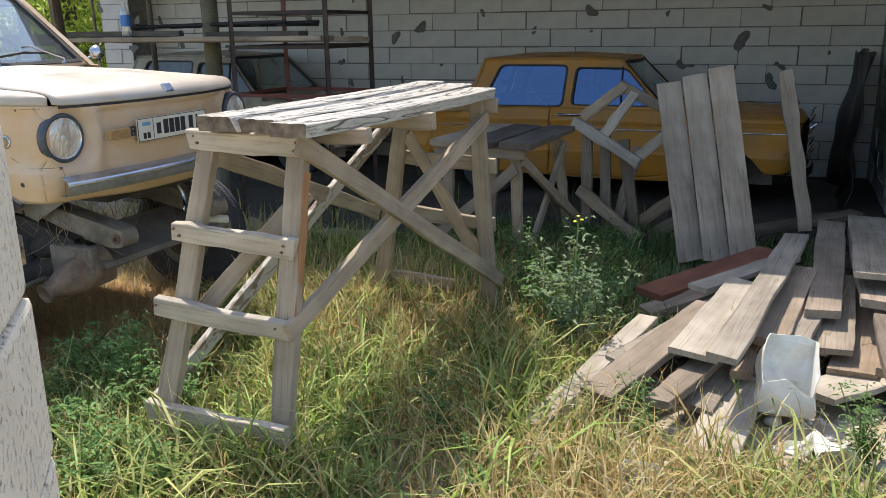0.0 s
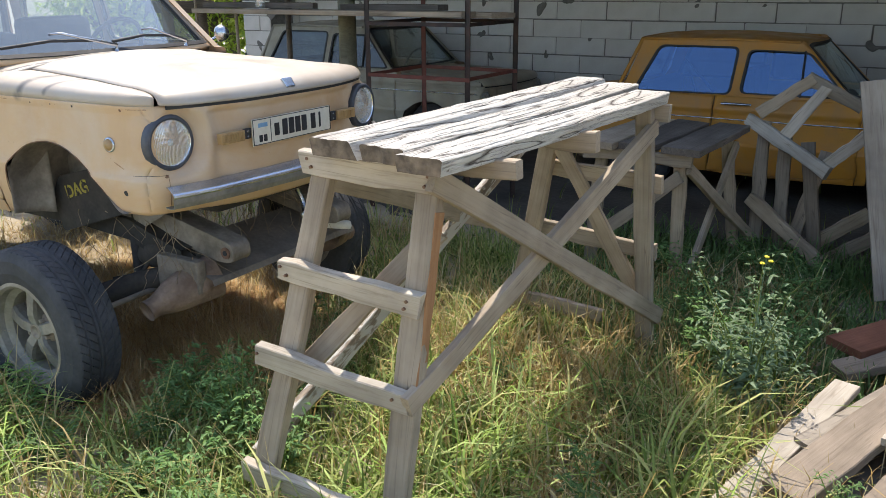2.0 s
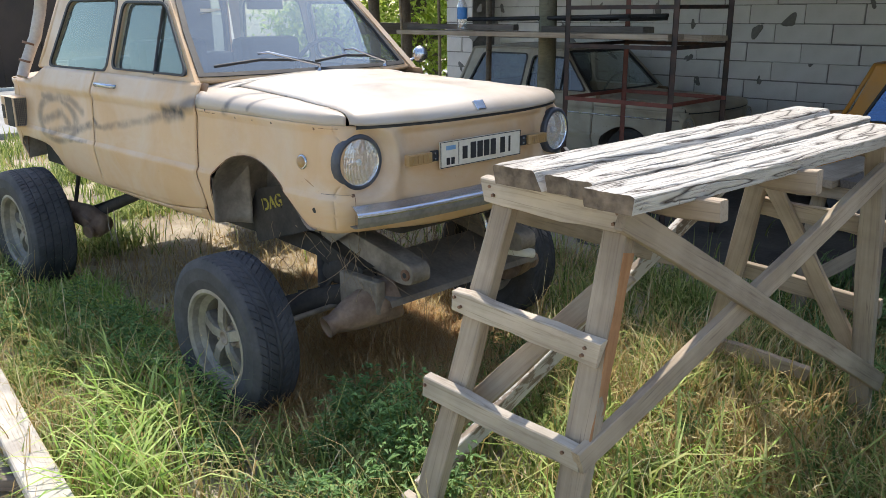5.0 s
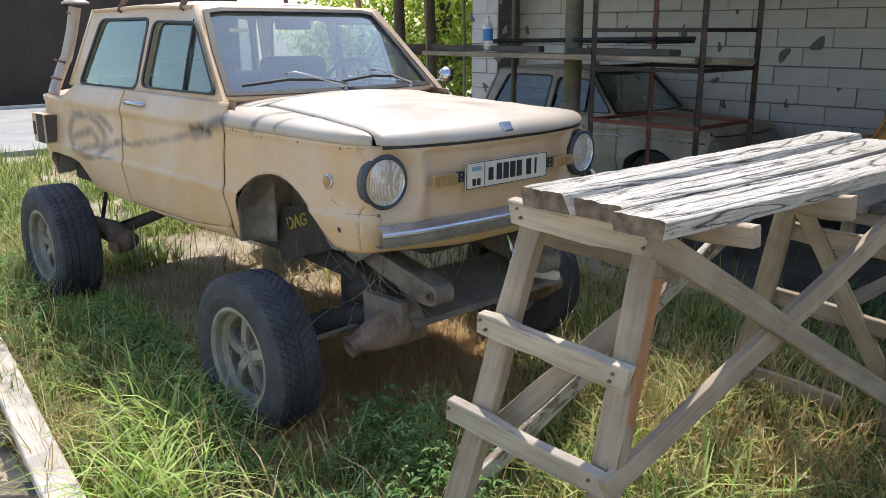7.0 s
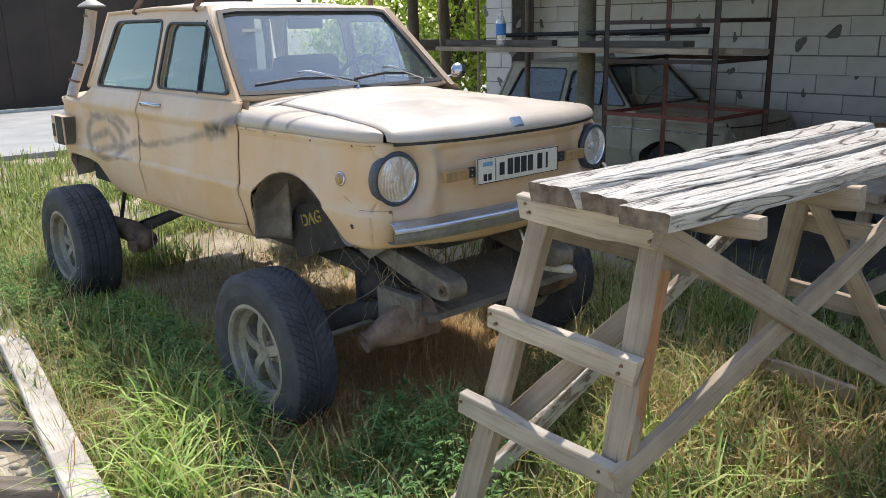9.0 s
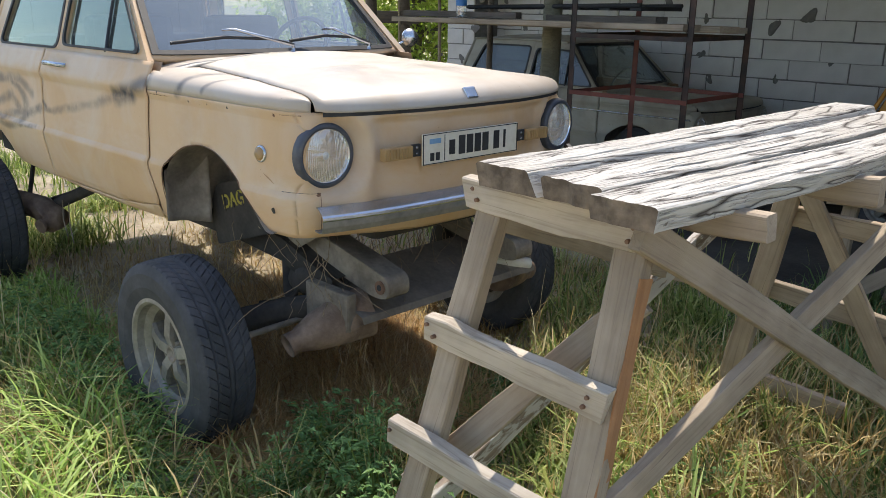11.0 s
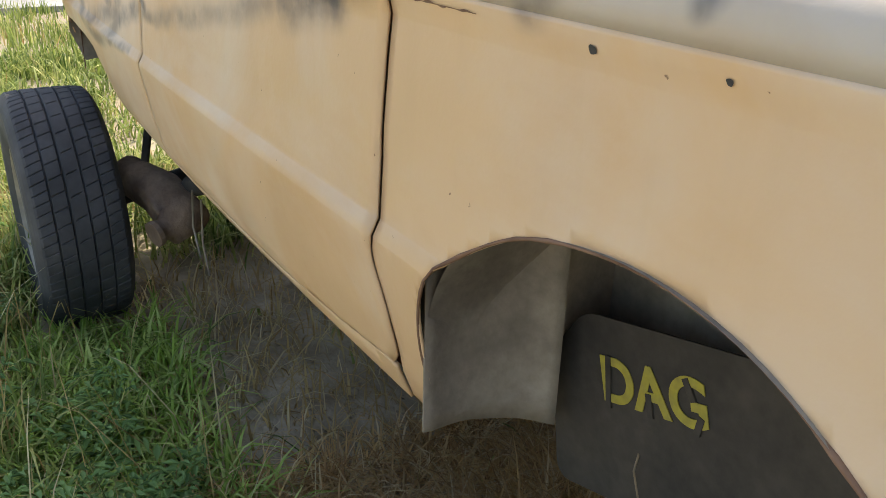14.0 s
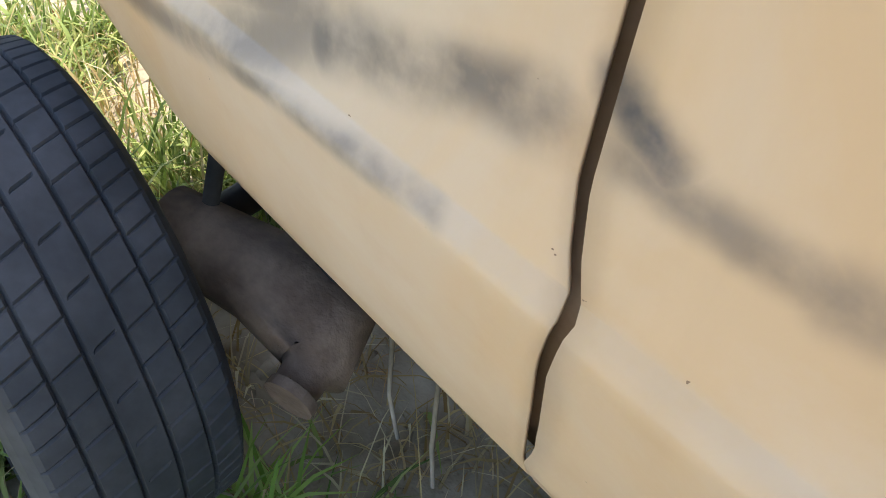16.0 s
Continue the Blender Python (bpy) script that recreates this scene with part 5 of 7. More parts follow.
plate = part("number_plate", box_bm((0.014, -0.27, 0.612), (0.020, 0.25, 0.726), None, 0.003), M["plate_white"], car, "white number plate with dark characters", m=Matrix.Identity(4))
bm = bmesh.new()
for lo, hi in (((0.0202, -0.268, 0.614), (0.0215, 0.248, 0.617)), ((0.0202, -0.268, 0.721), (0.0215, 0.248, 0.724)), ((0.0202, -0.268, 0.614), (0.0215, -0.264, 0.724)), ((0.0202, 0.244, 0.614), (0.0215, 0.248, 0.724)), ((0.0202, -0.160, 0.622), (0.0215, -0.157, 0.716))):
    box_bm(lo, hi, bm)
part("border", bm, M["black"], plate)
for k, (y, w) in enumerate(((-0.135, 0.030), (-0.085, 0.034), (-0.042, 0.034), (0.001, 0.034), (0.044, 0.034), (0.108, 0.032), (0.165, 0.012))):
    part("character_bar", box_bm((0.0202, y, 0.636 if k else 0.640), (0.0218, y + w, 0.706 if k else 0.694)), M["black"], plate)
for y in (-0.232, -0.204):
    part("character_bar", box_bm((0.0202, y, 0.626), (0.0218, y + 0.020, 0.655)), M["black"], plate)
M["sky_blue"] = plain_mat("faded_blue", (0.16, 0.32, 0.52), (0.22, 0.38, 0.55), 40, 0.5)
part("flag_patch", box_bm((0.0202, -0.235, 0.688), (0.0216, -0.178, 0.706)), M["sky_blue"], plate)

for s in (-1, 1):
    yc = -0.01 + s * 0.378
    ind = part("indicator_lamp", box_bm((0.0, yc - 0.066, 0.648), (0.030, yc + 0.066, 0.694), None, 0.006), M["amber"], car, "amber indicator lamp")
    bm = bmesh.new()
    for k in range(9):
        y = yc - 0.055 + 0.0138 * k
        box_bm((0.029, y - 0.002, 0.654), (0.0325, y + 0.002, 0.688), bm)
    part("rib", bm, M["amber"], ind)
    yi = yc - s * 0.092
    br = part("bracket", box_bm((0.006, yi - 0.020, 0.650), (0.018, yi + 0.020, 0.694), None, 0.002), M["black"], car)
    for dz in (0.660, 0.682):
        part("screw", lathe_bm([(0.0, 0.021), (0.005, 0.020), (0.006, 0.017)], 8, None, 'x', (0, yi, dz)), M["chrome"], br)

bm = box_bm((-0.018, -0.030, 0.0), (0.006, 0.030, 0.048), None, 0.006)
part("bonnet_badge", bm, M["chrome"], car, "small worn metal badge", m=pose(0.026, -0.02, 0.838, 0, -34, 0))


def on_skin(x, z, out=0.0):
    p = Vector(skin(at_x(x), z))
    a, b = Vector(skin(at_x(x - 0.01), z)), Vector(skin(at_x(x), z + 0.008))
    n = (p - a).cross(b - p).normalized()
    if n.y > 0:
        n = -n
    m = n.to_track_quat('Z', 'Y').to_matrix().to_4x4()
    m.translation = p + n * out
    return m


rp_ = part("side_repeater", lathe_bm([(0.034, 0.0), (0.034, 0.006), (0.028, 0.009), (0.026, 0.009)], 24, None, 'z'), M["chrome"], car, "round side repeater lamp", smooth=True, m=on_skin(-0.322, 0.662) @ Matrix.Scale(0.9, 4))
part("lens", lathe_bm([(0.027, 0.006), (0.026, 0.012), (0.018, 0.020), (0.0, 0.024)], 24, None, 'z'), M["amber"], rp_, smooth=True)


def blot(r, seed):
    rnd = random.Random(seed)
    bm = bmesh.new()
    bm.faces.new([bm.verts.new((q * math.cos(a), q * math.sin(a), 0)) for a, q in ((a, r * (1 + 0.28 * noise.noise(Vector((math.cos(a) * 1.3, math.sin(a) * 1.3, seed * 3.7))))) for a in np.linspace(0, 2 * math.pi, 25)[:-1])])
    return bm


for k, (x, z, r) in enumerate(((-0.243, 0.474, 0.011), (-0.522, 0.803, 0.0055), (-0.793, 0.802, 0.0045), (-0.66, 0.803, 0.003), (-1.035, 0.817, 0.0045), (-1.168, 0.817, 0.0035), (-1.60, 0.80, 0.004), (-1.85, 0.80, 0.004))):
    part("bolt_hole", blot(r, k), M["black"], car, m=on_skin(x, z, 0.0012))
for k, (x, z, r) in enumerate(((-0.242, 0.803, 0.006), (-0.09, 0.545, 0.008))):
    part("rust_spot", blot(r, 30 + k), M["rust"], car, m=on_skin(x, z, 0.001))
for k, (xa, xb) in enumerate(((-0.95, -1.098), (-1.150, -1.218), (-0.12, -0.21))):
    rows = [[Vector(skin(at_x(x), z)) + Vector((0, -0.0015, 0)) for z in (0.8075 - max(0, 0.003 * noise.noise(Vector((x * 60, 0, k)))), 0.8083 + max(0, 0.004 * noise.noise(Vector((x * 45, 3, k)))))] for x in np.linspace(xa, xb, 60)]
    part("rust_line", grid_bm(rows), M["rust"], car)
rows = [[Vector(skin(at_x(-0.085) + dx, z)) + Vector((0.0015, -0.0012, 0)) for dx in (0, 0.28)] for z in np.linspace(0.40, 0.545, 16)]
part("panel_seam", grid_bm(rows), M["rust"], car)
rows = [[Vector(skin(at_x(x), 0.548 + dz)) + Vector((0.001, -0.0015, 0)) for dz in (0, 0.0016)] for x in np.linspace(-0.09, -0.20, 10)]
part("scratch", grid_bm(rows), M["lamp_rim"], car)
rows = [[Vector(skin(at_x(-0.31 + 0.07 * t), 0.598 - 0.030 * t + dz)) + Vector((0, -0.0013, 0)) for dz in (-0.003 * math.sin(math.pi * t), 0.003 * math.sin(math.pi * t))] for t in np.linspace(0.02, 0.98, 14)]
part("rust_scrape", grid_bm(rows), M["rust_smear"], car, "orange-brown rust scrape")

# wipers, mirror
for yp, ya, yb in ((-0.03, -0.60, -0.13), (0.42, -0.02, 0.36)):
    w = part("wiper", tube_bm([(-1.105, yp, 0.955), (-1.10, yp, 0.985), (-1.135, (ya + yb) / 2 + 0.05, 1.055), (-1.15, (ya + yb) / 2, 1.05)], [0.011, 0.009, 0.006, 0.005], 8), M["chrome"], car, "windscreen wiper", smooth=True)
    part("blade", tube_bm([(-1.145 - 0.05 * abs(ya) ** 2, ya, 1.000), (-1.135, (ya + yb) / 2, 1.022), (-1.125 - 0.05 * abs(yb) ** 2, yb, 1.012)], 0.0075, 6), M["black"], w, smooth=True)
part("wing_mirror", lathe_bm([(0.0, -0.02), (0.045, -0.015), (0.05, 0.0), (0.035, 0.03), (0.0, 0.04)], 20, None, 'x', (-1.22, 0.80, 1.0)), M["chrome"], car, smooth=True)
part("mirror_arm", tube_bm([(-1.25, 0.70, 0.95), (-1.22, 0.79, 0.99)], 0.008, 8), M["chrome"], car, smooth=True)
part("rear_view_mirror", box_bm((-1.60, -0.13, 1.26), (-1.57, 0.09, 1.32), None, 0.01), M["black"], car)
part("sticker", box_bm((-1.475, -0.475, 1.25), (-1.472, -0.36, 1.265)), M["white"], car)

# air scoop, snorkel, rack feet
scoop = part("air_scoop", box_bm((-3.66, -0.865, 0.528), (-3.43, -0.70, 0.722), None, 0.008), M["cream"], car, "boxed side air scoop with wire mesh", m=pose(0.05, 0.055, 0.0))
bm = bmesh.new()
for k in range(13):
    y = -0.858 + 0.0112 * k
    box_bm((-3.432, y, 0.536), (-3.4255, y + 0.0035, 0.714), bm)
for k in range(15):
    z = 0.537 + 0.0125 * k
    box_bm((-3.432, -0.86, z), (-3.425, -0.705, z + 0.0035), bm)
part("mesh", bm, M["iron"], scoop)
part("mouth", box_bm((-3.45, -0.858, 0.535), (-3.4275, -0.705, 0.715)), M["black"], scoop)
bm = box_bm((-3.57, -0.868, 0.53), (-3.445, -0.8655, 0.72))
part("mesh", bm, M["under"], scoop)
part("side_slot", box_bm((-3.645, -0.869, 0.575), (-3.60, -0.864, 0.665)), M["under"], scoop)
snork = part("snorkel_pipe", tube_bm([(-3.36, -0.735, 0.85), (-3.37, -0.71, 0.905), (-3.39, -0.640, 1.04), (-3.38, -0.615, 1.09), (-3.35, -0.575, 1.25), (-3.33, -0.545, 1.405)], [0.034, 0.035, 0.036, 0.037, 0.037, 0.038], 18), M["iron_pale"], car, "bent tin snorkel pipe with a conical cap", smooth=True)
part("cap", lathe_bm([(0.0, 0.055), (0.03, 0.042), (0.085, 0.010), (0.09, 0.0), (0.08, 0.002)], 28, None, 'z', (-3.33, -0.54, 1.425)), M["iron_pale"], snork, "conical tin cap", smooth=True)
for zc, dx in ((0.95, 0.0), (1.06, 0.0), (1.36, 0.0)):
    t = (zc - 0.85) / 0.555
    part("pipe_band", lathe_bm([(0.0375, -0.007), (0.0405, -0.007), (0.0405, 0.007), (0.0375, 0.007)], 20, None, 'z', (0, 0, 0)), M["rust"], snork, m=pose(-3.36 - 0.04 * t * (1 - t) * 4 + 0.03 * t, -0.735 + 0.19 * t ** 0.9, zc, -18, 6, 0))
rr_ = part("roof_rack", tube_bm([(-1.72, -0.50, 1.50), (-2.58, -0.50, 1.50)], 0.012, 8), M["rust"], car, "rusty roof rack bar")
for x in (-1.75, -2.53):
    part("rack_foot", tube_bm([(x - 0.01, -0.588, 1.36), (x + 0.0, -0.57, 1.40), (x + 0.03, -0.53, 1.47), (x + 0.04, -0.50, 1.50)], 0.016, 8), M["rust"], rr_, smooth=True)
    part("rack_foot", tube_bm([(x - 0.01, 0.588, 1.36), (x + 0.0, 0.57, 1.40), (x + 0.03, 0.53, 1.47), (x + 0.04, 0.50, 1.50), (x + 0.04, -0.50, 1.50)], 0.016, 8), M["rust"], rr_, smooth=True)
part("mud_flap", grid_bm([[(-3.545 - 0.035 * t + u, -0.70, 0.46 - 0.20 * v) for u in (0.0, 0.035 * (1 - v))] for v, t in ((0, 0), (0.5, 0.3), (1, 0.2))]), M["rust"], car, solid=0.003)

# curved rear wall of each front wheel well
for s_ in (1, -1):
    plan = spline([(-1.030, 0.738), (-1.036, 0.690), (-1.034, 0.645), (-1.018, 0.590), (-0.992, 0.556)], 14)
    tops = np.linspace(0.50, 0.60, 14)
    rows = [[(x, -s_ * y, z0 + (zt - z0) * v + 0.004 * noise.noise(Vector((x * 20, y * 20, v * 6)))) for v in np.linspace(0, 1, 10)] for (x, y), zt, z0 in zip(plan, tops, np.linspace(0.286, 0.255, 14))]
    part("splash_wall", grid_bm(rows), M["well"], car, "dusty curved rear wall of the wheel well", smooth=True, solid=0.003)

# dark plate with stencilled letters in the front wheel well
M["stencil"] = plain_mat("yellow_stencil", (0.42, 0.36, 0.05), (0.30, 0.26, 0.06), 50, 0.8)
panel_m = pose(-0.862, -0.522, 0.375, 0, -18, 0)
pl = part("splash_plate", filled_bm(round_poly([(-0.21, -0.17), (-0.185, 0.02), (-0.11, 0.085), (0.25, 0.06), (0.33, -0.17)], 0.03), [], lambda u, v: (u, 0, v)), M["under"], car, "dark splash plate with yellow stencilled letters", solid=0.004, m=panel_m)
txt = bpy.data.curves.new("letters", 'FONT')
txt.body, txt.size, txt.align_x, txt.align_y, txt.extrude = "DAG", 0.082, 'CENTER', 'CENTER', 0.0006
txt.offset = 0.0022
tob = bpy.data.objects.new("letters", txt)
letters = bpy.data.meshes.new_from_object(tob)
letters.materials.append(M["stencil"])
bpy.data.objects.remove(tob)
part("stencilled_letters", letters, None, pl, m=pose(0.0, -0.0055, -0.002, 90, 0, 0))

for u, v, h_, a in ((-0.073, -0.002, 0.070, 8), (-0.004, -0.018, 0.030, 0), (0.062, 0.016, 0.028, -20), (0.072, -0.024, 0.024, 25)):
    part("stencil_bridge", box_bm((-0.0045, -0.0072, -h_ / 2), (0.0045, -0.0040, h_ / 2)), M["under"], pl, m=pose(u, 0, v, 0, a, 0))

# ---- running gear ----
def lump(r, seed, stretch=(1, 1, 1), rough=0.25):
    bm = bmesh.new()
    bmesh.ops.create_icosphere(bm, subdivisions=3, radius=r)
    for v in bm.verts:
        f = 1 + rough * noise.noise(v.co * (2.2 / r) * 0.35 + Vector((seed, 0, 0)))
        v.co = Vector([v.co[k] * f * stretch[k] for k in range(3)])
    return bm


for s in (1, -1):
    y = 0.03 - s * 0.365
    # trailing arm: a tapered channel with a rounded, bored end
    outline = round_poly([(-0.78, 0.24), (-0.80, 0.36), (-0.16, 0.225), (-0.035, 0.195), (-0.03, 0.115), (-0.11, 0.105)], 0.045)
    rows = [[(u, y + o, v) for u, v in outline] for o in (-0.055, -0.05, 0.05, 0.055)]
    for k in (0, 3):
        rows[k] = [(u * 0.99 - 0.004, yy, v * 0.985 + 0.002) for u, yy, v in rows[k]]
    bm = grid_bm(rows, close_v=True)
    n = len(outline)
    bm.verts.ensure_lookup_table()
    bm.faces.new(bm.verts[0:n])
    bm.faces.new(bm.verts[-n:])
    bmesh.ops.recalc_face_normals(bm, faces=bm.faces[:])
    arm = part("trailing_arm", bm, M["iron"], car, "muddy pressed-steel trailing arm", smooth=False)
    part("bush", tube_bm([(-0.075, y - s * 0.050, 0.155), (-0.075, y - s * 0.062, 0.155)], 0.026, 16), M["rust"], arm)
    part("bore", tube_bm([(-0.075, y - s * 0.060, 0.155), (-0.075, y - s * 0.064, 0.155)], 0.012, 12), M["black"], arm)
    # knuckle housing and stub
    part("knuckle_housing", tube_bm([(-0.20, y - s * 0.02, 0.02), (-0.23, y - s * 0.12, 0.0), (-0.26, y - s * 0.22, -0.03), (-0.28, y - s * 0.30, -0.055), (-0.285, y - s * 0.335, -0.065)], [0.10, 0.095, 0.075, 0.045, 0.048], 16), M["iron_red"], car, "rust-brown cast knuckle housing", smooth=True)
    part("torsion_tube", tube_bm([(-0.34, y, 0.02), (-0.50, y - s * 0.18, -0.02), (-0.70, y - s * 0.35, -0.10)], [0.05, 0.055, 0.06], 12), M["under"], car, smooth=True)
    part("stub_axle", tube_bm([(-0.775, y, -0.12), (-0.775, -s * 0.90, -0.148)], 0.042, 12), M["under"], car, smooth=True)
    part("damper", tube_bm([(-0.60, y - s * 0.10, -0.05), (-0.60, y - s * 0.10, 0.18), (-0.61, y - s * 0.09, 0.185), (-0.62, y - s * 0.07, 0.42)], [0.03, 0.03, 0.018, 0.018], 12), M["under"], car, smooth=True)
    part("tie_rod", tube_bm([(-0.42, y + s * 0.1, -0.03), (-0.46, -s * 0.80, -0.06)], 0.013, 8), M["iron"], car, smooth=True)
    part("brake_hose", tube_bm([(-0.55, y, 0.25), (-0.48, y - s * 0.10, 0.10), (-0.50, y - s * 0.18, 0.02), (-0.60, y - s * 0.25, 0.0)], 0.010, 8), M["under"], car, smooth=True)
    # rear: swing arm, hub casting, half shaft
    yr = -s * 0.60
    part("swing_arm", tube_bm([(-2.70, yr - s * 0.095, -0.075), (-2.715, yr - s * 0.06, -0.07), (-2.72, yr - s * 0.05, -0.07), (-2.74, yr + s * 0.0, -0.06), (-2.86, yr - s * 0.03, -0.01), (-3.02, yr - s * 0.10, 0.02)], [0.034, 0.037, 0.060, 0.080, 0.074, 0.062], 20), M["iron_red"], car, "rust-brown rear swing arm casting", smooth=True)
    part("flange", tube_bm([(-2.695, yr - s * 0.105, -0.078), (-2.70, yr - s * 0.090, -0.075)], 0.041, 14), M["iron_red"], car, smooth=False)
    part("half_shaft", tube_bm([(-3.07, yr - s * 0.15, -0.08), (-3.05, -s * 0.1, 0.05)], 0.03, 12), M["under"], car, smooth=True)
    part("link_arm", tube_bm([(-2.80, yr + s * 0.05, 0.02), (-2.30, yr + s * 0.15, 0.22)], 0.035, 10), M["under"], car, smooth=True)
    part("rear_damper", tube_bm([(-2.98, yr - s * 0.06, 0.0), (-2.93, yr, 0.34)], 0.013, 12), M["under"], car, smooth=True)
    for k in range(2):
        x0 = -2.60 + 0.09 * k
        part("wire", tube_bm([(x0, yr, 0.08), (x0 + 0.01, yr - s * 0.01, -0.03 - 0.02 * k), (x0 + 0.02 - 0.01 * k, yr, -0.13 - 0.025 * (k % 3))], 0.0035, 6), M["iron"], car, smooth=True)
roots = bmesh.new()
rr = random.Random(17)
for k in range(160):
    x, y, z = rr.uniform(-1.0, -0.15), rr.uniform(-0.62, 0.45), rr.uniform(0.0, 0.36)
    p = [Vector((x, y, z))]
    d = Vector((rr.gauss(0, 0.02), rr.gauss(0, 0.02), -0.03))
    for q in range(9):
        d = d * 0.8 + Vector((rr.gauss(0, 0.010), rr.gauss(0, 0.010), -rr.uniform(0.0, 0.012)))
        p.append(p[-1] + d)
    tube_bm(p, [0.0017 - 0.00012 * q for q in range(10)], 4, roots)
M["tendril"] = plain_mat("dry_tendrils", (0.20, 0.145, 0.09), (0.34, 0.26, 0.17), 30, 0.9)
tagged(part("dry_tendril", roots, M["tendril"], car), "dry brown tendrils hanging in the running gear", kind="stuff")
part("gearbox", lump(0.2, 3, (1.5, 0.9, 0.8)), M["under"], car, smooth=True, m=pose(-3.0, 0, 0.12))
beam = grid_bm([[(x, y, z) for x, z in ((-0.10, 0.045), (-0.09, 0.02), (-0.13, 0.0), (-0.30, 0.06), (-0.40, 0.11), (-0.40, 0.15), (-0.33, 0.12), (-0.15, 0.06))] for y in np.linspace(-0.46, 0.54, 8)], close_v=True)
bmesh.ops.recalc_face_normals(beam, faces=beam.faces[:])
part("cross_beam", beam, M["iron_dark"], car, "wide dark front cross beam", smooth=False)
part("beam_cheek", box_bm((-0.40, -0.50, -0.02), (-0.14, -0.45, 0.13), None, 0.01), M["iron"], car)
part("beam_cheek", box_bm((-0.40, 0.53, -0.02), (-0.14, 0.58, 0.13), None, 0.01), M["iron"], car)
for y in (-0.42, 0.48):
    part("chassis_rail", grid_bm([[(x, y + a, z + b) for a, b in ((-0.04, -0.05), (0.04, -0.05), (0.04, 0.05), (-0.04, 0.05))] for x, z in ((-2.4, 0.22), (-0.95, 0.22), (-0.62, 0.20), (-0.40, 0.13), (-0.28, 0.10))], close_v=True), M["under"], car)
part("steering_box", lump(0.065, 8, (1.5, 0.8, 1.1), 0.9), M["under"], car, smooth=True, m=pose(-0.52, -0.42, 0.12))
hook = part("tow_hook", tube_bm([(-0.16, 0.19, 0.31), (-0.13, 0.19, 0.26), (-0.12, 0.19, 0.20)], 0.012, 8), M["chrome"], car, smooth=True)
part("ring", lathe_bm([(0.018 + 0.006 * math.cos(a), 0.006 * math.sin(a)) for a in np.linspace(0, 2 * math.pi, 9)], 20, None, 'x', (-0.12, 0.19, 0.185)), M["chrome"], hook, smooth=True)
part("bare_joint", tube_bm([(-0.19, 0.38, 0.075), (-0.155, 0.43, 0.068), (-0.125, 0.47, 0.060), (-0.105, 0.52, 0.052)], [0.022, 0.030, 0.031, 0.024], 12), M["white"], car, "pale bare joint end", smooth=True)

part("knuckle_plate", lathe_bm([(0.016, -0.008), (0.060, -0.008), (0.064, 0.0), (0.060, 0.008), (0.016, 0.008), (0.016, -0.008)], 22, None, 'x', (-0.20, 0.40, 0.12)), M["iron_pale"], car, "pale bored steering plate", smooth=False)

# ---- dressing of the two stored cars ----
for c_, mt in ((orange_car, "chrome"), (grey_car, "chrome")):
    for s in (1,):
        rows = [[Vector(skin(at_x(x), 0.742 + dz)) + Vector((0, -o, 0)) for o, dz in ((0.001, -0.008), (0.007, -0.003), (0.007, 0.003), (0.001, 0.008))] for x in np.linspace(-0.18, -3.45, 40)]
        part("side_moulding", grid_bm(rows), M[mt], c_, "thin bright side moulding", smooth=True)
bm = bmesh.new()
rows = [[(x + 0.01, y, z) for z in np.linspace(0.42, 0.80, 5)] for x, y in nose_line(-0.52, 0.52, 0.01, 12)]
part("grille_opening", grid_bm(rows), M["tarp"], orange_car)
ob_ = part("bumper", strip_along(nose_line(-0.70, 0.70, 0.03), [(0.0, 0.42), (0.04, 0.42), (0.055, 0.40), (0.05, 0.35), (0.0, 0.345)]), M["chrome"], orange_car, "bent chrome bumper", smooth=True, solid=0.004)
for k in range(10):
    r = random.Random(k + 70)
    z = 0.5 + 0.05 * k
    part("broken_trim", tube_bm([(0.04, -0.62 + r.uniform(-0.08, 0.06), z), (0.06 + r.uniform(0, 0.03), -0.6 + r.uniform(-0.1, 0.1), z + r.uniform(0.02, 0.08))], 0.006, 5), M["chrome"], orange_car)
part("seat_bar", tube_bm([(-2.50, -0.4, 0.90), (-2.62, -0.4, 1.20), (-2.35, -0.4, 0.92)], 0.015, 8), M["black"], orange_car)


# ---- yard clutter ----
def canister(label, m, w, d, h, crush, seed, cut=0.0):
    """A thin-walled square canister with its top cut off, crumpled and torn."""
    t = thing("plastic_canister", label, "canister", m)
    loop = round_poly([(-w / 2, -d / 2), (w / 2, -d / 2), (w / 2, d / 2), (-w / 2, d / 2)], 0.03, 4)
    rows = []
    n = len(loop)
    for i in range(n * 3):
        f = i / 3
        p = Vector(loop[int(f)]).lerp(Vector(loop[(int(f) + 1) % n]), f % 1)
        front = max(0, -p.y / d * 2)
        top = h * (1 - cut * front * (0.75 + 0.5 * noise.noise(Vector((p.x * 14, seed, 2)))) - 0.10 * crush * noise.noise(Vector((p.x * 9, p.y * 9, seed))))
        row = []
        for v in np.linspace(0, 1, 12):
            q = Vector((p.x * (1 + 0.08 * v), p.y * (1 + 0.08 * v), top * v))
            q += 0.05 * crush * Vector((noise.noise(q * 7 + Vector((seed, 0, 0))), noise.noise(q * 7 + Vector((0, seed, 5))), 0.4 * noise.noise(q * 9)))
            row.append(tuple(q))
        rows.append(row)
    part("body", grid_bm(rows, close_u=True), M["white"], t, solid=0.003)
    base = bmesh.new()
    base.faces.new([base.verts.new((x, y, 0.004)) for x, y in loop])
    part("base", base, M["white"], t)
    return t


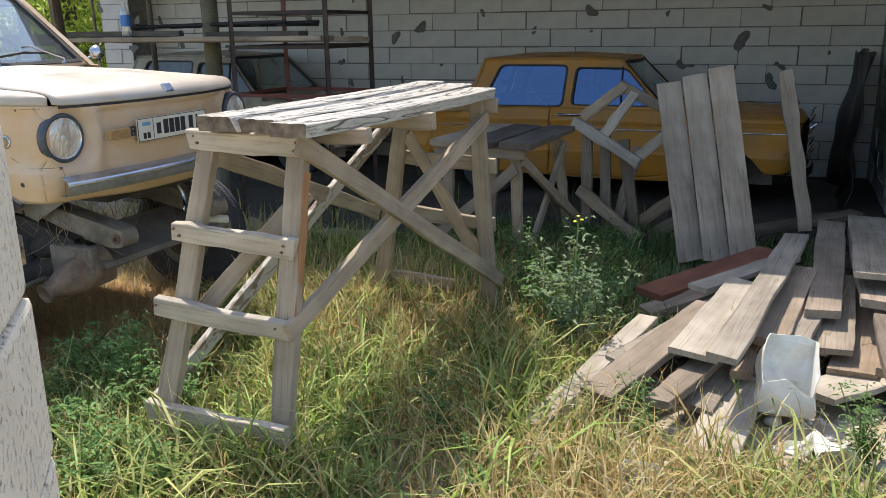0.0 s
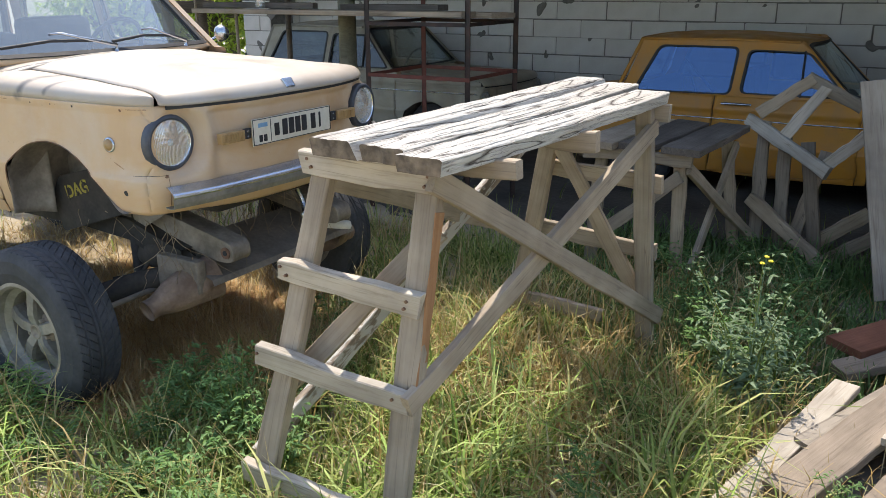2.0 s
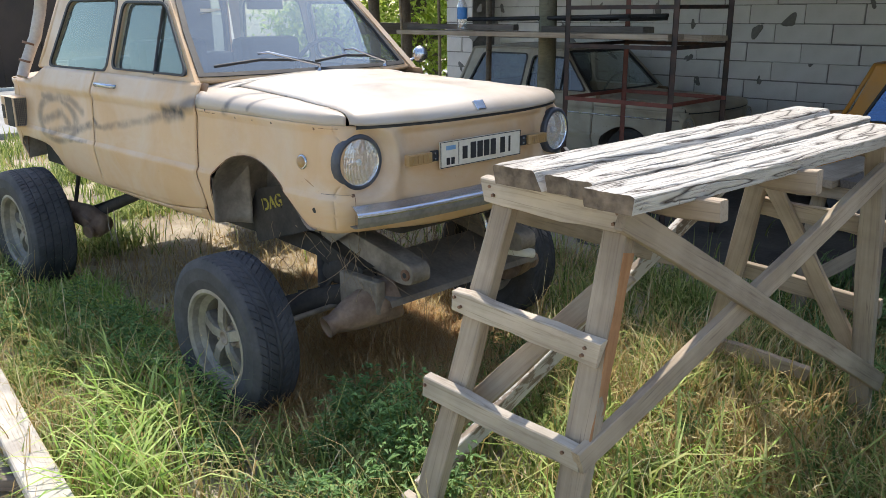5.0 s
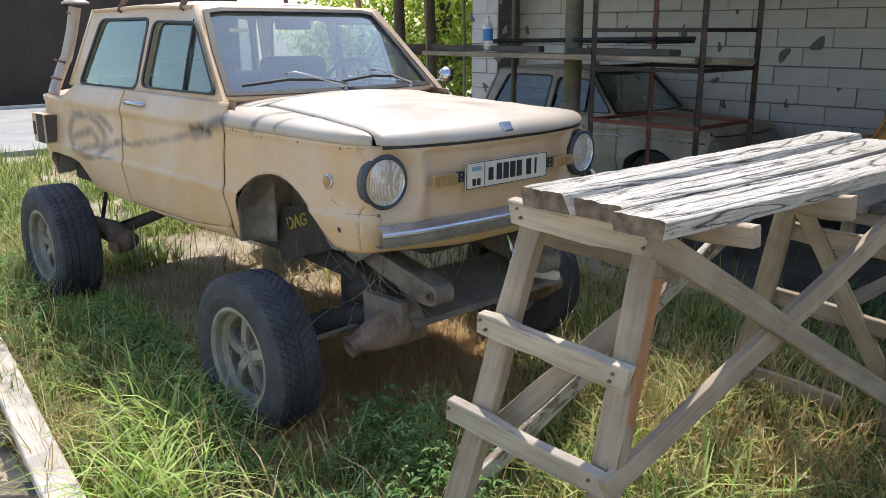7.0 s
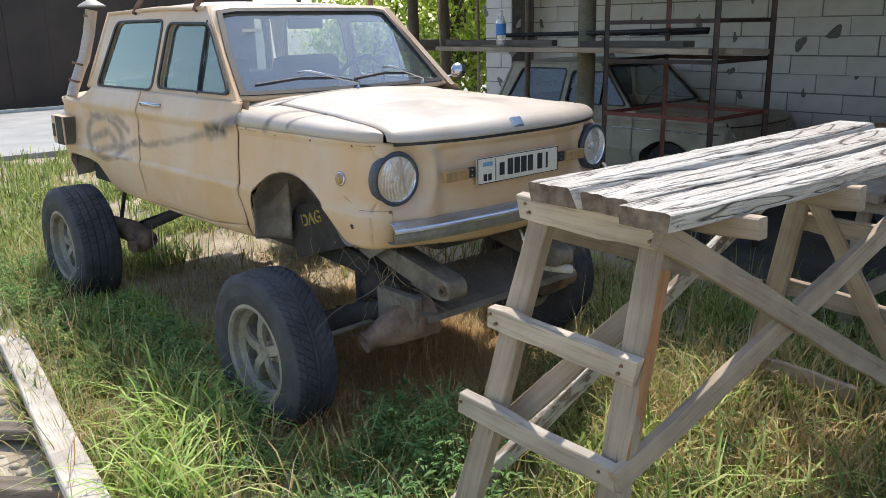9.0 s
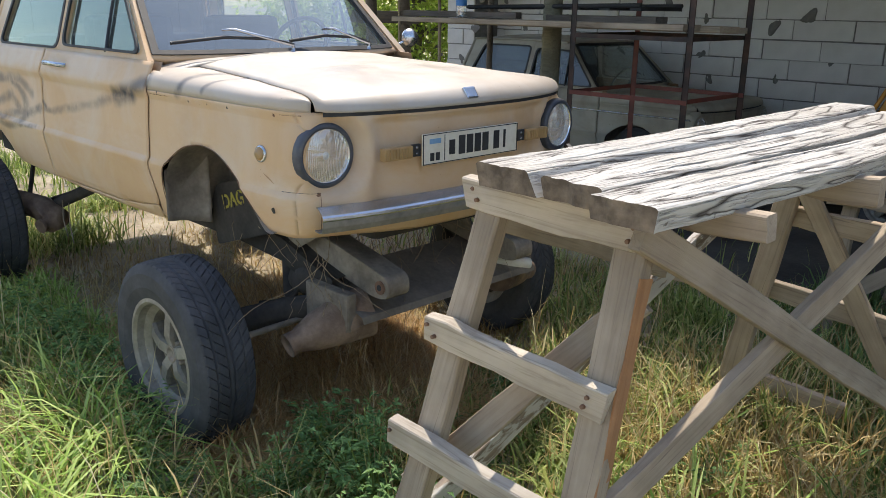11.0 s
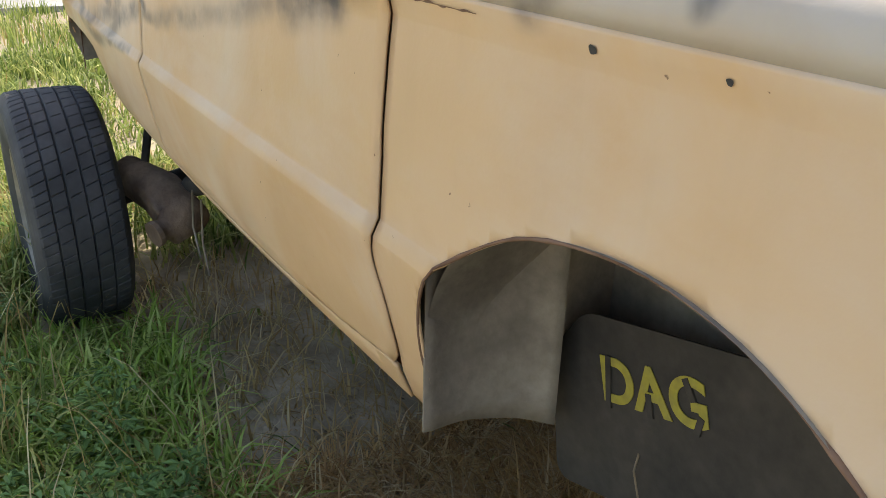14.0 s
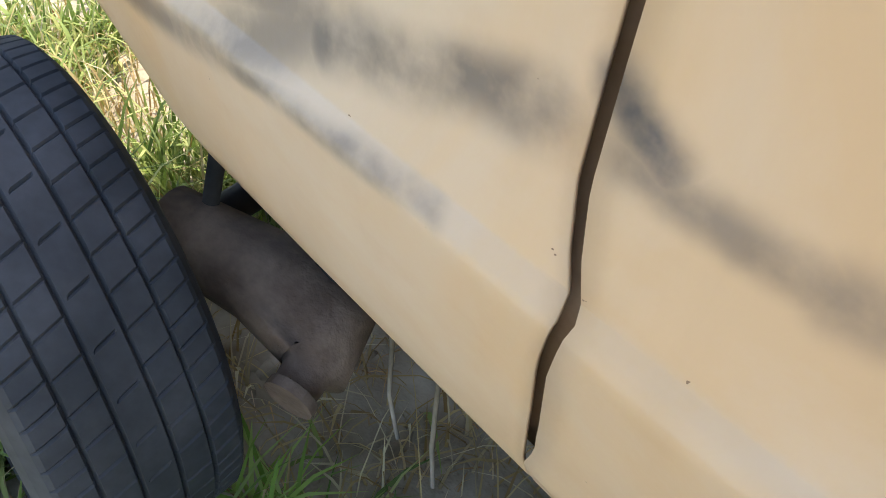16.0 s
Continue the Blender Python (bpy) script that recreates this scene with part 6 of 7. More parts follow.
canister("torn dirty white plastic canister standing by the timber", pose(-0.02, 3.80, 0.06, -4, 5, 14), 0.20, 0.16, 0.30, 1.0, 2.3, 0.75)
canister("crumpled white plastic scrap hanging over the planks", pose(0.06, 3.46, 0.06, 70, 8, 24), 0.17, 0.06, 0.24, 1.5, 6.1, 0.8)
canister("crumpled white plastic scrap lying in dry grass", pose(-0.50, 2.90, 0.0, 14, 10, 30), 0.17, 0.14, 0.16, 1.4, 9.4, 0.6)
rnd = random.Random(5)
for k in range(16):
    x, y = (-0.75 + rnd.uniform(-0.25, 0.25), 3.15 + rnd.uniform(-0.2, 0.35)) if k < 11 else (0.15 + rnd.uniform(-0.2, 0.4), 3.6 + rnd.uniform(-0.2, 0.3))
    s = rnd.uniform(0.02, 0.06)
    bm = lump(s, k * 1.7, (1.2, 1, 0.7), 0.6)
    tagged(part("rubble", bm, M["rubble"], None, m=pose(x, y, terrain(x, y) + s * 0.4, 0, 0, rnd.uniform(0, 360))), "lump of pale rubble lying in the grass", "rubble", "rubble by the timber heap")

# beam and offcuts on the sandy edge
bt = tagged(board(None, "beam", (-6.35, 2.255, 0.12), (-2.75, 1.745, 0.12), 0.13, 0.06, "wood_white", rough=0.003), "long bleached beam lying on sandy ground", "beam")
for k, (x, y) in enumerate(((-4.32, 1.87), (-3.75, 1.76), (-5.2, 2.0))):
    tagged(board(None, "offcut", (x - 0.30, y - 0.24, 0.05), (x + 0.16, y + 0.16, 0.06), 0.10, 0.05, "wood_dark"), "dark offcut under the bleached beam", "plank", "offcuts under the beam")
rows = []
for k in range(41):
    u = k / 40
    x = -7.2 + 5.2 * u
    e = 2.30 - 0.125 * (x + 7.2) + 0.10 * noise.noise(Vector((x * 2.1, 0, 5)))
    rows.append([(x, e - 2.8 * v, terrain(x, e - 2.8 * v) + 0.012 * min(1, 6 * v) - 0.004) for v in np.linspace(0, 1, 14)])
tagged(part("sand", grid_bm(rows), M["sand"], None, smooth=True), "pale trodden sand beside the grass", "sand", kind="structure")

# black sheet in the corner of the shed
rows = []
for k in range(26):
    y = 8.15 + 1.75 * k / 25
    rows.append([(0.46 + 0.10 * v + 0.10 * noise.noise(Vector((y * 2.2, v * 3, 1))), y, 1.40 * v + 0.02 - 0.10 * (0.5 + noise.noise(Vector((y * 1.7, 0, 9)))) * v) for v in np.linspace(0, 1, 14)])
tagged(part("plastic_sheet", grid_bm(rows), M["tarp"], None, smooth=True, solid=0.01), "black plastic sheet hung in the shed corner", "sheet")

# bottle, poles, stored things round the rack
bo = thing("plastic_bottle", "clear plastic bottle with a blue label on the boards", "bottle", pose(-5.85, 6.55, 1.60))
part("body", lathe_bm([(0.0, 0.0), (0.042, 0.0), (0.045, 0.01), (0.045, 0.20), (0.03, 0.24), (0.015, 0.27), (0.015, 0.29)], 20, None, 'z'), M["lens"], bo, smooth=True)
part("label", lathe_bm([(0.0465, 0.09), (0.0465, 0.19)], 20, None, 'z'), M["blue_label"], bo, smooth=True)
part("cap", lathe_bm([(0.0, 0.305), (0.017, 0.305), (0.017, 0.28)], 14, None, 'z'), M["white"], bo, smooth=True)


def post(label, p0, p1, r, mat="wood_dark"):
    t = tagged(part("timber_post", tube_bm([p0, tuple((Vector(p0) + Vector(p1)) / 2 + Vector((0.01, 0.01, 0))), p1], [r, r * 0.95, r * 0.88], 10), M[mat], None, smooth=True), label, "post")
    return t


post("dark timber post leaning behind the rack", (-8.75, 8.0, 0), (-8.35, 7.62, 3.0), 0.07)
post("dark timber post leaning behind the rack", (-8.62, 8.45, 0), (-8.42, 8.15, 3.0), 0.075)
tagged(board(None, "rail", (-9.0, 7.9, 1.55), (-8.3, 8.35, 1.55), 0.14, 0.05, "wood_dark", up=(0, 1, 0)), "dark rail nailed across two posts", "rail")
post("thin bare pole standing by the shed", (-8.5, 8.90, 0), (-8.5, 8.86, 2.8), 0.022, "wood")
post("thin bare pole standing by the shed", (-8.0, 7.78, 0), (-8.05, 7.78, 2.8), 0.016, "wood")
post("pale round timber prop under the shed roof", (-5.32, 7.08, 0), (-5.26, 7.02, 2.76), 0.085, "wood_green")
for k, (x, y) in enumerate(((-6.35, 7.45), (-5.55, 7.35))):
    post("dark squared prop under the shed roof", (x, y, 0), (x, y, 2.76), 0.03)
st = thing("roof_rack_frame", "black tubular car roof rack stored on the boards", "roof rack", pose(-5.3, 7.3, 1.60))
for y in (-0.3, 0.3):
    part("rail", tube_bm([(-0.9, y, 0.08), (0.9, y, 0.11)], 0.018, 8), M["black"], st, smooth=True)
for x in np.linspace(-0.85, 0.85, 7):
    part("slat", box_bm((x - 0.05, -0.3, 0.07), (x + 0.05, 0.3, 0.10)), M["black"], st)
for k, (x0, x1, y, w, z) in enumerate(((-6.5, -5.6, 6.85, 0.16, 1.615), (-5.2, -4.2, 6.95, 0.14, 1.605), (-6.6, -5.3, 6.62, 0.08, 1.62))):
    tagged(board(None, "shelf_board", (x0, y, z), (x1, y + 0.02, z), w, 0.05, "wood_dark"), "short dark board stacked on the shelf boards", "plank", "boards on the rack")
pier = tagged(part("wall_pier", box_bm((-9.02, 9.57, 0), (-8.52, 10.3, 2.75)), M["joint"], None), "pier of pale blocks at the wall's end", "wall", kind="structure")
tagged(part("stone_slab", lump(0.34, 4, (1.4, 0.9, 0.34), 0.3), M["white"], None, smooth=True, m=pose(-9.55, 2.55, 0.10)), "pale broken concrete slab in the grass", "slab")


# ---- plants ----
def leaves_mesh(pos, direc, length, width, fold=0.25, droop=0.4):
    """Many small pointed leaves as one set of vertices and faces; arrays of n places, n directions, n sizes."""
    n = len(pos)
    up = np.tile([0, 0, 1.0], (n, 1))
    d = direc / np.linalg.norm(direc, axis=1)[:, None]
    s = np.cross(d, up)
    s /= np.linalg.norm(s, axis=1)[:, None] + 1e-9
    w = np.cross(s, d)
    L, W = length[:, None], width[:, None]
    mid = pos + d * L * 0.45 + w * L * 0.05
    tip = pos + d * L - up * L * droop * 0.5
    v = np.stack([pos, mid - s * W * 0.5 + w * W * fold, tip, mid + s * W * 0.5 + w * W * fold], axis=1).reshape(-1, 3)
    b = np.arange(n)[:, None] * 4
    f = np.concatenate([b + [0, 1, 2], b + [0, 2, 3]], axis=1).reshape(-1, 3)
    return v, f


def mesh_from(v, f, mat, name):
    me = bpy.data.meshes.new(name)
    me.vertices.add(len(v))
    me.vertices.foreach_set("co", np.asarray(v, np.float32).ravel())
    k = f.shape[1]
    me.loops.add(f.size)
    me.loops.foreach_set("vertex_index", f.astype(np.int32).ravel())
    me.polygons.add(len(f))
    me.polygons.foreach_set("loop_start", np.arange(0, f.size, k, dtype=np.int32))
    me.update(calc_edges=True)
    me.materials.append(mat)
    return me


def leaf_mat(name, *cols, share=0.38):
    m = Mat(name, 0.6, 0, 0.3)
    stops = [(k / (len(cols) - 1), c) for k, c in enumerate(cols)]
    c = m.ramp(m.rand(True), *stops)
    m.color(c)
    tr = m.t.nodes.new("ShaderNodeBsdfTranslucent")
    m.link(c, tr.inputs[0])
    mx = m.t.nodes.new("ShaderNodeMixShader")
    mx.inputs[0].default_value = share
    m.link(m.b.outputs[0], mx.inputs[1])
    m.link(tr.outputs[0], mx.inputs[2])
    m.link(mx.outputs[0], m.t.nodes["Material Output"].inputs[0])
    return m.m


M["grass"] = leaf_mat("green_grass", (0.06, 0.12, 0.025), (0.25, 0.335, 0.075), (0.55, 0.56, 0.22), (0.11, 0.17, 0.04), (0.34, 0.41, 0.12))
M["straw"] = leaf_mat("dry_grass", (0.40, 0.27, 0.10), (0.64, 0.51, 0.25), (0.30, 0.19, 0.07), (0.74, 0.66, 0.42))
M["straw_brown"] = leaf_mat("brown_dry_grass", (0.50, 0.29, 0.12), (0.68, 0.47, 0.22), (0.34, 0.19, 0.08), (0.76, 0.62, 0.38))
M["grass_fresh"] = leaf_mat("fresh_grass", (0.20, 0.36, 0.06), (0.36, 0.52, 0.11), (0.55, 0.66, 0.24), (0.14, 0.26, 0.05))
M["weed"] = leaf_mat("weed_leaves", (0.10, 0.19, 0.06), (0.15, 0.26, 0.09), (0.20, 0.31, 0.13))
M["weed_leafy"] = leaf_mat("broad_weed_leaves", (0.11, 0.23, 0.07), (0.27, 0.44, 0.16), (0.09, 0.18, 0.06))
M["weed_pale"] = leaf_mat("pale_weed_leaves", (0.20, 0.29, 0.17), (0.27, 0.36, 0.22), (0.16, 0.25, 0.12))
M["tree_leaf"] = leaf_mat("tree_leaves", (0.24, 0.36, 0.06), (0.46, 0.56, 0.11), (0.62, 0.68, 0.20), (0.34, 0.46, 0.08), share=0.6)
rng = np.random.default_rng(4)


def field_noise(x, y, s, o):
    return np.array([noise.noise(Vector((a * s, b * s, o))) for a, b in zip(x, y)])


def blades(n_try, region, height, keep, mat, name, label, width=0.006, lean=0.5):
    """One tangle of grass: curved tapering blades over a stretch of ground."""
    x0, x1, y0, y1 = region
    x, y = rng.uniform(x0, x1, n_try), rng.uniform(y0, y1, n_try)
    k = rng.uniform(0, 1, n_try) < keep(x, y)
    x, y = x[k], y[k]
    n = len(x)
    z = np.array([terrain(a, b) for a, b in zip(x, y)]) - 0.01
    h = height(x, y) * rng.uniform(0.45, 1.25, n)
    a = rng.uniform(0, 2 * np.pi, n)
    ln = rng.uniform(0.15, 1.0, n) * lean
    d = np.stack([np.cos(a), np.sin(a), np.zeros(n)], 1)
    s = np.stack([-np.sin(a + rng.normal(0, 0.4, n)), np.cos(a), np.zeros(n)], 1)
    w = (width * rng.uniform(0.6, 1.4, n))[:, None]
    p = np.stack([x, y, z], 1)
    rows = []
    for t, wf in ((0, 1.0), (0.38, 0.95), (0.72, 0.65)):
        c = p + d * (h * ln * t ** 1.8)[:, None] + np.stack([0 * h, 0 * h, h * (t - 0.28 * ln * t ** 2.4)], 1)
        rows += [c - s * w * wf * 0.5, c + s * w * wf * 0.5]
    tip = p + d * (h * ln)[:, None] + np.stack([0 * h, 0 * h, h * (1 - 0.42 * ln)], 1)
    v = np.stack(rows + [tip], 1).reshape(-1, 3)
    b = np.arange(n)[:, None] * 7
    f = np.concatenate([b + [0, 1, 3], b + [0, 3, 2], b + [2, 3, 5], b + [2, 5, 4], b + [4, 5, 6]], 1).reshape(-1, 3)
    ob = new(name, mesh_from(v, f, M[mat], name))
    return tagged(ob, label, "grass", kind="stuff")


def boxed(x, y, x0, x1, y0, y1, soft=0.25):
    """1 inside a rectangle, fading to 0 over soft metres outside it."""
    dx = np.maximum(np.maximum(x0 - x, x - x1), 0)
    dy = np.maximum(np.maximum(y0 - y, y - y1), 0)
    return np.clip(1 - np.hypot(dx, dy) / soft, 0, 1)


def bare(x, y):
    """Where little grows: under the car, under the timber, in the shed, on the sand."""
    b = 0.985 * boxed(x, y, -6.2, -3.5, 3.1, 4.5, 0.45)
    b = np.maximum(b, 0.95 * boxed(x, y, -7.2, -4.3, 3.75, 5.1, 0.4))
    b = np.maximum(b, 0.97 * boxed(x, y, -0.85, 0.8, 3.35, 6.4, 0.3))
    b = np.maximum(b, 0.93 * boxed(x, y, -8, 0.8, 7.2, 10, 1.2))
    b = np.maximum(b, 0.8 * boxed(x, y, -2.6, 0.8, 6.2, 10, 0.8))
    b = np.maximum(b, np.where(y < 2.30 - 0.125 * (x + 7.2) - 0.05, np.where((x < -2.4) & (x > -6.9), 0.985, 0.0), 0))
    b = np.maximum(b, 0.9 * boxed(x, y, -5.95, -5.2, 2.75, 3.3, 0.25))
    b = np.maximum(b, 0.55 * boxed(x, y, -3.7, -2.9, 2.35, 2.7, 0.3))
    b = np.maximum(b, np.where(x < -13.3, 1.0, 0.0))
    return b


def green_keep(x, y):
    k = (1 - bare(x, y)) * np.clip(0.62 + 0.9 * field_noise(x, y, 0.9, 2), 0.08, 1) * np.clip(0.55 + 1.7 * field_noise(x, y, 3.1, 5), 0.06, 1)
    return k * np.where(y > 5.6, 0.5, 1.0)


def dry_keep(x, y):
    k = np.clip(0.32 + 1.3 * field_noise(x, y, 0.8, 11), 0.04, 1) * (1 - 0.9 * bare(x, y)) * np.where(x < -2.5, 0.55, 1.0)
    k = np.maximum(k, 0.75 * boxed(x, y, -2.1, -0.85, 2.4, 4.0, 0.4) * np.clip(0.6 + field_noise(x, y, 1.6, 6), 0, 1))
    return np.maximum(k, 0.30 * boxed(x, y, -6.0, -3.3, 2.9, 4.6, 0.3)) * np.where(x < -13.3, 0, 1)


def tall(x, y):
    h = 0.26 + 0.10 * field_noise(x, y, 0.7, 8)
    h = np.where(boxed(x, y, -6.2, -3.3, 2.7, 4.6, 0.1) > 0, h * 0.6, h)
    return np.where(x < -7, h * 0.75, h) * np.where(y < 2.35, 0.75, 1)


blades(84000, (-4.2, 1.2, 1.9, 5.8), tall, green_keep, "grass", "grass", "tangled green grass in the yard", 0.0095, 1.25)
blades(64000, (-7.6, -3.6, 1.2, 5.2), tall, green_keep, "grass", "grass", "tangled green grass round the raised car", 0.009, 1.2)
blades(70000, (-13.3, -6.4, -2.0, 8.0), tall, green_keep, "grass", "grass", "short green verge grass", 0.012)
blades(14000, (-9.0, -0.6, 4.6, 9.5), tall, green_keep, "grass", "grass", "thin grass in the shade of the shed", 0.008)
blades(50000, (-4.2, 1.2, 1.9, 5.8), lambda x, y: tall(x, y) * 1.1, dry_keep, "straw", "dry_grass", "bleached dry grass stalks", 0.007, 1.0)
blades(30000, (-7.6, -3.4, 1.6, 5.4), lambda x, y: tall(x, y) * 0.9, dry_keep, "straw", "dry_grass", "dry straw lying round the wheels", 0.006, 1.2)
blades(14000, (-13.3, -6.4, -2.0, 11.0), tall, dry_keep, "straw", "dry_grass", "dry verge grass", 0.009, 0.8)
blades(30000, (-14.0, 4.0, -6.0, 2.2), lambda x, y: 0.14 + 0 * x, lambda x, y: np.where((y < 2.30 - 0.125 * (x + 7.2) - 0.05) & (x < -2.2) & (x > -6.9), 0.02, 0.6) * np.where(x < -13.2, 0, 1) * np.clip(0.4 + 1.5 * field_noise(x, y, 0.6, 41), 0.03, 1), "grass", "grass", "patchy short grass on the open yard", 0.012, 1.1)
blades(30000, (-14.0, 4.0, -6.0, 2.2), lambda x, y: 0.13 + 0 * x, lambda x, y: np.where((y < 2.30 - 0.125 * (x + 7.2) - 0.05) & (x < -2.2) & (x > -6.9), 0.04, 0.6) * np.where(x < -13.2, 0, 1) * np.clip(0.4 + 1.5 * field_noise(x, y, 0.7, 51), 0.03, 1), "straw", "dry_grass", "patchy dry grass on the open yard", 0.010, 1.3)
blades(60000, (-10.5, -5.9, -0.5, 5.5), lambda x, y: 0.20 + 0 * x, green_keep, "grass", "grass", "dense green grass behind the car", 0.012, 1.2)
blades(2600, (-4.0, 1.0, 1.9, 5.4), lambda x, y: 0.50 + 0 * x, lambda x, y: 0.6 * (1 - bare(x, y)), "straw", "dry_grass", "tall thin dry grass stalks", 0.0035, 0.9)
blades(2600, (-7.4, -3.4, 1.6, 3.2), lambda x, y: 0.42 + 0 * x, lambda x, y: 0.6 * (1 - bare(x, y)), "straw", "dry_grass", "tall thin dry grass stalks", 0.0035, 0.9)
blades(9000, (-2.4, 1.0, 1.9, 4.6), lambda x, y: 0.40 + 0 * x, lambda x, y: 0.75 * (1 - bare(x, y)) * np.clip(0.2 + 1.6 * field_noise(x, y, 1.3, 21), 0, 1), "grass", "grass", "long arching green grass tufts", 0.011, 1.5)
blades(1700, (-4.35, -3.15, 1.95, 2.55), lambda x, y: 0.36 + 0 * x, lambda x, y: np.clip(0.25 + 2.2 * field_noise(x, y, 1.8, 83), 0, 1), "grass_fresh", "grass", "bright arching tuft of fresh grass by the beam", 0.011, 1.7)
blades(900, (-2.3, -0.9, 2.5, 4.0), lambda x, y: 0.38 + 0 * x, lambda x, y: np.clip(0.1 + 2.2 * field_noise(x, y, 1.9, 87), 0, 1), "grass_fresh", "grass", "bright arching grass in the sun by the trestle", 0.011, 1.7)
blades(60000, (-4.9, -2.9, 2.75, 4.2), lambda x, y: 0.15 + 0 * x, lambda x, y: 0.7 * np.clip(0.65 + 1.2 * field_noise(x, y, 1.7, 31), 0, 1), "straw_brown", "dry_grass", "brown dead grass matted under the car", 0.0055, 1.9)
blades(26000, (-4.5, -2.9, 2.75, 3.9), lambda x, y: 0.26 + 0 * x, lambda x, y: 0.75 * np.clip(0.55 + 1.6 * field_noise(x, y, 2.1, 71), 0, 1), "straw_brown", "dry_grass", "reddish brown dead stalks under the nose of the car", 0.0042, 1.5)
blades(9000, (-3.9, -2.7, 2.7, 3.7), lambda x, y: 0.17 + 0 * x, lambda x, y: 0.7 + 0 * x, "straw", "dry_grass", "brown matted straw round the front axle", 0.004, 1.9)
# darker weed leaves used as grass, to put shade into the colour
blades(14000, (-2.6, 0.2, 4.3, 6.6), lambda x, y: 0.24 + 0 * x, lambda x, y: 0.55 + 0 * x, "weed", "grass", "grass in the shade, part of that shade in its dark leaf colour", 0.009, 0.9)
blades(5000, (-6.3, -3.6, 2.6, 4.4), lambda x, y: 0.07 + 0 * x, lambda x, y: 0.6 * np.clip(0.5 + 1.5 * field_noise(x, y, 2.3, 61), 0.05, 1), "straw_brown", "dry_grass", "short broken straw on the bare soil", 0.0035, 2.2)
blades(6500, (-5.8, -4.4, 2.35, 2.98), lambda x, y: 0.17 + 0 * x, lambda x, y: 0.75 * np.clip(0.5 + 1.8 * field_noise(x, y, 1.6, 93), 0, 1), "grass_fresh", "grass", "green grass between the wheels of the car", 0.009, 1.4)
blades(9000, (-6.4, -3.0, 2.9, 6.0), lambda x, y: 0.16 + 0 * x, lambda x, y: 0.5 + 0 * x, "straw", "dry_grass", "matted straw under the car", 0.004, 1.6)


def clods(n, region, size, mat, name, label, seed):
    """Loose lumps of soil scattered over a stretch of ground, joined."""
    g = np.random.default_rng(seed)
    base = bmesh.new()
    bmesh.ops.create_icosphere(base, subdivisions=1, radius=1)
    bv = np.array([tuple(v.co) for v in base.verts])
    base.verts.index_update()
    bf = np.array([[v.index for v in f.verts] for f in base.faces])
    base.free()
    x0, x1, y0, y1 = region
    V, F = [], []
    for k in range(n):
        x, y = g.uniform(x0, x1), g.uniform(y0, y1)
        r = size * g.uniform(0.3, 1.0) ** 2 * 1.6
        V.append(bv * g.uniform(0.6, 1.4, bv.shape) * [r, r, r * 0.6] + [x, y, terrain(x, y)])
        F.append(bf + k * len(bv))
    return tagged(new(name, mesh_from(np.concatenate(V), np.concatenate(F), M[mat], name)), label, "soil", kind="stuff")


clods(1500, (-6.3, -3.6, 2.7, 4.4), 0.020, "dust", "soil_clods", "loose dry clods of soil under the car", 3)
clods(900, (-6.9, -2.4, 0.6, 2.3), 0.020, "sand", "sand_clods", "loose lumps and grit on the sand", 4)
clods(700, (-1.2, 0.7, 2.9, 4.2), 0.018, "rubble", "rubble_crumbs", "pale rubble crumbs in the grass", 5)


def weed(x, y, h, spread, n_stem, leaf, mat, label, seed, fine=1.0):
    """A leafy weed: several stems with leaves all the way up."""
    r = np.random.default_rng(seed)
    t = thing("weed", label, "weed", pose(x, y, terrain(x, y)))
    stems = bmesh.new()
    P, D, Ls, Ws = [], [], [], []
    for k in range(n_stem):
        a = r.uniform(0, 2 * np.pi)
        top = Vector((math.cos(a) * spread * r.uniform(0.2, 1), math.sin(a) * spread * r.uniform(0.2, 1), h * r.uniform(0.55, 1.05)))
        mid = Vector((top.x * 0.35, top.y * 0.35, top.z * 0.55))
        b0 = Vector((r.normal(0, 0.02), r.normal(0, 0.02), -0.02))
        tube_bm([b0, mid, top], [0.004, 0.003, 0.0015], 5, stems)
        nl = int(34 * h / 0.5 * fine)
        for q in range(nl):
            u = r.uniform(0.12, 1)
            c = b0 * (1 - u) ** 2 + mid * 2 * u * (1 - u) + top * u * u
            aa = r.uniform(0, 2 * np.pi)
            dd = Vector((math.cos(aa), math.sin(aa), r.uniform(-0.1, 0.8))).normalized()
            ll = leaf * r.uniform(0.6, 1.3) * (1.25 - 0.6 * u)
            for m_ in range(int(4 * fine)):
                off = dd * ll * r.uniform(0, 1.3)
                side = Vector((-dd.y, dd.x, r.uniform(-0.2, 0.5))) * r.choice([-1, 1]) * 0.9 + dd * r.uniform(0.2, 1)
                P.append(c + off)
                D.append(side)
                Ls.append(ll * r.uniform(0.5, 1))
                Ws.append(ll * r.uniform(0.16, 0.34))
    tagged(part("stem", stems, M["grass"], t), kind="stuff")
    v, f = leaves_mesh(np.array(P), np.array(D), np.array(Ls), np.array(Ws))
    lf = tagged(new("foliage", mesh_from(v, f, M[mat], "foliage")), kind="stuff")
    lf.parent = t
    return t


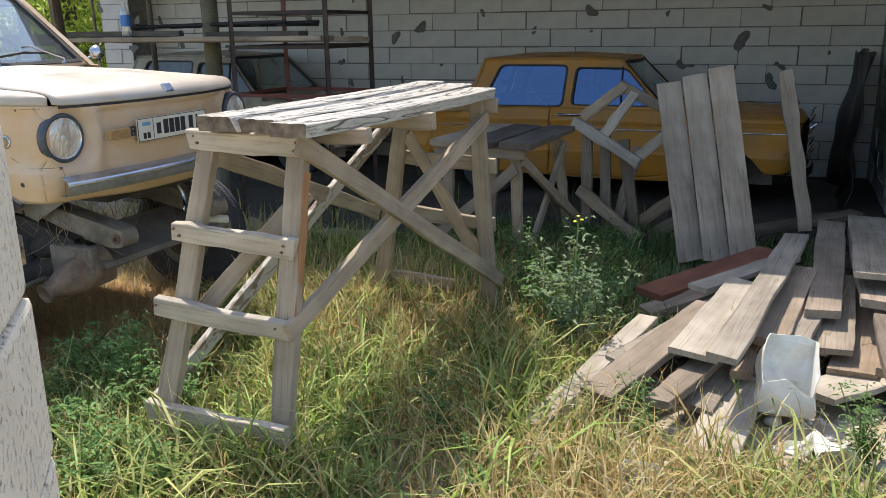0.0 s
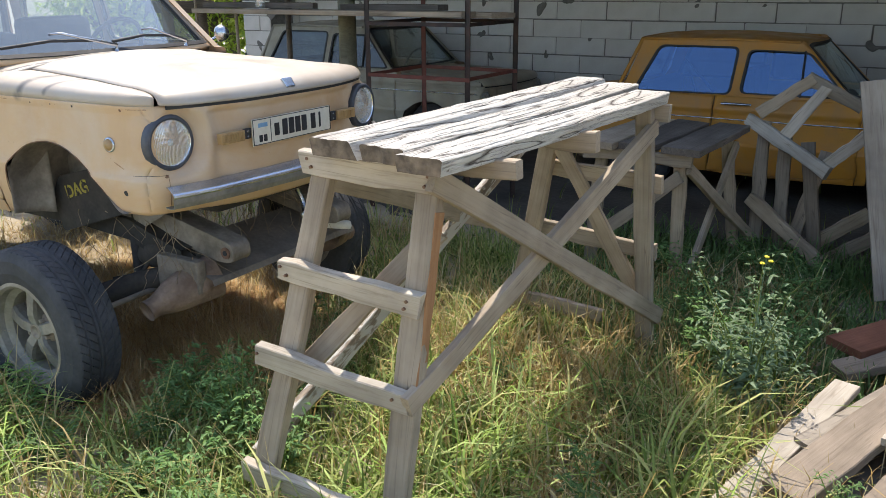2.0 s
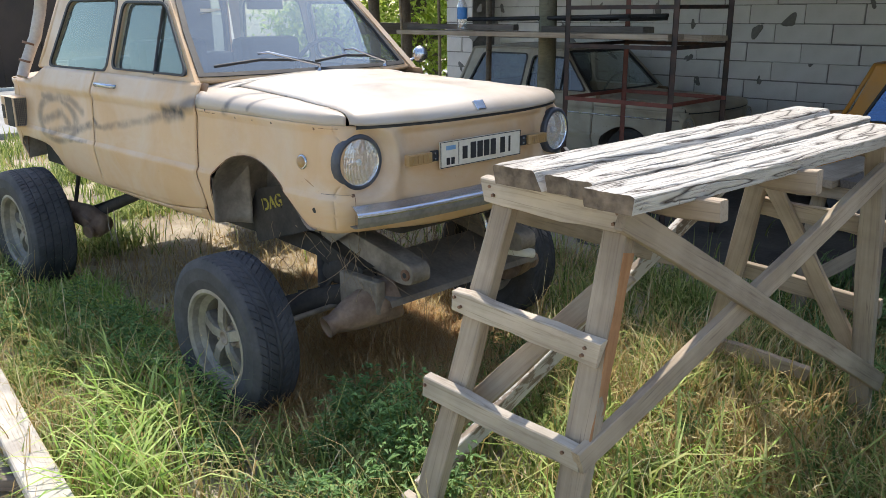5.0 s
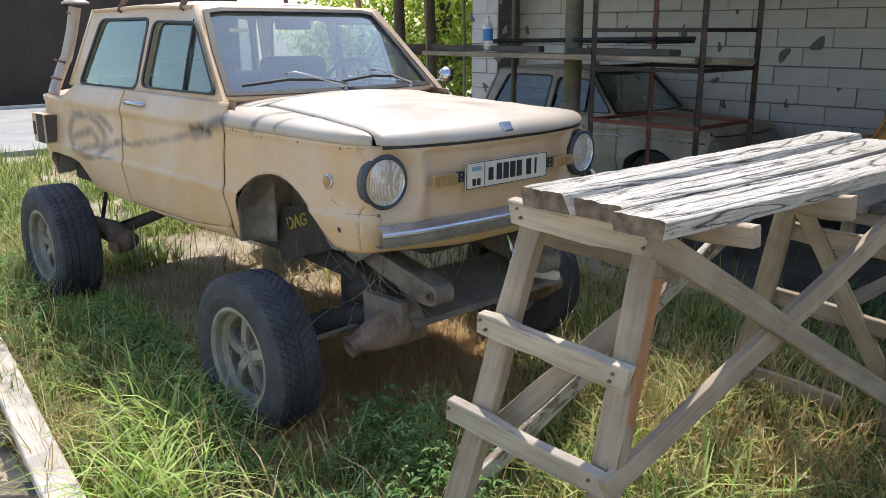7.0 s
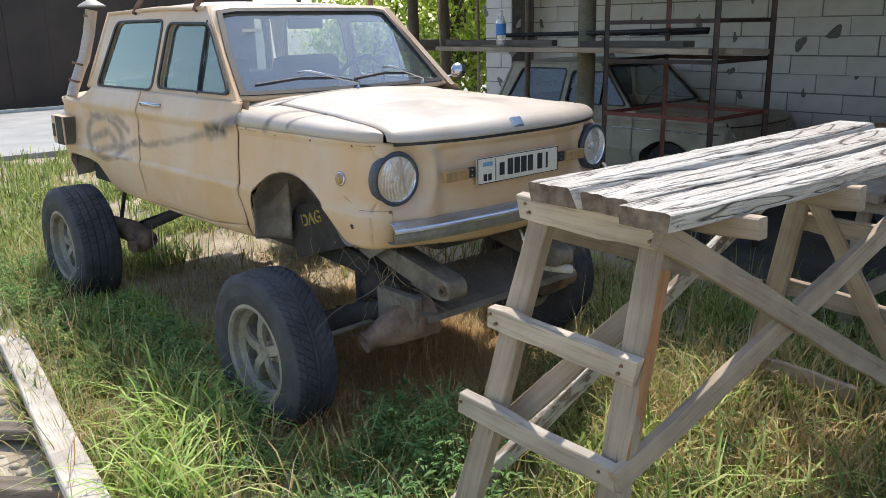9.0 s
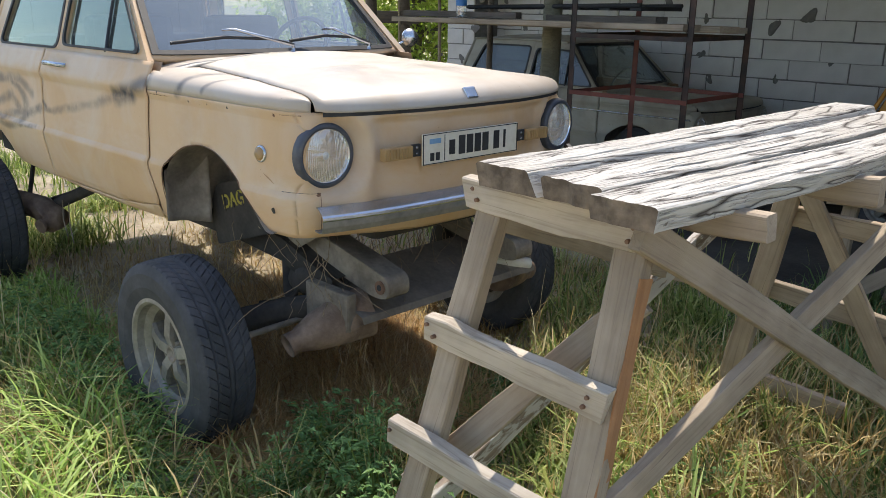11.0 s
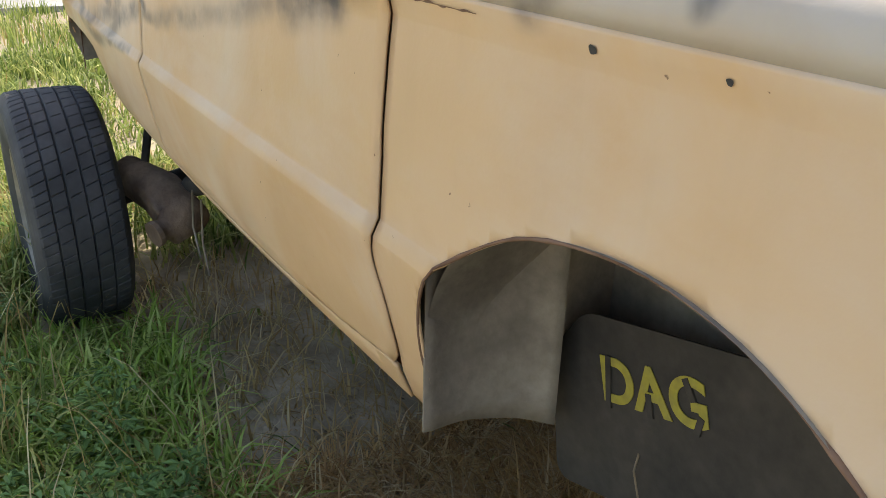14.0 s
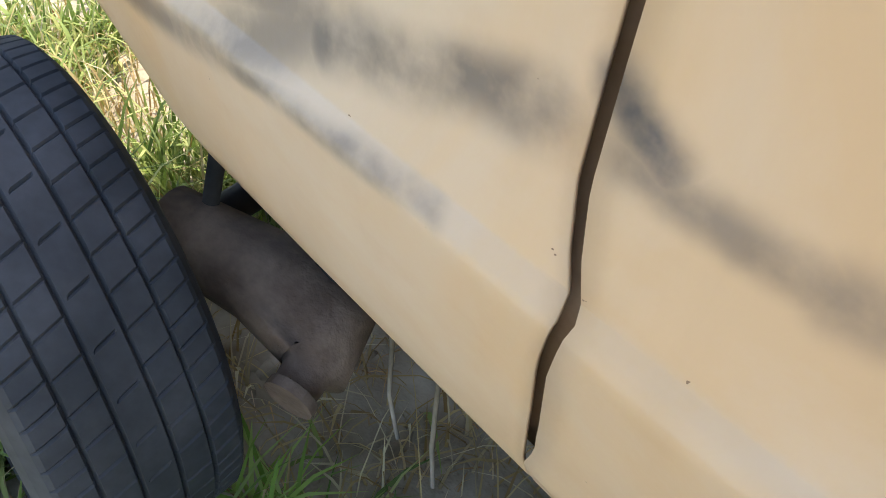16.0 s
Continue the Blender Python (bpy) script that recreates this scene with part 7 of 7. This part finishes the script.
tall_weed = weed(-1.03, 4.20, 0.66, 0.26, 12, 0.070, "weed_pale", "pale-leaved bushy weed with small yellow flowers", 1, 0.7)
weed(-0.93, 4.42, 0.45, 0.2, 8, 0.060, "weed_pale", "pale-leaved bushy weed by the timber heap", 2, 0.7)
M["petal"] = plain_mat("yellow_petals", (0.75, 0.60, 0.03), (0.80, 0.66, 0.06), 40, 0.6)
for dx, dy, dz in ((0.02, 0.0, 0.74), (0.035, 0.012, 0.72), (0.008, -0.015, 0.715)):
    part("flower", lump(0.008, dz * 9, (1, 1, 0.6), 0.8), M["petal"], tall_weed, "small yellow flower", m=pose(dx, dy, dz))
part("flower_stalk", tube_bm([(0.0, 0.0, 0.2), (0.01, 0.0, 0.5), (0.02, 0.0, 0.74)], [0.004, 0.003, 0.002], 5), M["weed_pale"], tall_weed)
WEEDS = ((-2.95, 2.72, 0.36, 0.22), (-3.25, 2.45, 0.30, 0.20), (-2.75, 2.45, 0.30, 0.22), (-2.35, 2.35, 0.26, 0.2), (-3.05, 3.05, 0.30, 0.2), (-2.65, 3.35, 0.34, 0.22), (-1.30, 3.15, 0.28, 0.2),
         (-1.05, 2.75, 0.22, 0.2), (-5.55, 2.35, 0.30, 0.24), (-5.15, 2.30, 0.26, 0.2), (-6.2, 2.25, 0.34, 0.26), (-4.6, 2.35, 0.26, 0.2), (-1.35, 4.75, 0.36, 0.22), (-1.55, 5.35, 0.34, 0.2), (-0.55, 3.45, 0.24, 0.15), (0.25, 3.45, 0.34, 0.2),
         (-2.0, 3.9, 0.26, 0.22), (-4.1, 2.42, 0.24, 0.2), (-5.85, 2.45, 0.28, 0.2), (-3.0, 3.9, 0.3, 0.2), (0.45, 3.3, 0.36, 0.2), (-1.2, 6.0, 0.3, 0.25), (-2.6, 5.6, 0.32, 0.25))
LEAFY = ((-4.3, 2.78, 0.26, 0.22), (-4.0, 2.88, 0.24, 0.22), (-4.65, 2.72, 0.28, 0.22), (-3.8, 2.68, 0.28, 0.22), (-4.95, 2.78, 0.22, 0.2), (-1.5, 5.0, 0.4, 0.3), (-1.15, 5.25, 0.4, 0.3), (-1.75, 5.6, 0.4, 0.3), (-1.0, 5.6, 0.35, 0.3), (-1.3, 5.9, 0.35, 0.3), (-2.65, 2.89, 0.40, 0.24), (-2.40, 2.78, 0.36, 0.22), (-2.40, 2.45, 0.34, 0.24), (-2.10, 2.36, 0.28, 0.22), (-2.34, 2.20, 0.30, 0.22), (-2.85, 2.95, 0.38, 0.22), (-3.10, 3.02, 0.34, 0.2), (-2.62, 2.55, 0.34, 0.22), (-1.20, 4.45, 0.4, 0.25), (-1.0, 4.75, 0.35, 0.25), (-5.75, 2.30, 0.3, 0.24), (-5.35, 2.42, 0.26, 0.22), (-6.45, 2.45, 0.34, 0.24), (-5.05, 2.55, 0.22, 0.2), (-4.45, 2.60, 0.30, 0.22), (-4.15, 2.62, 0.28, 0.22), (-4.8, 2.66, 0.30, 0.22), (-5.2, 2.70, 0.26, 0.2), (-3.55, 2.58, 0.24, 0.2))
for k, (x, y, h, sp) in enumerate(WEEDS):
    weed(x, y, h, sp, 9, 0.038, "weed", "feathery green weed among the grass", 10 + k)
for k, (x, y, h, sp) in enumerate(LEAFY):
    weed(x, y, h, sp, 8, 0.060, "weed_leafy", "broad-leaved green weed among the grass", 60 + k, 0.75)


def tree(x, y, h, r, label, seed, n=5200):
    g = np.random.default_rng(seed)
    t = thing("tree", label, "tree", pose(x, y, 0))
    tr = bmesh.new()
    tube_bm([(0, 0, 0), (0.05, 0.03, h * 0.35), (0.0, 0.1, h * 0.7)], [0.14, 0.10, 0.04], 9, tr)
    P = []
    for k in range(16):
        a, e = g.uniform(0, 2 * np.pi), g.uniform(0.15, 0.95)
        c = Vector((math.cos(a) * r * g.uniform(0.3, 0.8), math.sin(a) * r * g.uniform(0.3, 0.8), h * e))
        tube_bm([(0, 0.03, h * min(e, 0.6) * 0.7), c * 0.6 + Vector((0, 0, h * 0.08)), c], [0.05, 0.03, 0.012], 6, tr)
        P.append(np.array(c) + g.normal(0, 1, (n // 16, 3)) * np.array([r * 0.28, r * 0.28, h * 0.085]))
    part("trunk", tr, M["wood_dark"], t, smooth=True)
    P = np.concatenate(P)
    P[:, 2] = np.abs(P[:, 2])
    v, f = leaves_mesh(P, g.normal(0, 1, P.shape) + [0, 0, -0.2], g.uniform(0.08, 0.17, len(P)), g.uniform(0.04, 0.09, len(P)))
    lf = tagged(new("crown", mesh_from(v, f, M["tree_leaf"], "crown")), kind="stuff")
    lf.parent = t


for k, (x, y, h, r) in enumerate(((-11.6, 11.3, 4.2, 1.7), (-13.0, 13.2, 5.0, 2.0), (-10.6, 12.9, 4.6, 1.8), (-12.6, 10.3, 2.6, 1.3), (-14.6, 15.8, 6.0, 2.4))):
    tree(x, y, h, r, "sunlit yellow-green tree behind the shed", 100 + k)
# unseen trees behind the camera, added for the car windows to reflect
for k, (x, y, h, r) in enumerate(((-6, -16, 7, 3.2), (3, -18, 8, 3.5), (12, -10, 7, 3.2), (-14, -14, 7, 3.2))):
    tree(x, y, h, r, "unseen green garden tree, added for reflections in the car glass", 120 + k, 6000)


# ---- blocks of the walls, one by one ----
def block_mesh(L, name, seed):
    rnd = random.Random(seed)
    bm = box_bm((-L / 2, -0.06, -0.095), (L / 2, 0.02, 0.095), None, 0.006)
    for v in bm.verts:
        if v.co.y < -0.05:
            v.co += Vector((rnd.uniform(-1, 1) * 0.003, rnd.uniform(-1, 1) * 0.0015, rnd.uniform(-1, 1) * 0.003))
    me = bpy.data.meshes.new(name)
    bm.to_mesh(me)
    bm.free()
    me.materials.append(M["block"])
    return me


FULL = [block_mesh(0.588, "block", k) for k in range(4)]
HALF = [block_mesh(0.288, "block", 9 + k) for k in range(2)]
PATCH = []
for k in range(5):
    bm = lump(0.07, 20 + k, (1.3, 0.12, 0.8), 1.1)
    me = bpy.data.meshes.new("mortar_patch")
    bm.to_mesh(me)
    bm.free()
    me.materials.append(M["mortar"])
    PATCH.append(me)


def lay(wall, along, m0, rows, length):
    """Courses of blocks on a wall's face; m0 takes (u, out, z) to the world, its -y being the face."""
    rnd = random.Random(len(wall.name))
    for r in range(rows):
        u = 0.0 if r % 2 else -0.3
        while u < length - 0.08:
            a, b = max(u, 0), min(u + 0.6, length)
            me, fit = rnd.choice(FULL), (b - a - 0.012) / 0.588
            if b - a < 0.45:
                me, fit = rnd.choice(HALF), (b - a - 0.012) / 0.288
            ob = new("block", me)
            ob.parent = wall
            ob.matrix_local = m0 @ pose((a + b) / 2 + rnd.uniform(-0.004, 0.004), 0.008 + rnd.uniform(-0.005, 0.004), 0.1 + 0.2 * r + rnd.uniform(-0.003, 0.003), 0, rnd.uniform(-0.3, 0.3), 0) @ Matrix.Diagonal((fit, 1, 1, 1))
            if rnd.random() < 0.42:
                p = new("mortar_patch", rnd.choice(PATCH))
                p.parent = wall
                s = rnd.uniform(0.35, 1.1)
                p.matrix_local = m0 @ pose(a + rnd.uniform(-0.02, 0.5), -0.048, 0.2 + 0.2 * r + rnd.uniform(-0.05, 0.03), 0, rnd.uniform(0, 360), 0) @ Matrix.Scale(s, 4)
            u += 0.6


lay(wall_back, 'x', pose(WALL_X0, WALL_Y + 0.06, 0), 13, WALL_X1 - WALL_X0 - 0.004)
lay(wall_right, 'y', pose(WALL_X1 + 0.06, WALL_Y - 0.05, 0, 0, 0, -90), 13, 5.3)
lay(pier, 'x', pose(-9.02, 9.61, 0), 13, 0.5)
lay(pier, 'y', pose(-8.96, 10.3, 0, 0, 0, -90), 13, 0.7)
